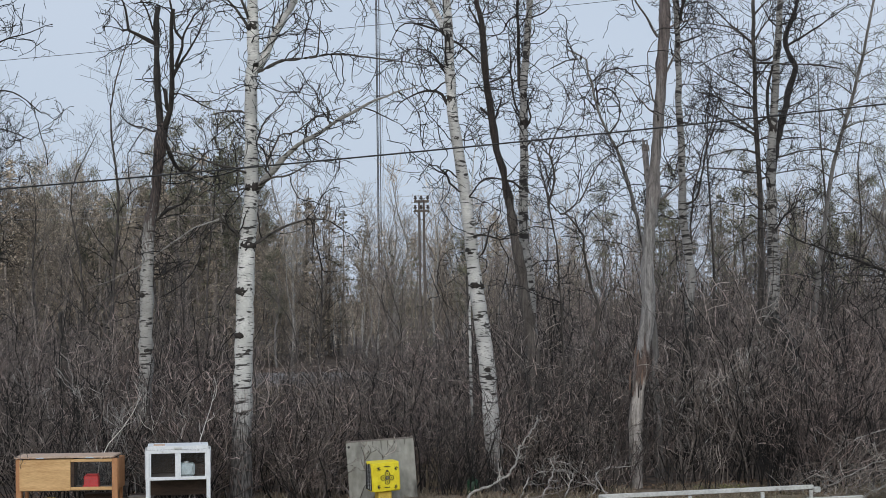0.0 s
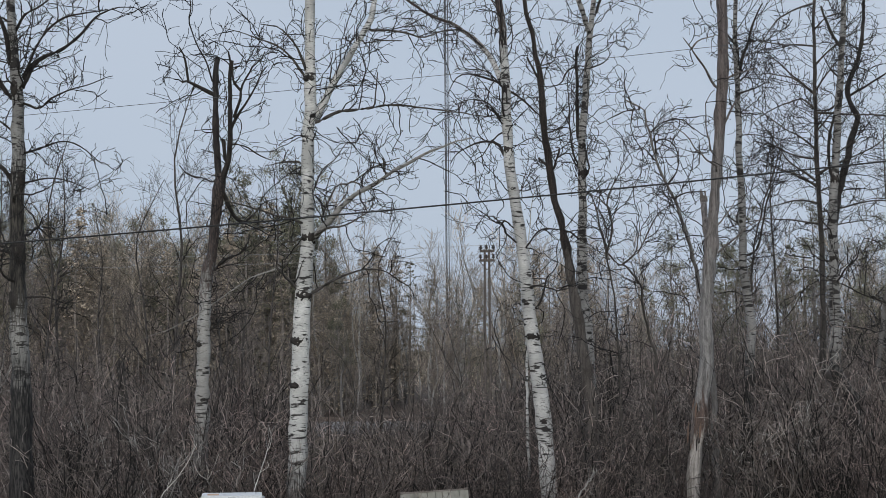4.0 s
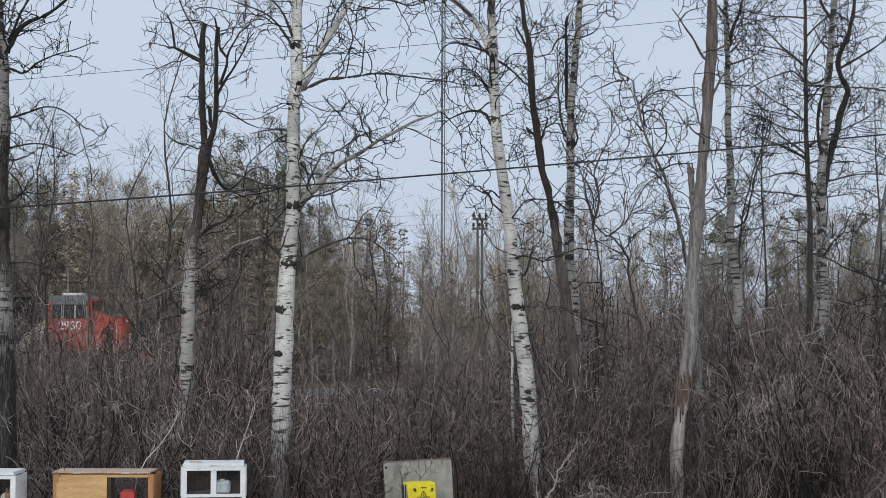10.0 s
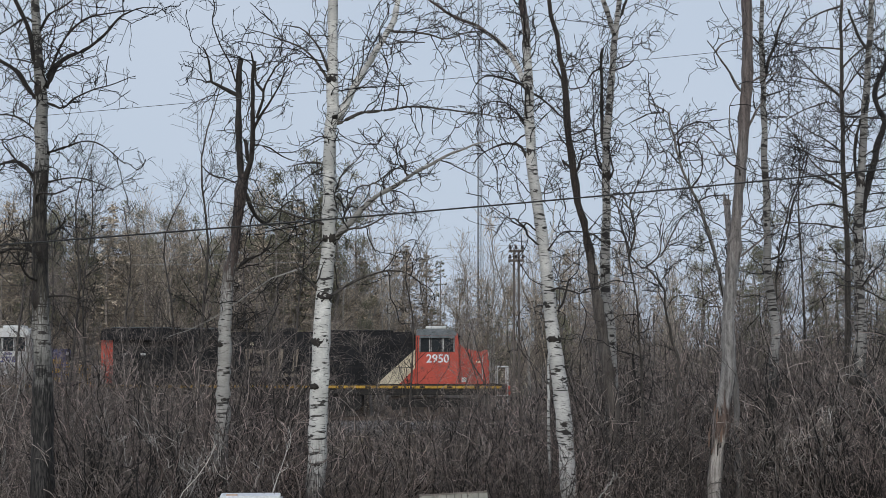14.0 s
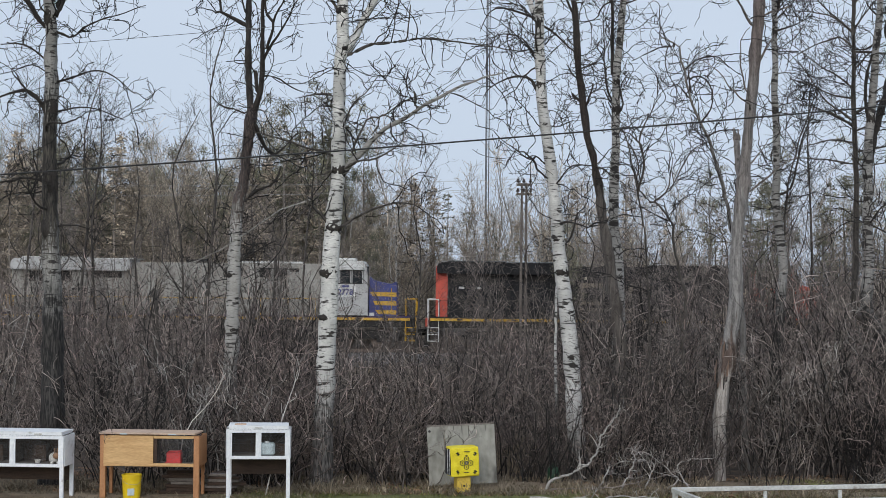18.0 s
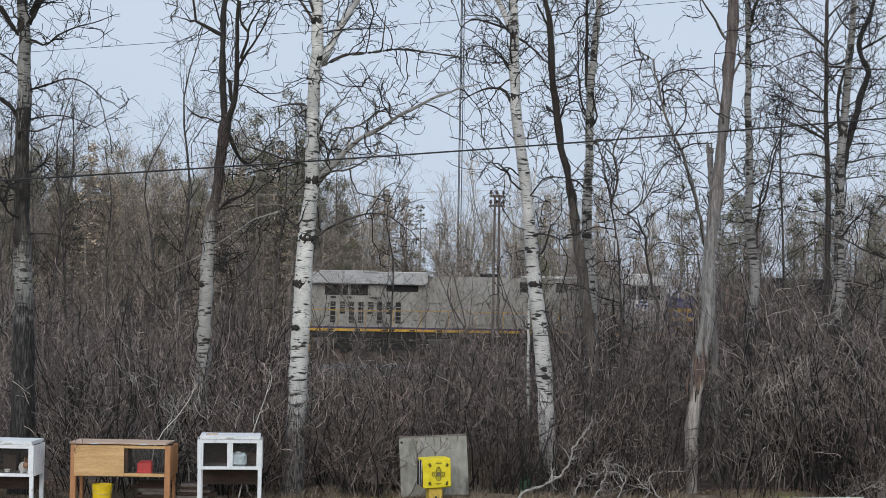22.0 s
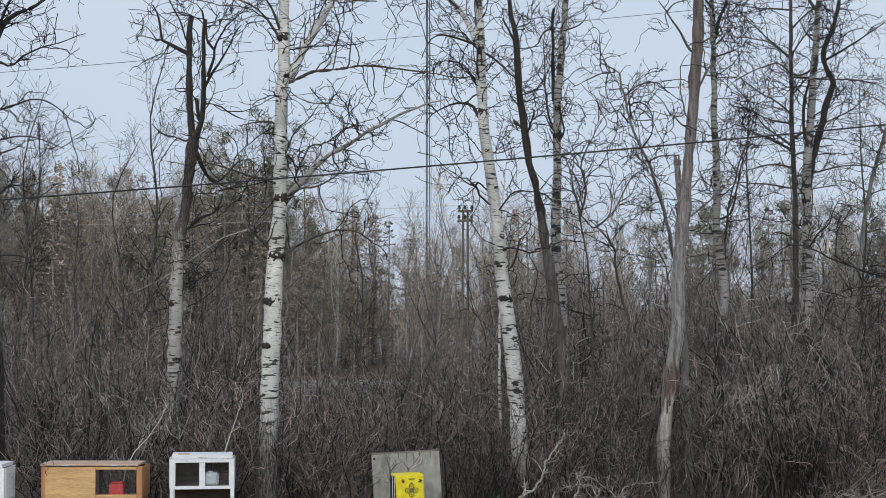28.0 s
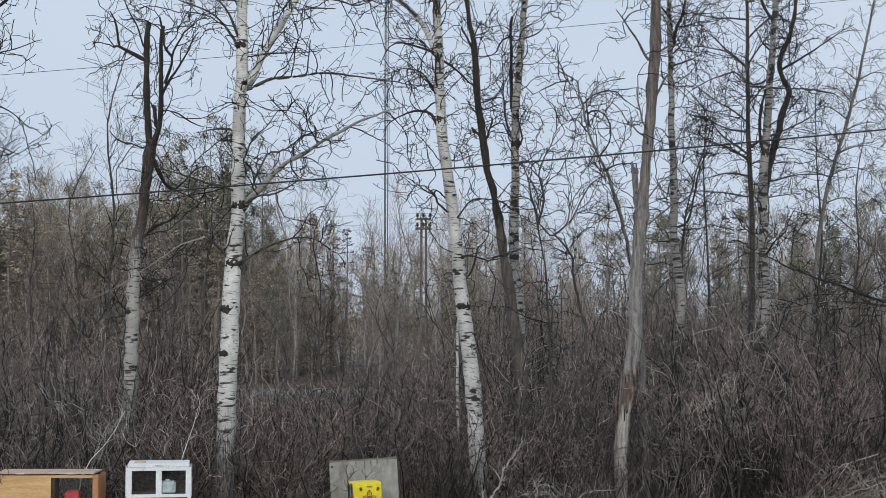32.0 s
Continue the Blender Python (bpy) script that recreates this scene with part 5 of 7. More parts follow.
        if n < 48 and x > 0:
            stems, twigs, mn = meshes[(1, 2, 9, 0 if x < 3.5 else 4)[n % 4]]
        elif mn == TWIG_PALE.name and y < 32 and -1.5 < x < 2.0:
            stems, twigs, mn = meshes[4]
        elif not veil and 0.005 < x / y < 0.055 and y < 37:
            stems, twigs, mn = meshes[(0, 1, 2, 9)[n % 4]]
        s = shrub_height(x, y) / (3.7 if some is tall or veil else 2.6) * rng.uniform(0.75, 1.2) * ((1.12 if x < 0 else 0.95) if veil else 1.0) * (0.8 if n < 48 else 1.0)
        wide = s * rng.uniform(1.0, 1.3) if some is tall else 1.1
        ob = thing("bush", Matrix.LocRotScale((x, y, float(ground_height(np.float64(x), np.float64(y)))), Euler((0, 0, rng.uniform(0, 6.28))), (wide, wide, s)),
                   labels[mn], "bush", "thicket shrubs")
        for name, me in (("stem", stems), ("twig_crown", twigs)):
            piece = new(name, me)
            piece.parent = ob
            piece["kind"] = "stuff"
        n += 1
    # taller shrubs farther back, closing both ends of the thicket
    for m, left, label in ((TWIG_BROWN, True, "tall grey-brown brush behind the hutches"), (TWIG_RED, False, "tall reddish-brown brush behind the dead tree"), (TWIG_SHADE, False, "tall brush behind the dead tree, coloured dark for shade")):
        pieces = []
        for k in range(85 if left else 45):
            y = rng.uniform(36, 72)
            a = rng.uniform(-0.31, -0.165) if left else rng.uniform(0.12, 0.40)
            h = (4.6 + 0.020 * y if left else 4.4 + 0.030 * y) * rng.uniform(0.6, 1.05)
            v, f = shrub_arrays(rng, 9, h, 1.7, 9, 1, 0.24, 1.6, 0.16, 4)
            pieces.append((v + np.array([a * y, y, float(ground_height(np.float64(a * y), np.float64(y)))]), f))
        ob = link_mesh("brush", *joined(pieces), m)
        tagged(ob, label, "brush", kind="stuff")
    # farther brush up to the railway
    pieces = []
    for k in range(460):
        y = rng.uniform(42, 83)
        x = rng.uniform(-0.33 * y, 0.40 * y)
        h = shrub_height(x, y) * rng.uniform(0.6, 1.25) * (0.9 if -0.08 < x / y < 0.05 else 1.35)
        v, f = shrub_arrays(rng, 7, h, 1.4, 5, 1, 0.18, 1.8, 0.18, 4)
        pieces.append((v + np.array([x, y, float(ground_height(np.float64(x), np.float64(y)))]), f))
    ob = link_mesh("brush", *joined(pieces), TWIG_SHADE)
    tagged(ob, "far leafless brush towards the railway", "brush", kind="stuff")
    # the taller, tangled brush that hides the track farther along
    for m, count, label in ((TWIG_BROWN, 230, "tall tangled grey-brown brush before the railway"), (TWIG_RED, 140, "tall reddish tangled brush before the railway")):
        pieces = []
        for k in range(count):
            y = rng.uniform(37, 80)
            a = rng.uniform(0.04, 0.41) if k % 3 else rng.uniform(0.2, 0.41)
            h = (3.9 + 0.022 * y * min(1, (a - 0.02) / 0.12)) * rng.uniform(0.65, 1.12)
            if k < 45:
                # the left end of the thicket stands as tall
                a = rng.uniform(-0.30, -0.175)
                h = (4.3 + 0.012 * y) * rng.uniform(0.7, 1.1)
            v, f = shrub_arrays(rng, 8, h, 1.8, 7, 2, 0.26, 1.7, 0.24, 4)
            pieces.append((v + np.array([a * y, y, float(ground_height(np.float64(a * y), np.float64(y)))]), f))
        ob = link_mesh("brush", *joined(pieces), m)
        tagged(ob, label, "brush", kind="stuff")


build_thicket()


# ---- woods behind the railway ----
def bare_tree(seed, height, label, bark, twig, spread=0.9, l1=34, l2=5, l3=2, up=0.5, slim=1.0, wob=0.12):
    rng = np.random.default_rng(seed)
    tree = thing("tree", Matrix(), label, "tree", "woods behind the railway")
    pts = [(rng.normal(scale=wob * k), rng.normal(scale=wob * k), height * k / 5 - 0.1) for k in range(6)]
    pts[0] = (0, 0, -0.2)
    v, f, p, r = noisy_tube(pts, 0.011 * height * slim, 0.012, 16, 7, rng, 0.04)
    link_mesh("trunk", v, f, bark, tree)
    P1, R1 = sprout(rng, p[None], r[None], l1, (0.22 * height * spread, 0.36 * height * spread), 5, 0.22, 0.98, 0.6, up, 0.16, 0.4, 0.3, 0.010 * slim)
    P2, R2 = sprout(rng, P1, R1, l2, (0.07 * height, 0.15 * height), 3, 0.2, 1.0, 0.65, up * 0.7, 0.2, 0.6, 0.5, 0.009 * slim)
    P3, R3 = sprout(rng, P2, R2, max(l3, 1), (0.04 * height, 0.09 * height), 2, 0.2, 1.0, 0.65, up * 0.5, 0.2, 0.8, 0.7, 0.008 * slim)
    link_mesh("crown", *joined([tubes(P1, R1, 3), tubes(P2, R2, 3)] + ([tubes(P3, R3, 3)] if l3 else [])), twig, tree, "bare fine twigs")
    return tree


def conifer(seed, height, label, needles, width=0.22, thin=1.0, bottom=0.12):
    rng = np.random.default_rng(seed)
    tree = thing("conifer", Matrix(), label, "conifer", "woods behind the railway")
    pts = [(rng.normal(scale=0.04 * k), rng.normal(scale=0.04 * k), height * k / 4) for k in range(5)]
    pts[0] = (0, 0, -0.2)
    v, f, p, r = noisy_tube(pts, 0.012 * height, 0.012, 12, 6, rng)
    link_mesh("trunk", v, f, BARK_WOODS, tree)
    n = int(90 * thin)
    u = rng.uniform(bottom, 0.99, n) ** 0.85
    z = u * height
    a = rng.uniform(0, 6.283, n)
    L = width * height * (1 - u) ** 0.8 * rng.uniform(0.55, 1.1, n) + 0.12
    P = np.empty((n, 4, 3))
    for s in range(4):
        w = s / 3
        P[:, s] = np.stack([np.cos(a) * L * w, np.sin(a) * L * w, z + L * (0.25 * w - 0.35 * w * w)], -1)
    P[:, 1:3] += rng.normal(scale=0.04, size=(n, 2, 3))
    tubes_b = tubes(P[:, (0, 2, 3)], np.full((n, 3), 0.012) * np.array([1.4, 0.8, 0.5]), 3)
    link_mesh("branch", *tubes_b, BARK_WOODS, tree, "thin grey-brown boughs")["kind"] = "stuff"
    # sprays of needles: short flat tufts along every bough
    per = 14
    b = np.repeat(np.arange(n), per)
    w = rng.uniform(0.15, 1.0, n * per)
    i = np.minimum((w * 3).astype(int), 2)
    q = (w * 3 - i)[:, None]
    c = P[b, i] * (1 - q) + P[b, i + 1] * q
    d = rng.normal(size=(n * per, 3)) * np.array([1, 1, 0.5]) + np.stack([np.cos(a[b]), np.sin(a[b]), np.full(n * per, 0.1)], -1) * 0.8
    d /= np.linalg.norm(d, axis=1, keepdims=True)
    e = np.cross(d, rng.normal(size=d.shape))
    e /= np.linalg.norm(e, axis=1, keepdims=True)
    s = rng.uniform(0.07, 0.24, n * per)[:, None] * (0.7 + height / 20)
    t = s * rng.uniform(0.09, 0.18, (n * per, 1))
    v = np.stack([c, c + d * s * 0.5 + e * t, c + d * s, c + d * s * 0.5 - e * t], 1).reshape(-1, 3)
    f = np.arange(len(v)).reshape(-1, 4)
    link_mesh("foliage", v, f, needles, tree, "sparse needle sprays", smooth=False)
    return tree


def pine_tree(seed, height, label):
    """A pine with an open crown: uneven boughs that end in round tufts of needles."""
    rng = np.random.default_rng(seed)
    tree = thing("pine_tree", Matrix(), label, "pine tree", "woods behind the railway")
    pts = [(rng.normal(scale=0.10 * k), rng.normal(scale=0.10 * k), height * k / 5) for k in range(6)]
    pts[0] = (0, 0, -0.2)
    v, f, p, r = noisy_tube(pts, 0.013 * height, 0.015, 16, 6, rng)
    link_mesh("trunk", v, f, BARK_GREY, tree)
    P, R = sprout(rng, p[None], r[None], 34, (0.08 * height, 0.22 * height), 5, 0.35, 0.99, 0.5, 0.25, 0.2, 0.4, 0.35, 0.010)
    P2, R2 = sprout(rng, P, R, 4, (0.03 * height, 0.08 * height), 3, 0.35, 1.0, 0.6, 0.25, 0.2, 0.6, 0.5, 0.007)
    link_mesh("branch", *joined([tubes(P, R, 4), tubes(P2, R2, 3)]), BARK_GREY, tree, "crooked grey boughs")["kind"] = "stuff"
    ends = np.concatenate([P[:, -1], P2[:, -1], P2[:, 1]])
    per = 18
    c = np.repeat(ends, per, axis=0) + rng.normal(scale=0.010 * height, size=(len(ends) * per, 3))
    d = rng.normal(size=c.shape) + np.array([0, 0, 0.35])
    d /= np.linalg.norm(d, axis=1, keepdims=True)
    e = np.cross(d, rng.normal(size=d.shape))
    e /= np.linalg.norm(e, axis=1, keepdims=True)
    s = rng.uniform(0.007, 0.017, (len(c), 1)) * height
    w = s * rng.uniform(0.08, 0.16, (len(c), 1))
    v = np.stack([c, c + d * s * 0.5 + e * w, c + d * s, c + d * s * 0.5 - e * w], 1).reshape(-1, 3)
    link_mesh("foliage", v, np.arange(len(v)).reshape(-1, 4), NEEDLE, tree, "tufts of olive needles", smooth=False)
    return tree


def build_saplings():
    """Thin bare saplings that stand up out of the brush, before the railway."""
    rng = np.random.default_rng(61)
    kinds = []
    for k in range(6):
        t = bare_tree(400 + k, 7.0, "thin leafless sapling standing in brush", BARK_MID, TWIG_BROWN, 0.75, 22, 5, 1, 0.35, 0.45)
        t.name = "sapling"
        t["group"] = "saplings in the brush"
        kinds.append(t)

    def crest(a):
        return 0.05 if a < -0.07 else (0.022 if a < 0.05 else (0.04 if a < 0.16 else 0.055))
    for k in range(135):
        y = 33 + 46 * rng.uniform()
        a = rng.uniform(-0.30, 0.39) if k < 90 else rng.uniform(0.08, 0.39)
        h = 3.6 + crest(a) * y * rng.uniform(0.35, 1.25)
        t = kinds[k % 6] if k < 6 else copy_thing(kinds[k % 6], Matrix())
        s = h / 7.0
        t.matrix_basis = Matrix.LocRotScale((a * y, y, float(ground_height(np.float64(a * y), np.float64(y)))), Euler((rng.normal(scale=0.06), rng.normal(scale=0.06), rng.uniform(0, 6.28))), (s, s, s))


def tall_saplings():
    """Single thin trees that rise high between the yard's trees."""
    rng = np.random.default_rng(88)
    made = []
    for k in range(3):
        t = bare_tree(430 + k, 11.0, "tall thin leafless tree beyond the thicket", BARK_MID, TWIG_DARK, 0.6, 26, 5, 1, 0.3, 0.5, 0.06)
        t["group"] = "tall saplings in the brush"
        made.append(t)
    spots = ((-0.145, 44, 0.16), (-0.212, 47, 0.115), (-0.162, 52, 0.105), (-0.225, 44, 0.125), (-0.255, 50, 0.12), (-0.235, 58, 0.10), (-0.19, 55, 0.09), (-0.085, 50, 0.10), (-0.02, 62, 0.085),
             (0.075, 54, 0.07), (0.215, 44, 0.13), (0.29, 42, 0.13), (0.31, 48, 0.12), (0.335, 44, 0.14), (-0.118, 60, 0.10), (0.25, 56, 0.11))
    for k, (a, y, e) in enumerate(spots):
        t = made[k] if k < 3 else copy_thing(made[k % 3], Matrix())
        s = (3.5 + 0.6 + e * y) / 11.0
        t.matrix_basis = Matrix.LocRotScale((a * y, y, float(ground_height(np.float64(a * y), np.float64(y)))), Euler((rng.normal(scale=0.03), rng.normal(scale=0.03), rng.uniform(0, 6.28))), (s, s, s))


def build_woods():
    rng = np.random.default_rng(77)
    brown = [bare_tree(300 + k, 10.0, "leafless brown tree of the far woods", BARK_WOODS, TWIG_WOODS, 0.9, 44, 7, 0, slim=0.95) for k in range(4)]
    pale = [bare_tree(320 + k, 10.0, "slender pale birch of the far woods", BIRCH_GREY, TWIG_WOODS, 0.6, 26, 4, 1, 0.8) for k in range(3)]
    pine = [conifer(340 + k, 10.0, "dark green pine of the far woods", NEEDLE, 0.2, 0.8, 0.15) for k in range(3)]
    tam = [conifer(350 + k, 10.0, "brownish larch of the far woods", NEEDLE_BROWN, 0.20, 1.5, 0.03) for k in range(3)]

    scots = [pine_tree(370 + k, 10.0, "dark olive pine with tufted open crown") for k in range(3)]

    def put(kind, x, y, h):
        ob = copy_thing(kind[rng.integers(len(kind))], Matrix())
        z = float(ground_height(np.float64(x), np.float64(y)))
        s = h / 10.0
        ob.matrix_basis = Matrix.LocRotScale((x, y, z), Euler((0, 0, rng.uniform(0, 6.28))), (s, s, s))

    def crest(a):
        """The height of the woods' crest as an angle above eye level, along the direction x / y."""
        if a < -0.10:
            return 0.083
        if a < -0.03:
            return 0.083 - 0.045 * (a + 0.10) / 0.07
        if a < 0.14:
            return 0.036
        return 0.045 + 0.025 * min(1, (a - 0.14) / 0.1)

    for k in range(205):
        y = rng.uniform(94, 128)
        a = rng.uniform(-0.31, 0.40) if k < 150 else rng.uniform(-0.31, -0.04)
        h = 3.6 + crest(a) * y * rng.uniform(0.55, 1.0)
        if a < -0.02:
            kind = (brown, tam, tam, brown, brown, scots, tam, brown)[rng.integers(8)]
        elif a < 0.14:
            kind = (pale, pale, brown, pale, brown, pine)[rng.integers(6)]
        else:
            kind = (brown, pine, pale, brown, pine)[rng.integers(5)]
        put(kind, a * y, y, h)
    for k in range(120):
        y, a = rng.uniform(94, 118), rng.uniform(-0.31, -0.035)
        put((tam, brown, tam, scots, tam, brown)[rng.integers(6)], a * y, y, 3.6 + crest(a) * y * rng.uniform(0.5, 0.92))
    for k in range(95):
        y, a = rng.uniform(95, 125), rng.uniform(-0.06, 0.15)
        put((pale, pale, brown, tam)[rng.integers(4)], a * y, y, 3.6 + y * rng.uniform(0.028, 0.066))
    for a, y, h, kind in ((-0.20, 97, 12.5, tam), (-0.165, 99, 12, brown), (-0.095, 104, 12.5, scots), (-0.075, 102, 11.0, scots),
                          (-0.115, 108, 13.4, scots), (-0.094, 106, 14.2, scots), (-0.08, 104, 14.6, scots), (-0.07, 107, 14.8, scots), (-0.06, 103, 13.6, scots), (-0.10, 101, 13.2, brown), (-0.073, 99, 13.0, pine), (-0.098, 97, 12.5, pine), (-0.088, 98, 13.2, pine), (-0.079, 97, 12, pine), (-0.108, 99, 12, scots), (-0.092, 99, 11, pine), (-0.085, 98, 12.6, tam), (-0.05, 105, 12.4, scots), (0.0, 108, 9.5, pine), (0.012, 112, 8.5, pine), (-0.03, 100, 11.5, pale), (-0.045, 101, 12.5, pale),
                          (0.03, 104, 11.5, pale), (0.055, 100, 10, pale), (-0.26, 98, 12.5, tam), (-0.235, 100, 13, scots), (0.30, 110, 12, scots), (0.335, 108, 13, scots)):
        put(kind, a * y, y, h)
    for a, y, h, kind in ((0.20, 104, 11.5, scots), (0.16, 106, 10.5, scots), (0.188, 66, 7.9, scots), (0.184, 70, 8.0, pine), (0.197, 72, 8.2, pine), (0.205, 68, 7.6, scots), (0.075, 72, 6.6, scots), (0.245, 102, 12, scots), (0.29, 60, 8.0, scots), (0.312, 66, 8.6, scots), (0.272, 75, 8.6, scots), (0.23, 70, 7.5, scots)):
        put(kind, a * y, y, h)
    for kind in (brown, pale, pine, tam, scots):
        for k, ob in enumerate(kind):
            ob.matrix_basis = Matrix.LocRotScale((-26 + 4.1 * k + len(ob.name), 131 + 2 * k, -0.2), None, (0.9, 0.9, 0.9))
    # the woods farther off, filling the gaps down to a low even line
    pieces = []
    for k in range(1120):
        if k < 700:
            y = rng.uniform(108, 150)
            a = rng.uniform(-0.33, -0.04)
            h = 3.5 + crest(a) * y * rng.uniform(0.45, 1.0)
        else:
            y = rng.uniform(126, 215)
            a = rng.uniform(-0.05, 0.44)
            h = 3.7 + y * rng.uniform(0.010, 0.036) + (0.022 * y * rng.random() if a > 0.14 else 0)
        v, f = shrub_arrays(rng, 4, h, 3.4, 10 if k < 700 else 7, 0, 0.20, 4.2 if k < 700 else 3.8, 0.24, 4)
        pieces.append((v + np.array([a * y, y, -0.2]), f))
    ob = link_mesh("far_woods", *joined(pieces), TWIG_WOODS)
    tagged(ob, "distant leafless woods on the horizon", "woods", kind="stuff")


build_saplings()
tall_saplings()
build_woods()


# ---- the yard ----
def wire_grid(x0, x1, z0, z1, y, step=0.05, r=0.0005):
    P = [[(x, y, z0), (x, y, z1)] for x in np.arange(x0, x1, step)] + [[(x0, y, z), (x1, y, z)] for z in np.arange(z0, z1, step)]
    return tubes(np.array(P), np.full((len(P), 2), r), 3)


def white_hutch(m, width, height, floor, label, low_back, tray):
    """A raised hutch of white-painted wood with two wire-fronted bays."""
    h = thing("rabbit_hutch", m, label, "hutch", "rabbit hutches by the thicket")
    d, p = 0.62, 0.06
    front_top = height - 0.10
    for x in (0, width - p):
        part("leg", box(x, x + p, 0.0, p, 0.0, front_top, 0.004), WHITE_PAINT, h)
        part("leg", box(x, x + p, d - p, d, 0.0, front_top, 0.004), WHITE_PAINT, h)
    fr = part("front_frame", box(p, width - p, 0.0, 0.04, front_top - 0.055, front_top, 0.003), WHITE_PAINT, h)
    part("rail", box(p, width - p, 0.0, 0.045, floor - 0.05, floor, 0.003), WHITE_PAINT, fr)
    part("mullion", box(width / 2 - 0.02, width / 2 + 0.02, 0.003, 0.035, floor, front_top - 0.055, 0.003), WHITE_PAINT, fr)
    for k in (0, 1):
        a = p if k == 0 else width / 2 + 0.02
        b = width / 2 - 0.02 if k == 0 else width - p
        for u in (a, b - 0.025):
            part("stile", box(u, u + 0.025, 0.008, 0.03, floor, front_top - 0.055, 0.002), WHITE_PAINT, fr)
        v, f = wire_grid(a + 0.025, b - 0.025, floor + 0.005, front_top - 0.06, 0.02, 0.0127)
        link_mesh("wire_mesh", v, f, MESH_WIRE, fr, "fine grey wire mesh")
    part("floor_panel", box(0.01, width - 0.01, 0.05, d - 0.01, floor - 0.03, floor - 0.005, 0.002), OLD_BOARD, h)
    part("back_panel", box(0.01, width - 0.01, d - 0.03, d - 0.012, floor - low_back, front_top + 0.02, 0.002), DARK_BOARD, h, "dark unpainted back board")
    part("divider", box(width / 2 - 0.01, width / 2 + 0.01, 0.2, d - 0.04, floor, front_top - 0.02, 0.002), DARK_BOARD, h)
    for x in (0.062, width - 0.078):
        part("side_panel", box(x, x + 0.016, 0.062, d - 0.062, floor - 0.02, front_top, 0.002), OLD_BOARD, h)
    for x in (-0.012, width + 0.004):
        part("side_board", box(x, x + 0.008, 0.04, d - 0.04, floor - 0.04, front_top, 0.002), WHITE_PAINT, h)
    lid = prism([(0.0, front_top + 0.006), (d + 0.03, front_top + 0.006), (d + 0.03, front_top + 0.055), (0.0, front_top + 0.06)], 0, 1)
    bmesh.ops.transform(lid, matrix=Matrix(((0, 1, 0, 0), (1, 0, 0, 0), (0, 0, 1, 0), (0, 0, 0, 1))), verts=lid.verts)
    bmesh.ops.reverse_faces(lid, faces=lid.faces[:])
    n = 2 if width > 1.3 else 1
    for k in range(n):
        a, b = k * width / n + 0.03, (k + 1) * width / n - (0.03 if k == n - 1 else -0.026)
        c = lid.copy()
        for v in c.verts:
            v.co.x = a + v.co.x * (b - a)
        one = part("lid", c, WHITE_PAINT, h)
        part("handle", box((a + b) / 2 - 0.06, (a + b) / 2 + 0.06, -0.012, 0.0, front_top + 0.018, front_top + 0.036, 0.002), GALV, one, "small metal handle")
    lid.free()
    if tray:
        part("roof_patch", box(0.12, 0.30, 0.12, 0.24, front_top + 0.058, front_top + 0.078, 0.004), LID_WOOD, h, "rusty brown scrap on the lid")
    return h


H_RIGHT = pose(-3.44, 26.1, 0, 0, 0, 5)
H_LEFT = pose(-7.55, 25.85, 0, 0, 0, -3)
H_TAN = pose(-5.465, 26.25, 0, 0, 0, -1.5)
white_hutch(H_RIGHT, 1.0, 1.22, 0.70, "small white wooden rabbit hutch with two wire windows", 0.35, True)
white_hutch(H_LEFT, 1.62, 1.12, 0.58, "long white wooden rabbit hutch with a rabbit inside", 0.31, False)


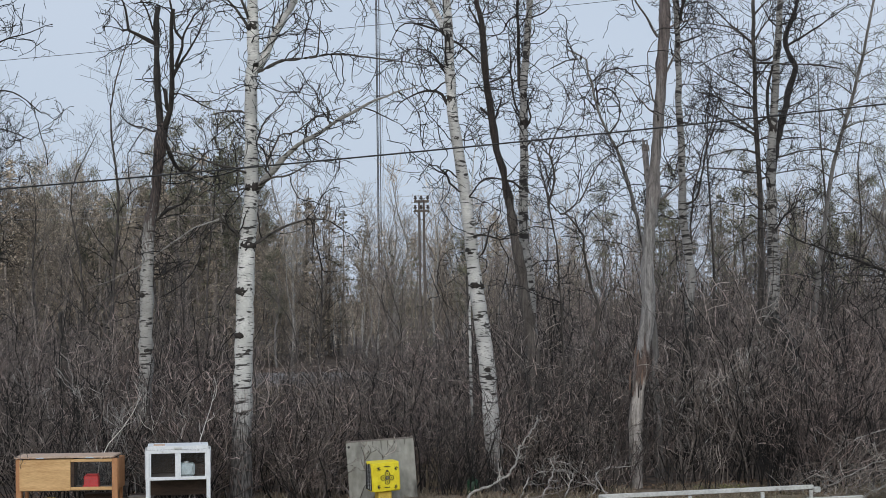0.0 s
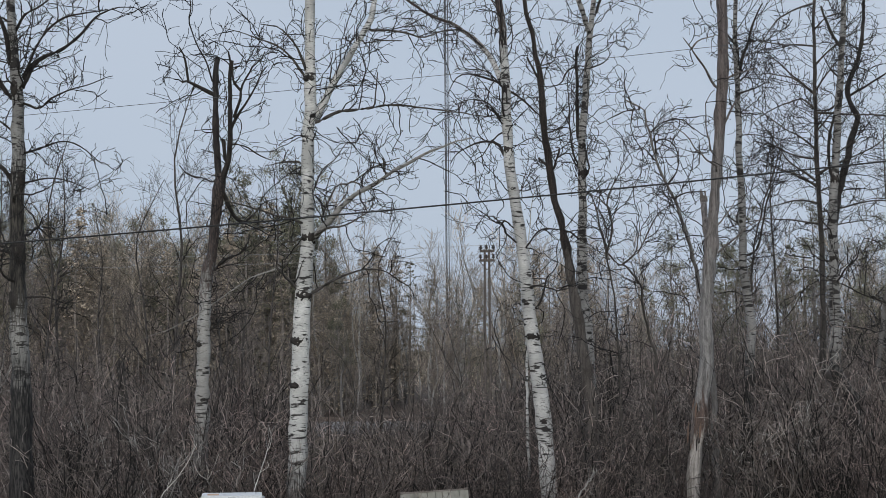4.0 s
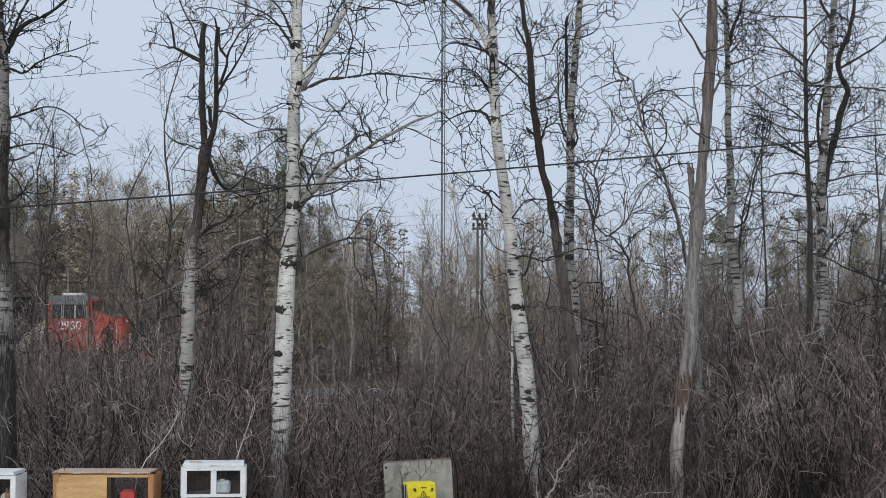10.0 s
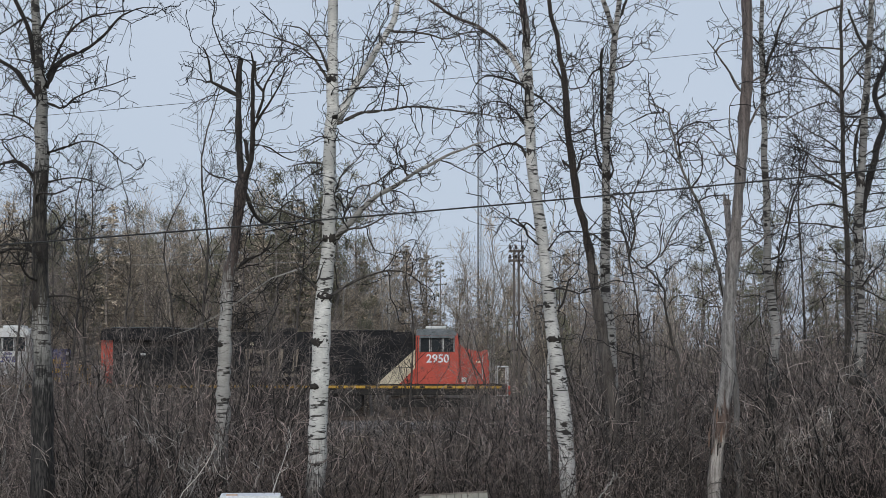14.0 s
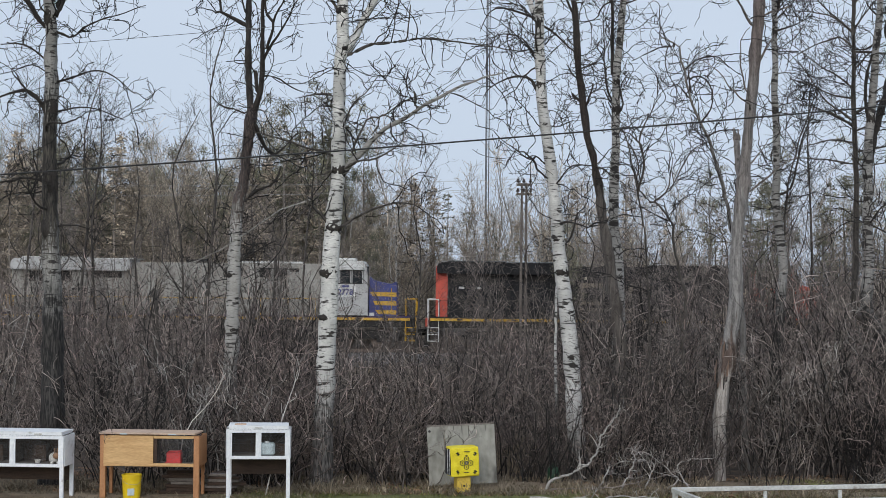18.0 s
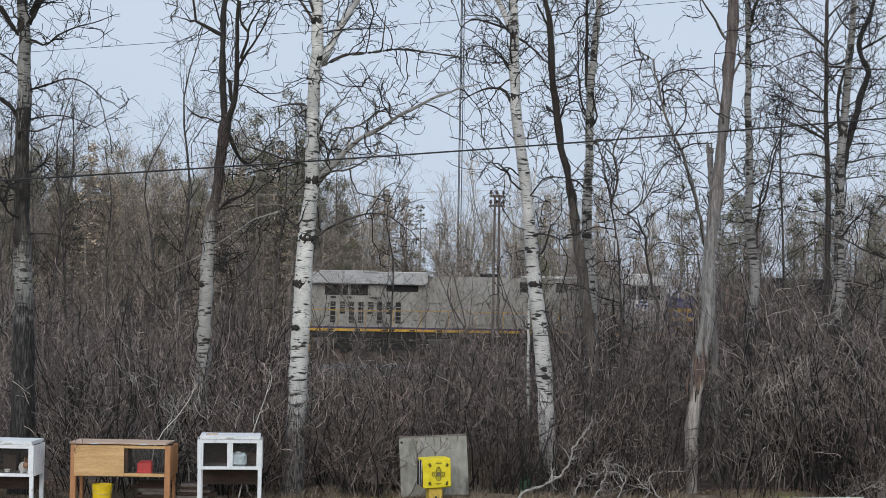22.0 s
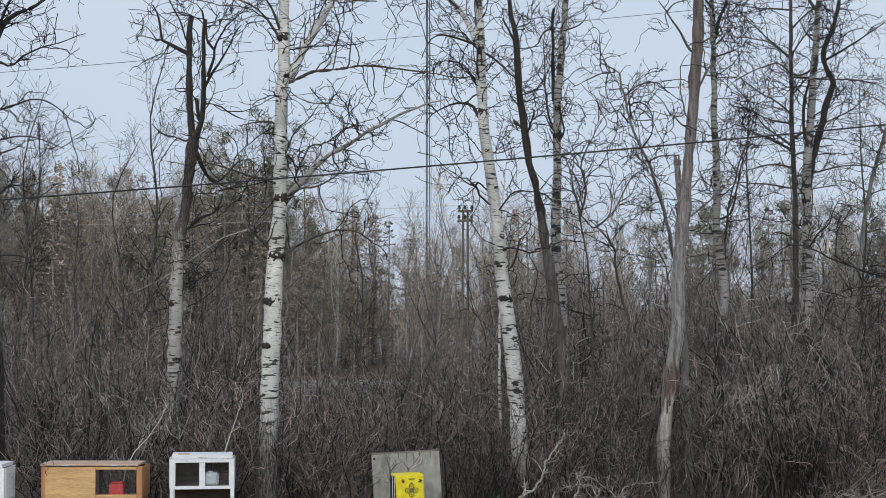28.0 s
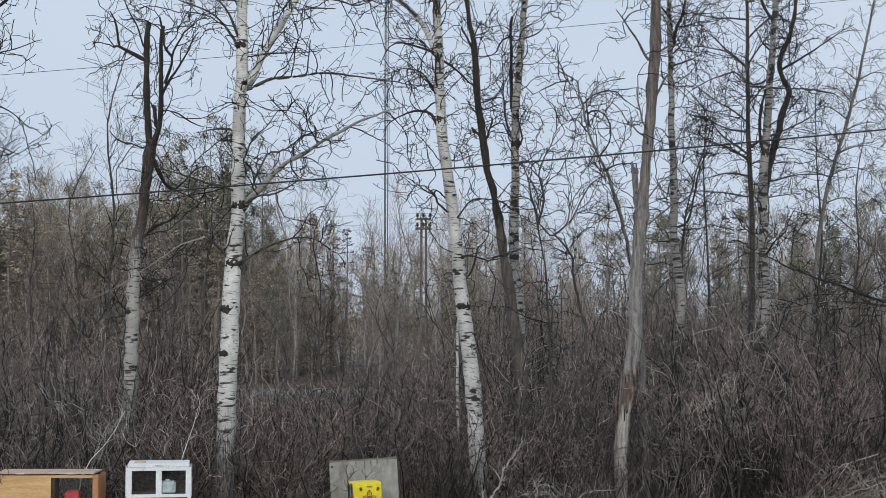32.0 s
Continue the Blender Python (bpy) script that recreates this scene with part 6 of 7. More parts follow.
def tan_hutch():
    h = thing("rabbit_hutch", H_TAN, "tan plywood rabbit hutch on reddish timber legs", "hutch", "rabbit hutches by the thicket")
    w, d, p, fl, top = 1.58, 0.66, 0.09, 0.53, 1.0
    for x in (0, w - p):
        part("leg", box(x, x + p, 0.0, p, 0, top, 0.006), CEDAR, h)
        part("leg", box(x + 0.02, x + p - 0.02, d - 0.07, d, 0, top - 0.01, 0.006), CEDAR, h)
    part("front_panel", box(p - 0.03, 0.85, -0.012, 0.008, fl - 0.02, top - 0.005, 0.002), PINE_PLY, h, "honey-coloured plywood front")
    part("rail", box(0.85, w - p, 0.0, 0.04, fl - 0.02, fl + 0.03, 0.003), PINE_PLY, h)
    part("rail", box(0.85, w - p, 0.0, 0.04, top - 0.05, top - 0.005, 0.003), PINE_PLY, h)
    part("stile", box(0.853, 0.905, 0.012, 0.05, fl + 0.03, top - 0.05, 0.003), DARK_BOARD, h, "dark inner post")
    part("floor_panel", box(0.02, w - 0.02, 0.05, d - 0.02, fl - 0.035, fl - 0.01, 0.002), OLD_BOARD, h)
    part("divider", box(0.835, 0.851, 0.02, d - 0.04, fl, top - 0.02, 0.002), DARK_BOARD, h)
    part("back_panel", box(0.09, 0.835, d - 0.03, d - 0.01, fl - 0.05, top, 0.002), PINE_PLY, h)
    part("side_panel", box(w - 0.008, w + 0.006, 0.05, d + 0.02, fl - 0.02, top - 0.012, 0.002), CEDAR, h)
    part("side_panel", box(-0.006, 0.008, 0.05, d + 0.02, fl - 0.02, top - 0.012, 0.002), CEDAR, h)
    v, f = wire_grid(0.905, w - p, fl + 0.03, top - 0.05, 0.02, 0.0127)
    link_mesh("wire_mesh", v, f, MESH_WIRE, h, "fine grey wire mesh")
    v, f = wire_grid(0.905, w - p, fl + 0.03, top - 0.05, d - 0.02, 0.0127)
    link_mesh("wire_mesh", v, f, MESH_WIRE, h, "fine grey wire mesh")
    for a, b in ((-0.012, 0.775), (0.787, w - 0.06)):
        lid = part("lid", prism([(a, top + 0.004), (b, top + 0.004), (b, top + 0.03), (a, top + 0.03)], -0.03, d + 0.04), LID_WOOD, h, "faded brown plywood lid")
        lid.data.transform(Matrix.Translation((0, 0, top)) @ Matrix.Rotation(radians(-1.0), 4, "X") @ Matrix.Translation((0, 0, -top + 0.012)))
        part("handle", box((a + b) / 2 - 0.06, (a + b) / 2 + 0.06, -0.046, -0.034, top + 0.012, top + 0.03, 0.003), JUG_PLASTIC, lid, "pale handle")
    part("cross_brace", box(w - 0.10, w - 0.02, d - 0.05, d - 0.03, 0.42, 0.50, 0.003), CEDAR, h)


tan_hutch()


def lathe(profile, sides=20):
    """A turned shape from (radius, height) pairs."""
    bm = bmesh.new()
    rings = [[bm.verts.new((r * math.cos(a), r * math.sin(a), z)) for a in (2 * math.pi * k / sides for k in range(sides))] for r, z in profile]
    for lo, hi in zip(rings, rings[1:]):
        for k in range(sides):
            bm.faces.new((lo[k], lo[(k + 1) % sides], hi[(k + 1) % sides], hi[k]))
    bm.faces.new(rings[0][::-1])
    bm.faces.new(rings[-1])
    return bm


def bucket():
    b = thing("bucket", pose(-4.96, 26.28, 0, 0, 0, 20), "yellow plastic pail standing under the tan hutch", "bucket")
    part("body", lathe([(0.13, 0.0), (0.135, 0.01), (0.152, 0.30), (0.158, 0.30), (0.158, 0.32), (0.152, 0.32), (0.155, 0.36), (0.162, 0.36), (0.162, 0.38),
                        (0.146, 0.38), (0.125, 0.02)], 28), YELLOW_PLASTIC, b, smooth=False)
    part("label", box(-0.09, 0.02, -0.149, -0.142, 0.06, 0.17, 0.002), JUG_PLASTIC, b, "torn pale paper label")
    P = np.array([[(0.165 * math.cos(a), -0.165 * abs(math.sin(a)) * 0.5 - 0.08 * math.sin(a), 0.33 - 0.10 * math.sin(a)) for a in np.linspace(0, math.pi, 12)]])
    link_mesh("handle", *tubes(P, np.full((1, 12), 0.003), 5), GALV, b, "wire handle")


bucket()


def inside_things():
    f = thing("feeder", H_TAN @ pose(1.13, 0.30, 0.52), "red plastic feeder inside the tan hutch", "feeder")
    part("body", box(-0.115, 0.115, -0.09, 0.09, 0.006, 0.19, 0.012), RED_PLASTIC, f)
    part("lid", box(-0.085, 0.105, -0.08, 0.08, 0.192, 0.215, 0.008), RED_PLASTIC, f)
    part("lip", box(-0.125, 0.125, -0.13, -0.092, 0.006, 0.05, 0.008), RED_PLASTIC, f)
    j = thing("water_jug", H_RIGHT @ pose(0.63, 0.16, 0.70), "milky plastic water jug inside the white hutch", "jug")
    part("body", box(-0.13, 0.13, -0.11, 0.11, 0.004, 0.20, 0.03), JUG_PLASTIC, j)
    part("cap", lathe([(0.036, 0.20), (0.036, 0.22)], 12), WHITE_PAINT, j)
    part("handle", rod((0.07, -0.12, 0.06), (0.09, -0.12, 0.16), 0.012), JUG_PLASTIC, j)
    n = thing("nest_box", H_RIGHT @ pose(0.80, 0.40, 0.695), "dark nest box inside the white hutch", "box")
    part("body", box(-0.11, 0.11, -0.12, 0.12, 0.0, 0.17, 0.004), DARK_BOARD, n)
    r = thing("rabbit", H_LEFT @ pose(1.43, 0.16, 0.578, 0, 0, 20), "white and brown rabbit sitting in the hutch", "rabbit")

    def ball(sx, sy, sz, at):
        bm = bmesh.new()
        bmesh.ops.create_icosphere(bm, subdivisions=3, radius=1.0)
        for v in bm.verts:
            v.co = Vector((v.co.x * sx + at[0], v.co.y * sy + at[1], v.co.z * sz + at[2]))
        return bm
    part("body", ball(0.085, 0.12, 0.085, (0, 0.02, 0.082)), FUR_WHITE, r, "white rump", True)
    part("head", ball(0.052, 0.062, 0.052, (0.02, -0.12, 0.13)), FUR_BROWN, r, "brown head", True)
    for x in (0.0, 0.04):
        part("ear", ball(0.013, 0.03, 0.05, (x, -0.09, 0.20)), FUR_BROWN, r, "brown ear", True)
    for x in (-0.04, 0.05):
        part("paw", ball(0.025, 0.045, 0.02, (x, -0.10, 0.02)), FUR_WHITE, r, "", True)
    for x, s in ((0.18, 0.05), (0.34, 0.04), (1.06, 0.035)):
        b = thing("food_bowl", H_LEFT @ pose(x + 0.1, 0.18, 0.578), "white food bowl in the long hutch", "bowl", "bowls in the hutch")
        part("body", lathe([(s, 0.0), (s * 1.4, 0.05), (s * 1.3, 0.05), (s * 0.8, 0.012)], 14), FUR_WHITE, b)
    for x in (0.45, 1.14):
        n = thing("nest_box", H_LEFT @ pose(x, 0.46, 0.578), "dark nest box in the long hutch", "box", "nest boxes")
        part("body", box(-0.10, 0.10, -0.10, 0.10, 0.0, 0.26, 0.004), DARK_BOARD, n)


inside_things()


def board_pile(m, rows, label, seed):
    rng = np.random.default_rng(seed)
    p = thing("board_pile", m, label, "board pile")
    z = 0.0
    for k in range(rows):
        n = rng.integers(1, 3)
        h = rng.uniform(0.03, 0.055)
        for j in range(n):
            L = rng.uniform(0.38, 0.62)
            x = rng.uniform(-0.08, 0.08)
            bm = box(x - L / 2, x + L / 2, -0.12 + 0.22 * j, -0.12 + 0.22 * j + 0.2, z, z + h, 0.005)
            bmesh.ops.rotate(bm, verts=bm.verts, matrix=Matrix.Rotation(rng.uniform(-0.12, 0.12), 3, "Z"))
            part("board", bm, OLD_BOARD if rng.random() < 0.35 else DARK_BOARD, p)
        z += h + 0.004


board_pile(pose(-4.25, 26.95, 0), 8, "stack of dark old boards behind the tan hutch", 4)
board_pile(pose(-3.62, 27.0, 0), 7, "stack of weathered boards between the hutches", 9)


def leaning_panel():
    p = thing("panel", pose(0.32, 28.05, 0.03, -6, -3.3, 1.5), "grey weathered cement board leaning at the thicket", "panel")
    b = box(-0.575, 0.575, -0.02, 0.02, 0.02, 1.04, 0.006)
    part("board", b, CEMENT, p)
    part("edge_strip", box(-0.56, 0.575, -0.03, -0.022, 1.015, 1.042, 0.003), OLD_BOARD, p, "dark weathered top edge")
    for x, z in ((-0.55, 1.03), (0.545, 1.035)):
        part("corner_bracket", box(x - 0.025, x + 0.025, -0.036, 0.026, z - 0.02, z + 0.02, 0.006), OLD_BOARD, p)
    for x, w, h in ((0.02, 0.010, 0.18), (0.13, 0.008, 0.24), (-0.12, 0.012, 0.08), (0.42, 0.007, 0.12)):
        part("stain", prism([(x - w, 1.01), (x + w, 1.01), (x + w * 0.7, 1.01 - h * 0.6), (x + w * 0.2, 1.01 - h), (x - w * 0.5, 1.01 - h * 0.7)], -0.0215, -0.0205), STAIN, p)
    part("hole", rod((-0.53, -0.0225, 0.94), (-0.53, -0.0212, 0.94), 0.022, None, 12), BLACK_RUBBER, p)
    for x in (-0.3, 0.35):
        part("prop", rod((x, 0.03, 0.9), (x, 0.34, 0.0), 0.02, None, 8), OLD_BOARD, p)


leaning_panel()


def archery_target():
    t = thing("archery_target", pose(0.30, 27.42, 0.0, 0, 0, 13), "yellow foam archery block on a yellow stand", "target")
    part("stand", box(-0.115, 0.115, -0.10, 0.16, 0.0, 0.275, 0.02), YELLOW_WOOD, t)
    part("bolt", rod((0, -0.108, 0.12), (0, -0.102, 0.12), 0.018, None, 10), BLACK_RUBBER, t)
    bm = box(-0.235, 0.245, -0.18, 0.18, 0.28, 0.76, 0.02)
    bmesh.ops.subdivide_edges(bm, edges=bm.edges[:], cuts=2, use_grid_fill=True)
    rng = np.random.default_rng(2)
    for v in bm.verts:
        v.co += Vector(rng.normal(scale=0.004, size=3))
    block = part("block", bm, YELLOW_FOAM, t)
    block.data.transform(Matrix.Translation((0, 0, 0.275)) @ Matrix.Rotation(radians(-3), 4, "Y") @ Matrix.Translation((0, 0, -0.275)))
    part("side_layers", box(-0.262, -0.238, -0.165, 0.17, 0.30, 0.73, 0.008), BLACK_RUBBER, t, "black layered foam side")
    for k in range(2):
        part("layer_line", box(-0.268, -0.263, -0.15 + k * 0.14, -0.143 + k * 0.14, 0.31, 0.72, 0.001), WHITE_PAINT, t, "thin pale strap")

    def ring(x, z, r, w):
        bm = bmesh.new()
        n = 20
        a = [[bm.verts.new((x + q * math.cos(2 * math.pi * k / n), y, z + q * math.sin(2 * math.pi * k / n))) for k in range(n)] for q, y in ((r - w, -0.196), (r, -0.196), (r, -0.186), (r - w, -0.186))]
        for i in range(4):
            for k in range(n):
                bm.faces.new((a[i][k], a[i][(k + 1) % n], a[(i + 1) % 4][(k + 1) % n], a[(i + 1) % 4][k]))
        return bm
    cx, cz = 0.015, 0.505
    for dx, dz in ((0, 0.066), (0, -0.066), (-0.070, 0), (0.070, 0)):
        part("ring", ring(cx + dx, cz + dz, 0.043, 0.009), BLACK_RUBBER, t)
        part("bullseye", rod((cx + dx, -0.197, cz + dz), (cx + dx, -0.187, cz + dz), 0.011, None, 12), BLACK_RUBBER, t)
    part("centre_mark", ring(cx, cz, 0.030, 0.020), STAIN, t, "dim printed centre ring")
    for sx, sz in ((-1, 1), (1, 1), (-1, -1), (1, -1)):
        bm = None
        x, z = cx + sx * 0.145, cz + sz * 0.15
        for ang in (20, 70, 120, 200):
            a = radians(ang) * sx
            bm = rod((x - 0.035 * math.cos(a), -0.191, z - 0.035 * math.sin(a)), (x + 0.035 * math.cos(a), -0.191, z + 0.035 * math.sin(a)), 0.0055, None, 6, bm)
        part("corner_mark", bm, BLACK_RUBBER, t)
    for z, w in ((cz + 0.185, 0.05), (cz - 0.155, 0.045), (cz + 0.12, 0.02)):
        part("print_bar", box(cx - w, cx + w, -0.192, -0.187, z - 0.006, z + 0.006, 0), BLACK_RUBBER, t)


archery_target()


def green_can():
    g = thing("jerry_can", pose(1.88, 28.7, 0, 0, 0, 10), "dark green plastic can half hidden in brush", "can")
    part("body", box(-0.10, 0.10, -0.07, 0.07, 0.0, 0.30, 0.04), GREEN_PLASTIC, g, "", True)
    part("cap", lathe([(0.04, 0.30), (0.04, 0.34), (0.03, 0.35)], 12), GREEN_PLASTIC, g)
    part("handle", rod((-0.06, 0, 0.31), (0.02, 0, 0.36), 0.012), GREEN_PLASTIC, g)


green_can()


def fallen_branch(name, label, seed, points, r0, r1, mat, twigs, length=(0.15, 0.6)):
    rng = np.random.default_rng(seed)
    base = points[0]
    b = thing(name, Matrix.Translation(base), label, "branch")
    pts = [tuple(Vector(p) - Vector(base)) for p in points]
    v, f, p, r = noisy_tube(pts, r0, r1, 8 * len(pts), 8, rng, 0.08, crook=0.018)
    link_mesh("stem", v, f, mat, b)
    P1, R1 = sprout(rng, p[None], r[None], twigs, length, 6, 0.2, 1, 0.7, 0.25, 0.2, 0.55, 0.35, 0.003)
    P2, R2 = sprout(rng, P1, R1, 3, (0.08, 0.3), 4, 0.2, 1, 0.7, 0.2, 0.2, 0.7, 0.5, 0.0025)
    link_mesh("twig_spray", *joined([tubes(P1, R1, 4), tubes(P2, R2, 3)]), mat, b)["kind"] = "stuff"


fallen_branch("fallen_branch", "crooked pale grey fallen branch rising from brush", 6,
              [(1.70, 27.75, 0.02), (1.78, 27.77, 0.16), (2.05, 27.85, 0.24), (2.30, 28.0, 0.36), (2.52, 28.1, 0.50), (2.62, 28.2, 0.72), (2.68, 28.25, 0.90), (2.86, 28.3, 1.12), (3.0, 28.4, 1.35)],
              0.026, 0.009, TWIG_PALE, 16)
fallen_branch("fallen_branch", "pale fallen limb lying on the lawn", 7,
              [(1.37, 26.63, 0.03), (1.9, 26.6, 0.03), (2.4, 26.5, 0.03), (2.8, 26.8, 0.04), (3.3, 26.6, 0.05), (3.8, 26.4, 0.03)], 0.019, 0.009, TWIG_PALE, 12)
fallen_branch("fallen_branch", "grey fallen branch with many twigs", 8,
              [(1.75, 27.7, 0.03), (2.3, 27.6, 0.06), (2.9, 27.5, 0.12), (3.5, 27.6, 0.25), (4.1, 27.8, 0.45)], 0.013, 0.006, TWIG_BROWN, 20)
rng_b = np.random.default_rng(40)
for k in range(5):
    x = 2.6 + 0.38 * k
    fallen_branch("fallen_branch", "loose grey brush at the thicket's foot", 50 + k,
                  [(x, 27.9, 0.02), (x + rng_b.uniform(-0.3, 0.5), 28.2, rng_b.uniform(0.2, 0.5)), (x + rng_b.uniform(-0.4, 0.9), 28.5, rng_b.uniform(0.4, 1.0))], 0.014, 0.005, TWIG_PALE, 12)
for k in range(18):
    x, y = rng_b.uniform(7.8, 9.9), rng_b.uniform(25.8, 28.0)
    fallen_branch("fallen_branch", "pale cut branch in the brush pile", 70 + k,
                  [(x + 1.0, y, rng_b.uniform(0.4, 1.3)), (x + 0.3, y + 0.1, rng_b.uniform(0.4, 0.9)), (x - 0.4, y + 0.1, rng_b.uniform(0.2, 0.6)), (x - 1.0, y, rng_b.uniform(0.0, 0.2))],
                  0.011, 0.004, TWIG_PALE if k % 3 == 0 else TWIG_BROWN, 20, (0.2, 0.7))


def trailer():
    """A utility trailer with open pipe rails: its own x runs along its length."""
    ang = math.degrees(math.atan2(0.65, 3.0))
    t = thing("utility_trailer", pose(3.21, 20.13, 0, 0, 0, ang), "white open-railed utility trailer parked on grass", "trailer")
    L, W, top, bed = 3.08, 1.29, 0.86, 0.30
    s = 0.022
    for y in (0.0, W):
        part("top_rail", box(0, L, y - s, y + s, top - (0.056 if y else 0.042), top, 0.005), GALV, t)
        part("side_rail", box(0, L, y - s, y + s, 0.60, 0.635, 0.004), GALV, t) if y else None
        part("bed_rail", box(0, L, y - s, y + s, bed - 0.06, bed, 0.005), GALV, t)
        for x in (0.03, 1.28, 2.33, L - 0.03):
            part("post", box(x - s, x + s, y - s + 0.003, y + s - 0.003, bed, top - 0.069, 0.004), GALV, t)
    part("end_rail", box(-s, s, s, W - s, top - 0.062, top - 0.002, 0.004), GALV, t)
    for y in (0.25, 0.56, 0.87, 1.14):
        part("end_post", box(-s + 0.003, s - 0.003, y - s, y + s, bed - 0.06, top - 0.064, 0.004), GALV, t)
    part("end_rail", box(-s, s, s, W - s, bed - 0.06, bed - 0.002, 0.004), GALV, t)
    part("end_rail", box(L - s, L + s, s, W - s, bed - 0.06, bed - 0.002, 0.004), GALV, t)
    part("gate_hook", box(L, L + 0.09, W - 0.05, W + 0.02, top - 0.10, top - 0.03, 0.006), GALV, t)
    for k in range(8):
        y = 0.03 + k * (W - 0.06) / 8
        part("deck_board", box(0.03, L - 0.03, y + 0.004, y + (W - 0.06) / 8 - 0.004, bed - 0.10, bed - 0.062, 0.004), OLD_BOARD, t)
    for y0, y1, yw in ((-0.25, -0.024, -0.14), (W + 0.024, W + 0.25, W + 0.14)):
        out = [(x + 0.11, z + (0.025 if y0 < 0 else -0.06)) for x, z in ((1.16, 0.40), (1.33, 0.63), (1.42, 0.69), (1.92, 0.69), (2.02, 0.63), (2.20, 0.40), (2.15, 0.40), (1.98, 0.60), (1.89, 0.655), (1.45, 0.655), (1.37, 0.60), (1.21, 0.40))]
        part("fender", prism(out, y0, y1), WHITE_PAINT, t, "white angular fender")
        if y0 < 0:
            part("wheel_well", prism([(1.33, 0.395), (1.49, 0.605), (1.57, 0.67), (1.99, 0.67), (2.08, 0.605), (2.25, 0.395)], -0.046, -0.028), BLACK_RUBBER, t, "black inside of the fender")
        wheel = part("wheel", lathe([(0.10, -0.09), (0.24, -0.10), (0.29, -0.07), (0.30, 0.0), (0.29, 0.07), (0.24, 0.10), (0.10, 0.09)], 28), BLACK_RUBBER, t, "black tyre", True)
        wheel.matrix_basis = pose(1.78, yw, 0.30, 90, 0, 0)
        part("rim", lathe([(0.05, -0.095), (0.16, -0.098), (0.17, 0.0), (0.16, 0.098), (0.05, 0.095)], 20), WHITE_PAINT, wheel)
    part("axle", rod((1.78, -0.05, 0.30), (1.78, W + 0.05, 0.30), 0.03), UNDER, t)
    part("tongue", box(L, L + 1.1, W / 2 - 0.04, W / 2 + 0.04, bed - 0.14, bed - 0.07, 0.006), GALV, t)
    part("jack", rod((L + 0.9, W / 2 - 0.07, 0.0), (L + 0.9, W / 2 - 0.07, 0.6), 0.025), BLACK_RUBBER, t)
    part("tail_lamp", box(L - 0.05, L + 0.0, -0.05, -0.024, 0.44, 0.60, 0.006), BLACK_RUBBER, t, "dark lamp and plate holder")
    # the load: a white moulded body with dark windows
    b = thing("ride_on_car", pose(3.21, 20.13, 0, 0, 0, ang) @ pose(0.86, 0.30, bed - 0.10), "white toy car with dark windows on the trailer", "toy car")
    part("body", prism([(0.0, 0.10), (0.0, 0.35), (0.04, 0.385), (1.12, 0.385), (1.68, 0.355), (2.02, 0.29), (2.15, 0.21), (2.16, 0.07), (0.05, 0.05)], 0.0, 0.66, 0.014), WHITE_PAINT, b)
    part("cab", prism([(0.05, 0.387), (0.16, 0.525), (0.25, 0.54), (0.86, 0.53), (0.96, 0.47), (1.08, 0.387)], 0.05, 0.30, 0.012), WHITE_PAINT, b)
    part("window", prism([(0.15, 0.398), (0.245, 0.518), (0.54, 0.516), (0.54, 0.398)], 0.042, 0.05), GLASS_DARK, b, "dark side window")
    part("window", prism([(0.575, 0.398), (0.575, 0.515), (0.83, 0.508), (0.94, 0.398)], 0.042, 0.05), GLASS_DARK, b, "dark side window")
    part("trim_strip", prism([(0.03, 0.30), (0.03, 0.315), (1.9, 0.285), (1.9, 0.27)], -0.006, 0.0), OLD_BOARD, b, "dull grey side trim")
    part("vent", prism([(1.62, 0.325), (1.62, 0.335), (1.98, 0.27), (1.98, 0.255)], -0.008, 0.0), GLASS_DARK, b, "dark slot in the bonnet")
    for x in (0.4, 1.5):
        for y in (0.03, 0.59):
            w = part("wheel", lathe([(0.03, -0.05), (0.07, -0.05), (0.08, 0.0), (0.07, 0.05), (0.03, 0.05)], 18), BLACK_RUBBER, b)
            w.matrix_basis = pose(x, y, 0.08, 90, 0, 0)


trailer()


# ---- cables, pole and mast ----
def cable(name, label, a, b, sag, r, mat, n=40):
    u = np.linspace(0, 1, n)[:, None]
    p = np.array(a) * (1 - u) + np.array(b) * u
    p[:, 2] -= 4 * sag * (u * (1 - u))[:, 0]
    ob = link_mesh(name, *tubes(p[None], np.full((1, n), r), 6), mat)
    tagged(ob, label, "cable")


cable("power_cable", "black service cable crossing before the trees", (-16.0, 22, 4.20), (18.0, 22, 7.25), 0.30, 0.011, WIRE_BLACK)
cable("telephone_wire", "thin grey wire high between the trees", (-16.0, 24, 6.06), (18.0, 24, 9.46), 0.25, 0.004, MAST_GREY)


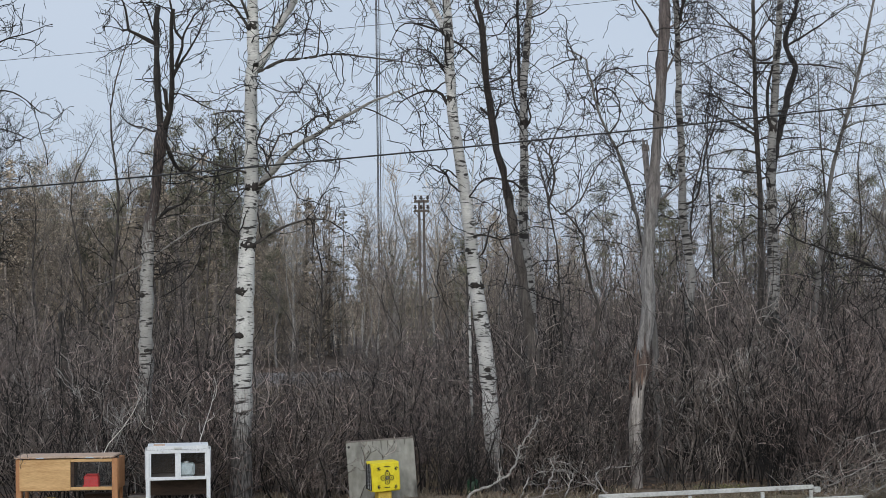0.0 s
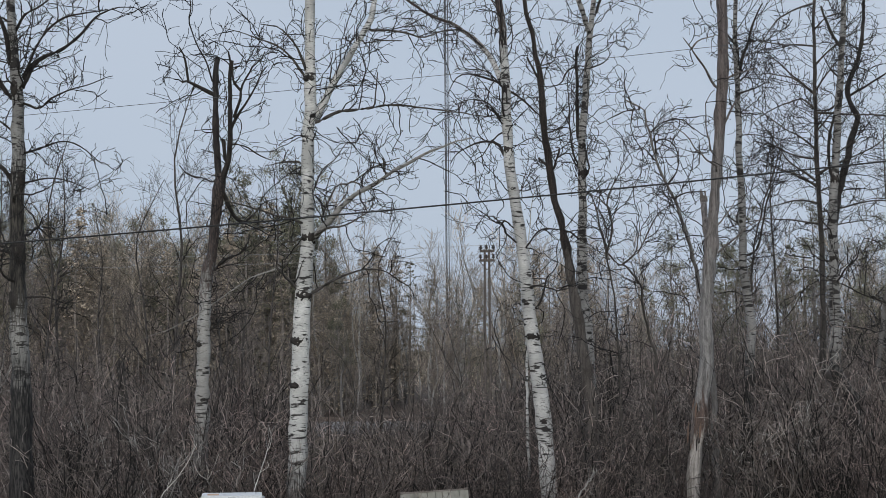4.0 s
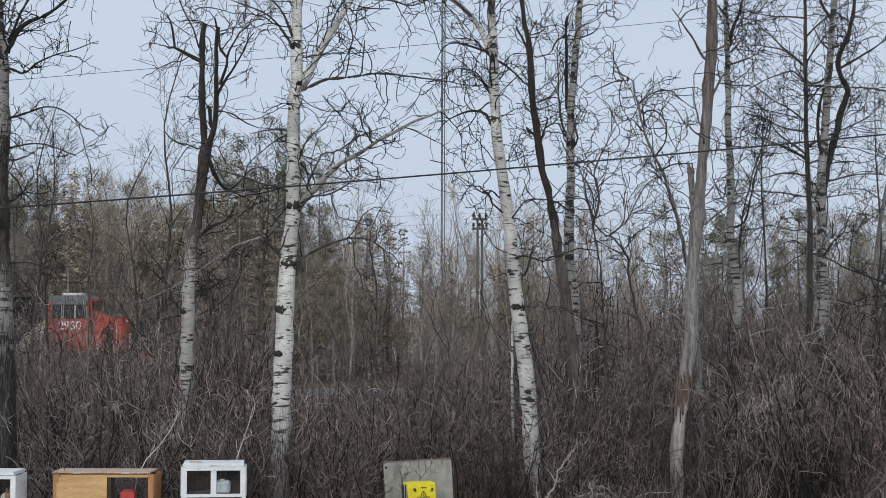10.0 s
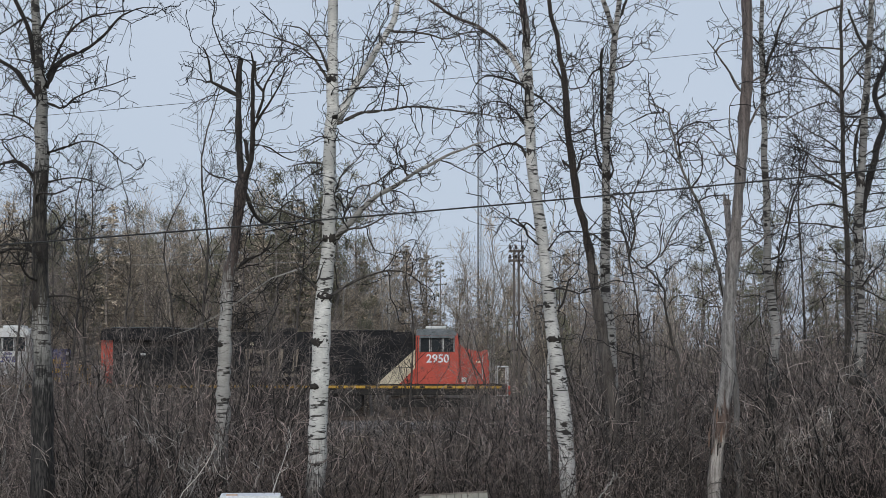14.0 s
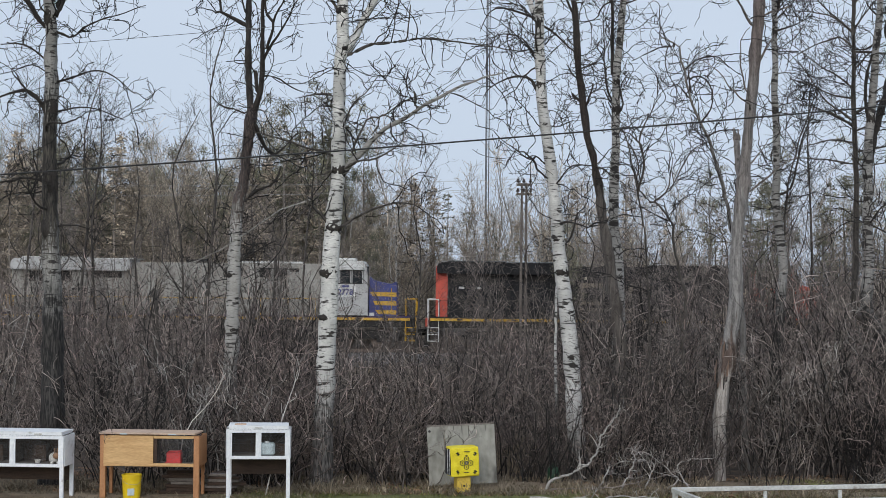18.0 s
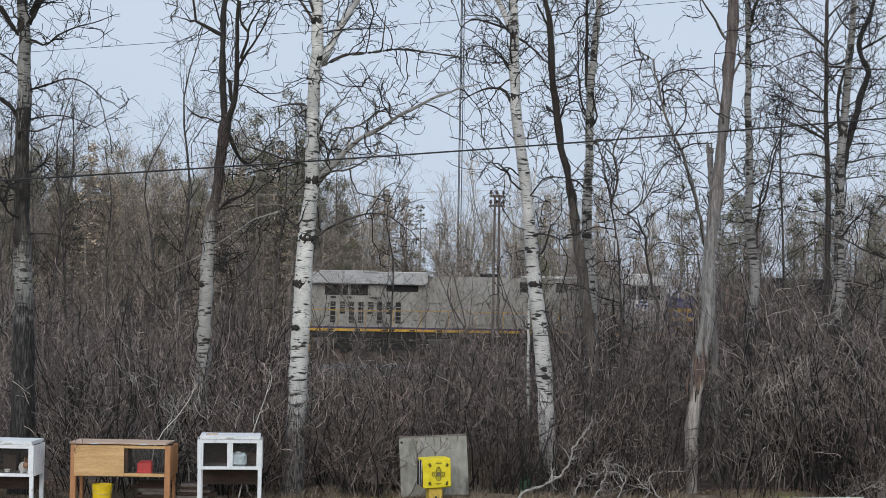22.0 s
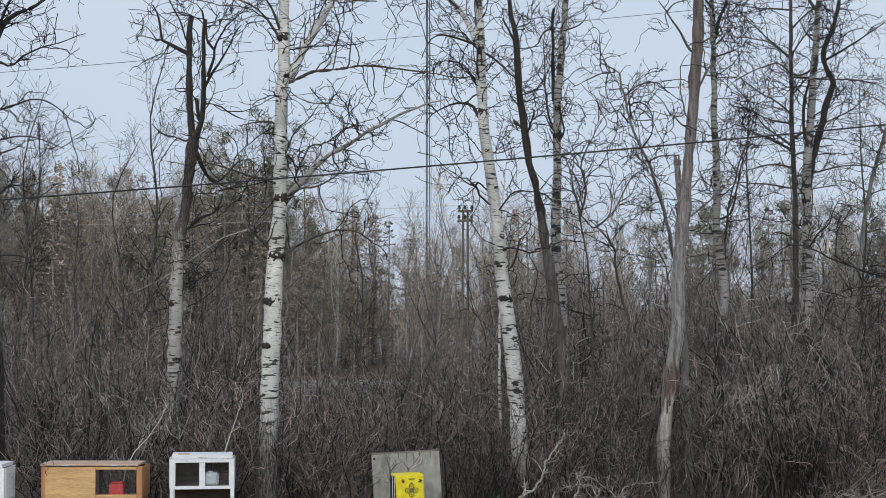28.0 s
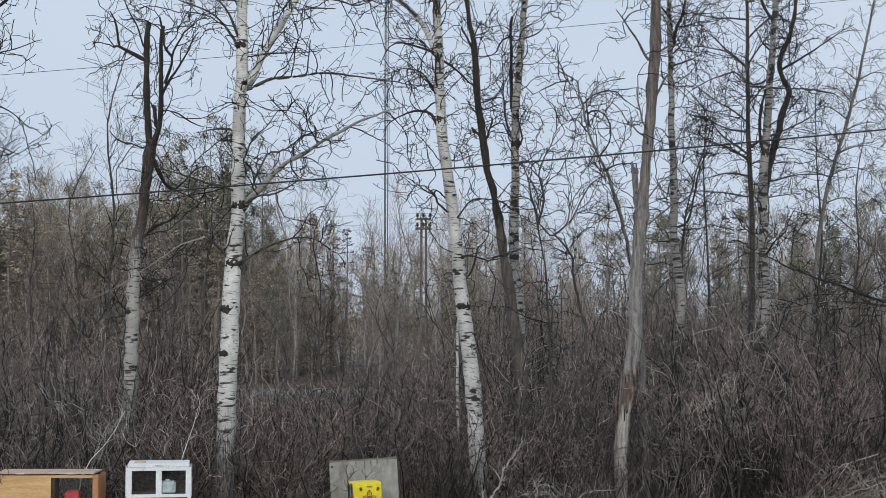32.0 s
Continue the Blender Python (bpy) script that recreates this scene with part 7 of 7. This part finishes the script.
def utility_pole(x, y):
    p = thing("utility_pole", pose(x, y, -0.95), "grey wooden line pole with two crossarms", "utility pole")
    for dx in (-0.12, 0.12):
        link_mesh("pole", *tubes(np.array([[(dx, 0, -0.1), (dx, 0, 5), (dx * 0.9, 0, 9.2)]]), np.array([[0.075, 0.065, 0.055]]), 12), POLE_WOOD, p)
    for z, w in ((8.66, 0.37), (9.12, 0.36)):
        arm = part("crossarm", box(-w, w, -0.15, -0.05, z - 0.06, z + 0.06, 0.01), POLE_WOOD, p)
        for dx in (-w + 0.06, -0.02, w - 0.06):
            part("insulator", lathe([(0.02, z + 0.06), (0.035, z + 0.10), (0.085, z + 0.12), (0.085, z + 0.18), (0.05, z + 0.20), (0.06, z + 0.26), (0.02, z + 0.29)], 10), INSULATOR, arm).matrix_basis = pose(dx, -0.10, 0)
    part("brace", rod((-0.4, -0.1, 8.65), (0, -0.12, 8.2), 0.02), POLE_WOOD, p)
    part("brace", rod((0.4, -0.1, 8.65), (0, -0.12, 8.2), 0.02), POLE_WOOD, p)


POLE_X, POLE_Y = 3.7, 80.0
for x, y, z in ((-16.0, 23.0, 6.6), (18.0, 23.0, 10.0)):
    sp = thing("utility_pole", pose(x, y, 0), "plain wooden service pole carrying house cables", "utility pole")
    link_mesh("pole", *tubes(np.array([[(0, 0, -0.2), (0, 0, z)]]), np.array([[0.13, 0.10]]), 12), POLE_WOOD, sp)
    part("crossarm", box(-0.06, 0.06, -1.1, 1.1, z - 0.6, z - 0.48, 0.01), POLE_WOOD, sp)
    part("guard", box(-0.05, 0.05, -1.06, -0.98, 4.0, z - 0.6, 0.01), POLE_WOOD, sp)
utility_pole(POLE_X, POLE_Y)
utility_pole(POLE_X - 45, POLE_Y)
utility_pole(POLE_X + 45, POLE_Y)
for dx, z in ((-0.31, 8.0), (0.31, 8.0), (-0.30, 8.46), (0.30, 8.46)):
    for k in (-1, 0):
        cable("line_wire", "thin railway line wire between poles", (POLE_X + dx + 45 * k, POLE_Y - 0.1, z), (POLE_X + dx + 45 * (k + 1), POLE_Y - 0.1, z), 0.55, 0.005, WIRE_PALE)


def radio_mast():
    m = thing("radio_mast", pose(4.0, 170, -0.2), "slender grey lattice radio mast with antennas", "mast")
    top, w = 62.0, 0.19
    corner = [(w * math.cos(a), w * math.sin(a)) for a in (0.3, 2.39, 4.49)]
    for x, y in corner:
        part("leg", rod((x, y, -0.1), (x, y, top), 0.048, None, 6), MAST_GREY, m)
    P = []
    for k in range(int(top / 0.45)):
        for i in range(3):
            a, b = corner[i], corner[(i + 1) % 3]
            P.append([(*a, k * 0.45), (*b, k * 0.45 + 0.45)])
    br = link_mesh("bracing", *tubes(np.array(P), np.full((len(P), 2), 0.006), 3), MAST_GREY, m, "zigzag bracing")
    br["kind"] = "stuff"
    for z in (35.6, 52.0):
        a = part("antenna", rod((-1.35, 0, z), (1.35, 0, z), 0.04, None, 6), MAST_GREY, m)
        for x in (-1.2, -0.6, 0.0, 0.6, 1.2):
            part("element", rod((x, 0, z - 0.5), (x, 0, z + 0.5), 0.022, None, 6), MAST_GREY, a)
    part("dish", rod((0.1, -0.1, 24.0), (-0.9, -0.1, 24.0), 0.025, None, 6), MAST_GREY, m)
    for ang in (0.5, 2.6, 4.7):
        for z in (34, 58):
            g = tubes(np.array([[(0, 0, z), (40 * math.cos(ang), 40 * math.sin(ang), -0.5)]]), np.full((1, 2), 0.012), 3)
            link_mesh("guy_wire", *g, MAST_GREY, m)


radio_mast()


# ---- grass, litter and stalks ----
def blades(rng, n, area, height, mat, name, label, lean=0.5, w=0.006, keep=None):
    x = rng.uniform(area[0], area[1], n)
    y = rng.uniform(area[2], area[3], n)
    if keep is not None:
        k = keep(x, y)
        x, y = x[k], y[k]
    n = len(x)
    h = rng.uniform(height[0], height[1], n)
    a = rng.uniform(0, 6.283, n)
    base = np.stack([x, y, ground_height(x, y) - 0.005], -1)
    d = np.stack([np.cos(a), np.sin(a), np.zeros(n)], -1)
    side = np.stack([-np.sin(a), np.cos(a), np.zeros(n)], -1) * w
    mid = base + d * (h * lean * 0.35)[:, None] + np.array([0, 0, 1]) * (h * 0.65)[:, None]
    tip = base + d * (h * lean)[:, None] + np.array([0, 0, 1]) * h[:, None] * rng.uniform(0.7, 1, n)[:, None]
    v = np.stack([base - side, base + side, mid + side * 0.7, mid - side * 0.7, tip], 1).reshape(-1, 3)
    i = np.arange(n)[:, None] * 5
    f = np.concatenate([i + np.array([0, 1, 2]), i + np.array([0, 2, 3]), i + np.array([3, 2, 4])])
    ob = link_mesh(name, v, f, mat, smooth=False)
    tagged(ob, label, "grass", kind="stuff")


rng_g = np.random.default_rng(8)
blades(rng_g, 42000, (-7.8, 9.5, 20.5, 28.2), (0.02, 0.06), GREEN_GRASS, "grass", "short green lawn grass", 0.7, 0.005,
       lambda x, y: (np.hypot(x + 5.6, y - 25.8) > 2.4) & (y + 0.8 * np.sin(x * 1.7) < 28.0))
blades(rng_g, 30000, (-8.2, 9.8, 27.0, 29.3), (0.03, 0.16), DRY_GRASS, "dry_grass", "matted dry straw along the thicket", 2.0, 0.005,
       lambda x, y: np.sin(x * 2.3) + np.sin(x * 5.1 + y * 3) + 0.8 * np.sin(y * 7.0) > -0.7)
blades(rng_g, 5000, (-8.2, 6.0, 27.1, 28.4), (0.08, 0.30), DRY_GRASS, "dry_grass", "dry tufts at the thicket's foot", 0.9, 0.006,
       lambda x, y: np.sin(x * 3.1 + 1) + np.sin(x * 7.7 + y * 2) + 0.6 * np.sin(x * 17.0) > 0.9)
blades(rng_g, 4500, (-7.6, -2.0, 25.2, 27.9), (0.02, 0.07), DRY_GRASS, "dry_grass", "trampled straw round the hutches", 1.5, 0.005)
blades(rng_g, 16000, (-24, 30, 46, 83), (0.2, 0.75), DRY_GRASS, "dry_grass", "tall dry meadow grass by the railway", 0.5, 0.012)
blades(rng_g, 1300, (5.85, 6.75, 28.6, 29.3), (0.03, 0.08), LEAF_GREEN, "ground_cover", "yellow-green moss and leaves under brush", 1.2, 0.02,
       lambda x, y: np.sin(x * 9) + np.sin(x * 23 + y * 11) > -0.2)
blades(rng_g, 19000, (-8.4, 9.8, 27.0, 30.4), (0.010, 0.04), LEAF_LITTER, "leaf_litter", "brown fallen leaves under the thicket", 2.5, 0.014)
blades(rng_g, 7000, (-4.0, 3.6, 29.5, 39.0), (0.25, 0.85), DRY_GRASS, "dry_grass", "tan dry grass among the shrubs", 0.45, 0.006,
       lambda x, y: np.sin(x * 1.9 + 0.6) + np.sin(y * 1.3 + x) > 0.1)


# ---- the train ----
def lettering(text, size, mat, parent, m, name="number"):
    cu = bpy.data.curves.new(name, "FONT")
    cu.body, cu.size, cu.align_x, cu.align_y, cu.extrude, cu.offset = text, size, "CENTER", "CENTER", 0.004, 0.012
    cu.materials.append(mat)
    ob = new(name, cu)
    ob.parent = parent
    ob.matrix_basis = m
    return ob


def locomotive(label, hood_mat, cab_mat, nose_mat, end_mat, rail_mat, sill_mat, trim_mat, roof_mat):
    """A six-axle diesel locomotive, nose towards +x, its rails at z = 0; the side towards -y carries the lettering."""
    t = thing("locomotive", Matrix(), label, "locomotive", "locomotives of the train")
    # frame and walkway
    frame = part("underframe", box(-11.0, 10.5, -1.45, 1.45, 1.18, 1.60, 0.03), UNDER, t)
    part("walkway", box(-11.05, 10.55, -1.53, 1.53, 1.60, 1.66, 0.01), UNDER, t)
    for y in (-1.545, 1.535):
        part("sill_stripe", box(-11.0, 10.3, y, y + 0.01, 1.53, 1.665, 0), sill_mat, frame, "yellow reflective sill stripe")
        part("sill_line", box(-11.0, 10.3, y, y + 0.01, 1.665, 1.76, 0), trim_mat, frame)
    for k in range(14):
        x = -9.6 + k * 1.42
        part("reflector", box(x, x + 0.28, -1.552, -1.546, 1.555, 1.64, 0), WHITE_PAINT if trim_mat is RED_CAB else UNDER, frame)
    # long hood
    hood = part("hood", prism([(-4.45, 1.66), (-4.45, 4.38), (-4.4, 4.46), (5.6, 4.46), (5.75, 4.38), (5.75, 1.66)], -0.95, 0.95, 0.05), hood_mat, t)
    rad = part("radiator_cabin", prism([(-10.66, 1.66), (-10.66, 4.40), (-10.54, 4.5), (-4.5, 4.5), (-4.5, 1.66)], -0.98, 0.98, 0.05), hood_mat, t)
    for y0, y1 in ((-1.5, -0.99), (0.99, 1.5)):
        part("radiator_wing", prism([(-10.66, 4.02), (-10.66, 4.42), (-10.5, 4.60), (-4.4, 4.60), (-4.4, 4.12), (-4.65, 3.98)], y0, y1, 0.03), WING_GREY if roof_mat is WHITE_LOCO else roof_mat, t, "overhanging radiator wing")
    top = roof_mat if roof_mat is WHITE_LOCO else ROOF_GREY
    part("radiator_roof", box(-10.1, -7.06, -1.46, 1.46, 4.604, 4.655, 0.01), WING_GREY if roof_mat is WHITE_LOCO else roof_mat, t)
    part("roof_edge", box(-10.06, -7.10, -1.47, 1.47, 4.659, 4.695, 0.008), top, t, "pale upper roof edge")
    part("roof_edge", box(-7.04, -4.2, -1.47, 1.47, 4.604, 4.65, 0.012), top, t, "pale lower roof edge")
    for a, b in ((-9.8, -8.58), (-8.46, -7.55), (-6.55, -4.9)):
        part("radiator_grille", box(a, b, -1.0, -0.985, 3.40 if a < -7 else 3.62, 3.95, 0.004), UNDER, rad, "black radiator grille")
    for k in range(10):
        x = -9.6 + k * 0.49
        part("hood_door", box(x, x + 0.46, -1.0, -0.984, 1.78, 3.2, 0.006), hood_mat, rad)
        if k < 8:
            low = 2.42 if k in (1, 4, 6) else 1.95
            vent = part("door_vent", box(x + 0.10, x + 0.37, -1.008, -1.001, low, 3.06, 0.002), UNDER, rad, "dark louvred door vent")
            for i in range(4):
                part("louvre", box(x + 0.11, x + 0.36, -1.014, -1.009, low + 0.12 + i * (2.9 - low) / 4, low + 0.15 + i * (2.9 - low) / 4, 0), hood_mat, vent)
        part("door_post", box(x - 0.02, x - 0.004, -1.02, -0.984, 1.78, 3.24, 0.003), hood_mat, rad)
    for x in (-9.5, -8.65):
        part("placard", box(x, x + 0.28, -1.012, -1.002, 3.22, 3.33, 0.002), WHITE_LOCO if hood_mat is BLACK_HOOD else UNDER, rad, "small placard")
    for k in range(14):
        x = -4.35 + k * 0.71
        d = part("hood_door", box(x, x + 0.67, -0.975, -0.952, 1.75, 3.55, 0.008), hood_mat, hood)
        part("latch", box(x + 0.6, x + 0.635, -0.985, -0.976, 2.5, 2.62, 0.002), UNDER, d)
    for a, b in ((0.45, 1.45), (2.37, 2.93), (3.23, 3.79)):
        part("air_intake", box(a, b, -0.985, -0.955, 3.72, 4.22, 0.004), UNDER, hood, "dark louvred intake")
    part("intake_small", box(3.92, 4.4, -0.985, -0.955, 4.02, 4.2, 0.004), UNDER, hood)
    part("exhaust", box(-1.6, -0.6, -0.35, 0.35, 4.46, 4.66, 0.04), UNDER, hood)
    part("roof_box", box(0.6, 4.6, -0.75, 0.75, 4.46, 4.56, 0.03), roof_mat, hood)
    # cab and nose
    cab = part("cab", prism([(5.8, 1.66), (5.8, 4.45), (5.95, 4.56), (7.82, 4.56), (7.98, 4.45), (8.08, 3.55), (8.08, 1.66)], -1.5, 1.5, 0.05), cab_mat, t)
    top_mat = roof_mat if roof_mat is WHITE_LOCO else ROOF_GREY
    part("cab_roof", prism([(5.78, 4.28), (5.92, 4.62), (7.80, 4.62), (7.92, 4.48), (7.94, 4.28)], -1.53, 1.53, 0.01), top_mat, cab)
    part("roof_unit", box(6.3, 7.4, -0.5, 0.5, 4.62, 4.78, 0.05), WHITE_LOCO, cab, "white air conditioner")
    part("window_band", box(5.98, 7.84, -1.522, -1.503, 3.42, 4.16, 0.003), UNDER, cab, "black surround of the side windows")
    for a, b in ((6.04, 6.50), (6.62, 7.16), (7.26, 7.78)):
        w = part("window", box(a, b, -1.535, -1.524, 3.48, 4.10, 0.003), GLASS_DARK, cab)
        for u in (a - 0.035, b):
            part("window_frame", box(u, u + 0.035, -1.543, -1.524, 3.45, 4.12, 0.003), WHITE_LOCO, w, "pale window frame")
    part("sun_visor", prism([(6.0, 4.16), (7.84, 4.16), (7.84, 4.27), (6.0, 4.27)], -1.74, -1.54), top_mat, cab)
    part("door_line", box(5.86, 5.90, -1.506, -1.5, 1.75, 4.2, 0), UNDER, cab)
    for y in (-1.0, 0.05):
        part("windscreen", box(8.02, 8.11, y, y + 0.95, 3.86, 4.36, 0.01), GLASS_DARK, cab)
    nose = part("nose", prism([(8.10, 1.66), (8.10, 3.86), (8.24, 3.68), (8.60, 3.56), (9.32, 3.42), (9.40, 3.54), (9.58, 3.54), (9.62, 1.66)], -1.08, 1.08, 0.04), nose_mat, t)
    part("headlight", box(9.61, 9.67, -0.2, 0.2, 3.2, 3.4, 0.02), WHITE_LOCO, nose)
    part("nose_door", box(9.61, 9.66, -0.9, -0.35, 1.75, 3.0, 0.01), nose_mat, nose)
    part("grab_iron", rod((9.30, -1.10, 2.0), (9.30, -1.10, 3.2), 0.02, None, 6), rail_mat, nose)
    # ends: steps, rails, couplers
    for sx in (-1, 1):
        e = 10.55 if sx > 0 else -11.05
        part("anticlimber", box(min(e, e + 0.2 * sx), max(e, e + 0.2 * sx), -1.4, 1.4, 1.2, 1.66, 0.03), end_mat, t)
        part("coupler", box(min(e, e + 0.62 * sx), max(e, e + 0.62 * sx), -0.15, 0.15, 0.72, 1.05, 0.04), UNDER, t)
        part("pilot", prism([(e - 0.02 * sx, 0.16), (e + 0.3 * sx, 0.16), (e + 0.1 * sx, 1.15), (e - 0.02 * sx, 1.15)], -1.35, 1.35), UNDER, t, "snow plough")
        for y in (-1.45, 1.25):
            for z in (0.45, 0.80, 1.15):
                part("step", box(min(e - 0.5 * sx, e + 0.05 * sx), max(e - 0.5 * sx, e + 0.05 * sx), y, y + 0.2, z, z + 0.04, 0.004), rail_mat, t)
            bm = None
            for x in (e - 0.5 * sx, e + 0.05 * sx):
                bm = rod((x, y + 0.02, 0.45), (x, y + 0.02, 2.65), 0.028, None, 6, bm)
            part("grab_rail", rod((e - 0.5 * sx, y + 0.02, 2.65), (e + 0.05 * sx, y + 0.02, 2.65), 0.028, None, 6, bm), rail_mat, t)
        for y in (-0.95, -0.35, 0.35, 0.95):
            part("end_stanchion", rod((e + 0.1 * sx, y, 1.66), (e + 0.1 * sx, y, 2.65), 0.024, None, 6), rail_mat, t)
        part("end_rail", rod((e + 0.1 * sx, -1.2, 2.65), (e + 0.1 * sx, 1.2, 2.65), 0.024, None, 6), rail_mat, t)
    part("rear_end", box(-10.72, -10.665, -0.95, 0.95, 1.7, 4.3, 0.02), end_mat, t)
    part("rear_corner", box(-10.70, -10.10, -1.0, -0.982, 1.7, 4.4, 0.004), end_mat, t)
    part("filter_box", box(-7.5, -6.75, -1.16, -0.985, 3.30, 3.95, 0.01), hood_mat, rad, "boxed filter housing")
    side_rail = UNDER if rail_mat is WHITE_LOCO else rail_mat
    for y in (-1.42, 1.42):
        part("handrail", rod((-10.6, y, 2.62), (5.7, y, 2.62), 0.018, None, 6), side_rail, t)
        for k in range(12):
            x = -10.5 + k * 1.44
            part("stanchion", rod((x, y, 1.66), (x, y, 2.62), 0.018, None, 6), side_rail, t)
    # under the frame
    tank = part("fuel_tank", prism([(-2.9, 1.17), (-2.9, 0.55), (-2.6, 0.32), (2.7, 0.32), (3.0, 0.55), (3.0, 1.17)], -1.4, 1.4, 0.05), UNDER, t)
    part("air_tank", rod((-2.8, -1.42, 1.28), (2.8, -1.42, 1.28), 0.14, None, 12), UNDER, tank)
    wheels = []
    for cx in (-6.75, 6.75):
        truck = part("truck_frame", prism([(cx - 2.6, 0.62), (cx - 2.4, 0.95), (cx - 1.3, 1.02), (cx + 1.3, 1.02), (cx + 2.4, 0.95), (cx + 2.6, 0.62), (cx + 1.9, 0.55), (cx - 1.9, 0.55)], -1.12, -0.95, 0.02), UNDER, t)
        part("truck_side", prism([(cx - 2.6, 0.62), (cx - 2.4, 0.95), (cx + 2.4, 0.95), (cx + 2.6, 0.62), (cx + 1.9, 0.55), (cx - 1.9, 0.55)], 0.95, 1.12, 0.02), UNDER, truck)
        for dx in (-2.0, 0.0, 2.0):
            part("axle_box", box(cx + dx - 0.2, cx + dx + 0.2, -1.2, -1.122, 0.38, 0.78, 0.03), UNDER, truck)
            bm = rod((0, -0.8, 0), (0, 0.8, 0), 0.09, None, 10)
            for y in (-0.75, 0.75):
                bm = rod((0, y - 0.06, 0), (0, y + 0.06, 0), 0.53, None, 28, bm)
                for a in range(5):
                    q = 2 * math.pi * a / 5
                    bm = rod((0.3 * math.cos(q), y - 0.07, 0.3 * math.sin(q)), (0.3 * math.cos(q), y + 0.07, 0.3 * math.sin(q)), 0.06, None, 8, bm)
            w = part("wheel", bm, STEEL, t, "steel wheelset")
            w.matrix_basis = pose(cx + dx, 0, 0.53)
            wheels.append(w)
    return t, wheels, hood, cab, nose


def build_train():
    a, wa, hood, cab, nose = locomotive("black locomotive with red cab and cream emblem", BLACK_HOOD, RED_CAB, RED_CAB, RED_CAB, WHITE_LOCO, YELLOW_PAINT, UNDER, BLACK_HOOD)
    lettering("2950", 0.60, WHITE_PAINT, cab, pose(6.95, -1.512, 3.06, 90, 0, 0))
    part("hood_wedge", prism([(3.7, 1.70), (5.76, 3.55), (5.76, 1.70)], -1.02, -0.99), CREAM, hood, "cream diagonal panel")
    part("hood_wedge", prism([(4.9, 1.70), (5.78, 2.6), (5.78, 1.70)], -1.04, -1.022), RED_CAB, hood, "red diagonal panel")
    # the emblem, in plain cream bars
    y0, y1 = -1.02, -0.99
    x0, zb, h, w = -3.15, 2.42, 1.15, 0.24
    emblem = part("emblem", box(x0, x0 + w, y0, y1, zb, zb + h, 0.01), SOOTY_CREAM, hood, "sooty cream emblem bars")
    for b in ((x0 + w, x0 + 1.3, zb + h - w, zb + h), (x0 + w, x0 + 1.3, zb, zb + w), (x0 + 1.15, x0 + 1.3, zb + w, zb + h - w)):
        part("emblem_bar", box(*b[:2], y0, y1, *b[2:], 0.01), SOOTY_CREAM, emblem)
    for dx in (1.65, 2.45):
        part("emblem_bar", prism([(x0 + dx, zb), (x0 + dx + w, zb), (x0 + dx + w + 0.12, zb + h), (x0 + dx + 0.12, zb + h)], y0, y1), SOOTY_CREAM, emblem)
    for k in range(9):
        part("print_bar", box(x0 + k * 0.34, x0 + k * 0.34 + 0.22, y0, y1, 2.1, 2.28, 0), SOOTY_CREAM, emblem)
    part("hatch_mark", box(-2.9, -2.7, y0, y1, 3.75, 3.9, 0), CREAM, hood)
    part("cab_mark", box(8.95, 9.2, -1.095, -1.081, 2.85, 2.95, 0), CREAM, nose)
    part("nose_plate", box(8.20, 8.46, -1.095, -1.081, 1.85, 2.1, 0), WHITE_LOCO, nose, "small white placard")

    b, wb, hood, cab, nose = locomotive("dirty grey locomotive with blue and yellow nose", GREY_LOCO, WING_GREY, BLUE_PAINT, GREY_LOCO, YELLOW_PAINT, YELLOW_PAINT, NAVY_PAINT, WHITE_LOCO)
    lettering("2778", 0.40, BLUE_PAINT, cab, pose(6.90, -1.556, 2.98, 90, 0, 0))
    part("emblem", box(6.70, 7.10, -1.56, -1.55, 3.24, 3.35, 0), BLUE_PAINT, cab, "small blue emblem bar")
    for k in range(3):
        z = 1.85 + k * 0.47
        part("nose_stripe", prism([(8.30 + 0.16 * (2 - k), z), (9.56, z - 0.02), (9.56, z + 0.20), (8.18 + 0.13 * (2 - k), z + 0.22)], -1.10, -1.081), YELLOW_PAINT, nose, "yellow nose stripe")
    for k in range(6):
        part("nose_step_stripe", box(9.62, 9.65, -1.0, 1.0, 1.75 + 0.2 * k, 1.83 + 0.2 * k, 0), YELLOW_PAINT, nose)
    part("nose_plate", box(8.14, 8.40, -1.10, -1.081, 1.72, 1.92, 0), WHITE_LOCO, nose, "small white placard")
    part("pipe", rod((5.0, -1.0, 3.05), (-4.4, -1.0, 3.05), 0.02, None, 6), GREY_LOCO, hood)
    part("number_panel", box(6.34, 7.46, -1.549, -1.502, 2.74, 3.41, 0.004), WHITE_LOCO, cab, "whiter number panel")
    part("cab_line", box(5.85, 8.05, -1.545, -1.502, 1.7, 1.78, 0), UNDER, cab)
    return (a, wa), (b, wb)


LEAD, SECOND = build_train()

# ---- what moves ----
def travelled(t):
    """How far the train has gone at t seconds, from where it stands at 13 s: an even roll that slows a little at the end."""
    return 4.30 * (t - 13.0) - 0.017 * max(0.0, t - 19.0) ** 2


def motions():
    """Both locomotives roll past, their wheels turning with them."""
    for (loco, wheels), x13 in ((LEAD, -11.36), (SECOND, -33.70)):
        walk(loco, [(t, pose(x13 + travelled(t), TRACK_Y, RAIL_Z)) for t in range(33)])
        for w in wheels:
            x, _, z = w.location
            steps = 200
            walk(w, [(32.0 * k / steps, pose(x, 0, z, 0, math.degrees(travelled(32.0 * k / steps) / 0.53), 0)) for k in range(steps + 1)])


motions()
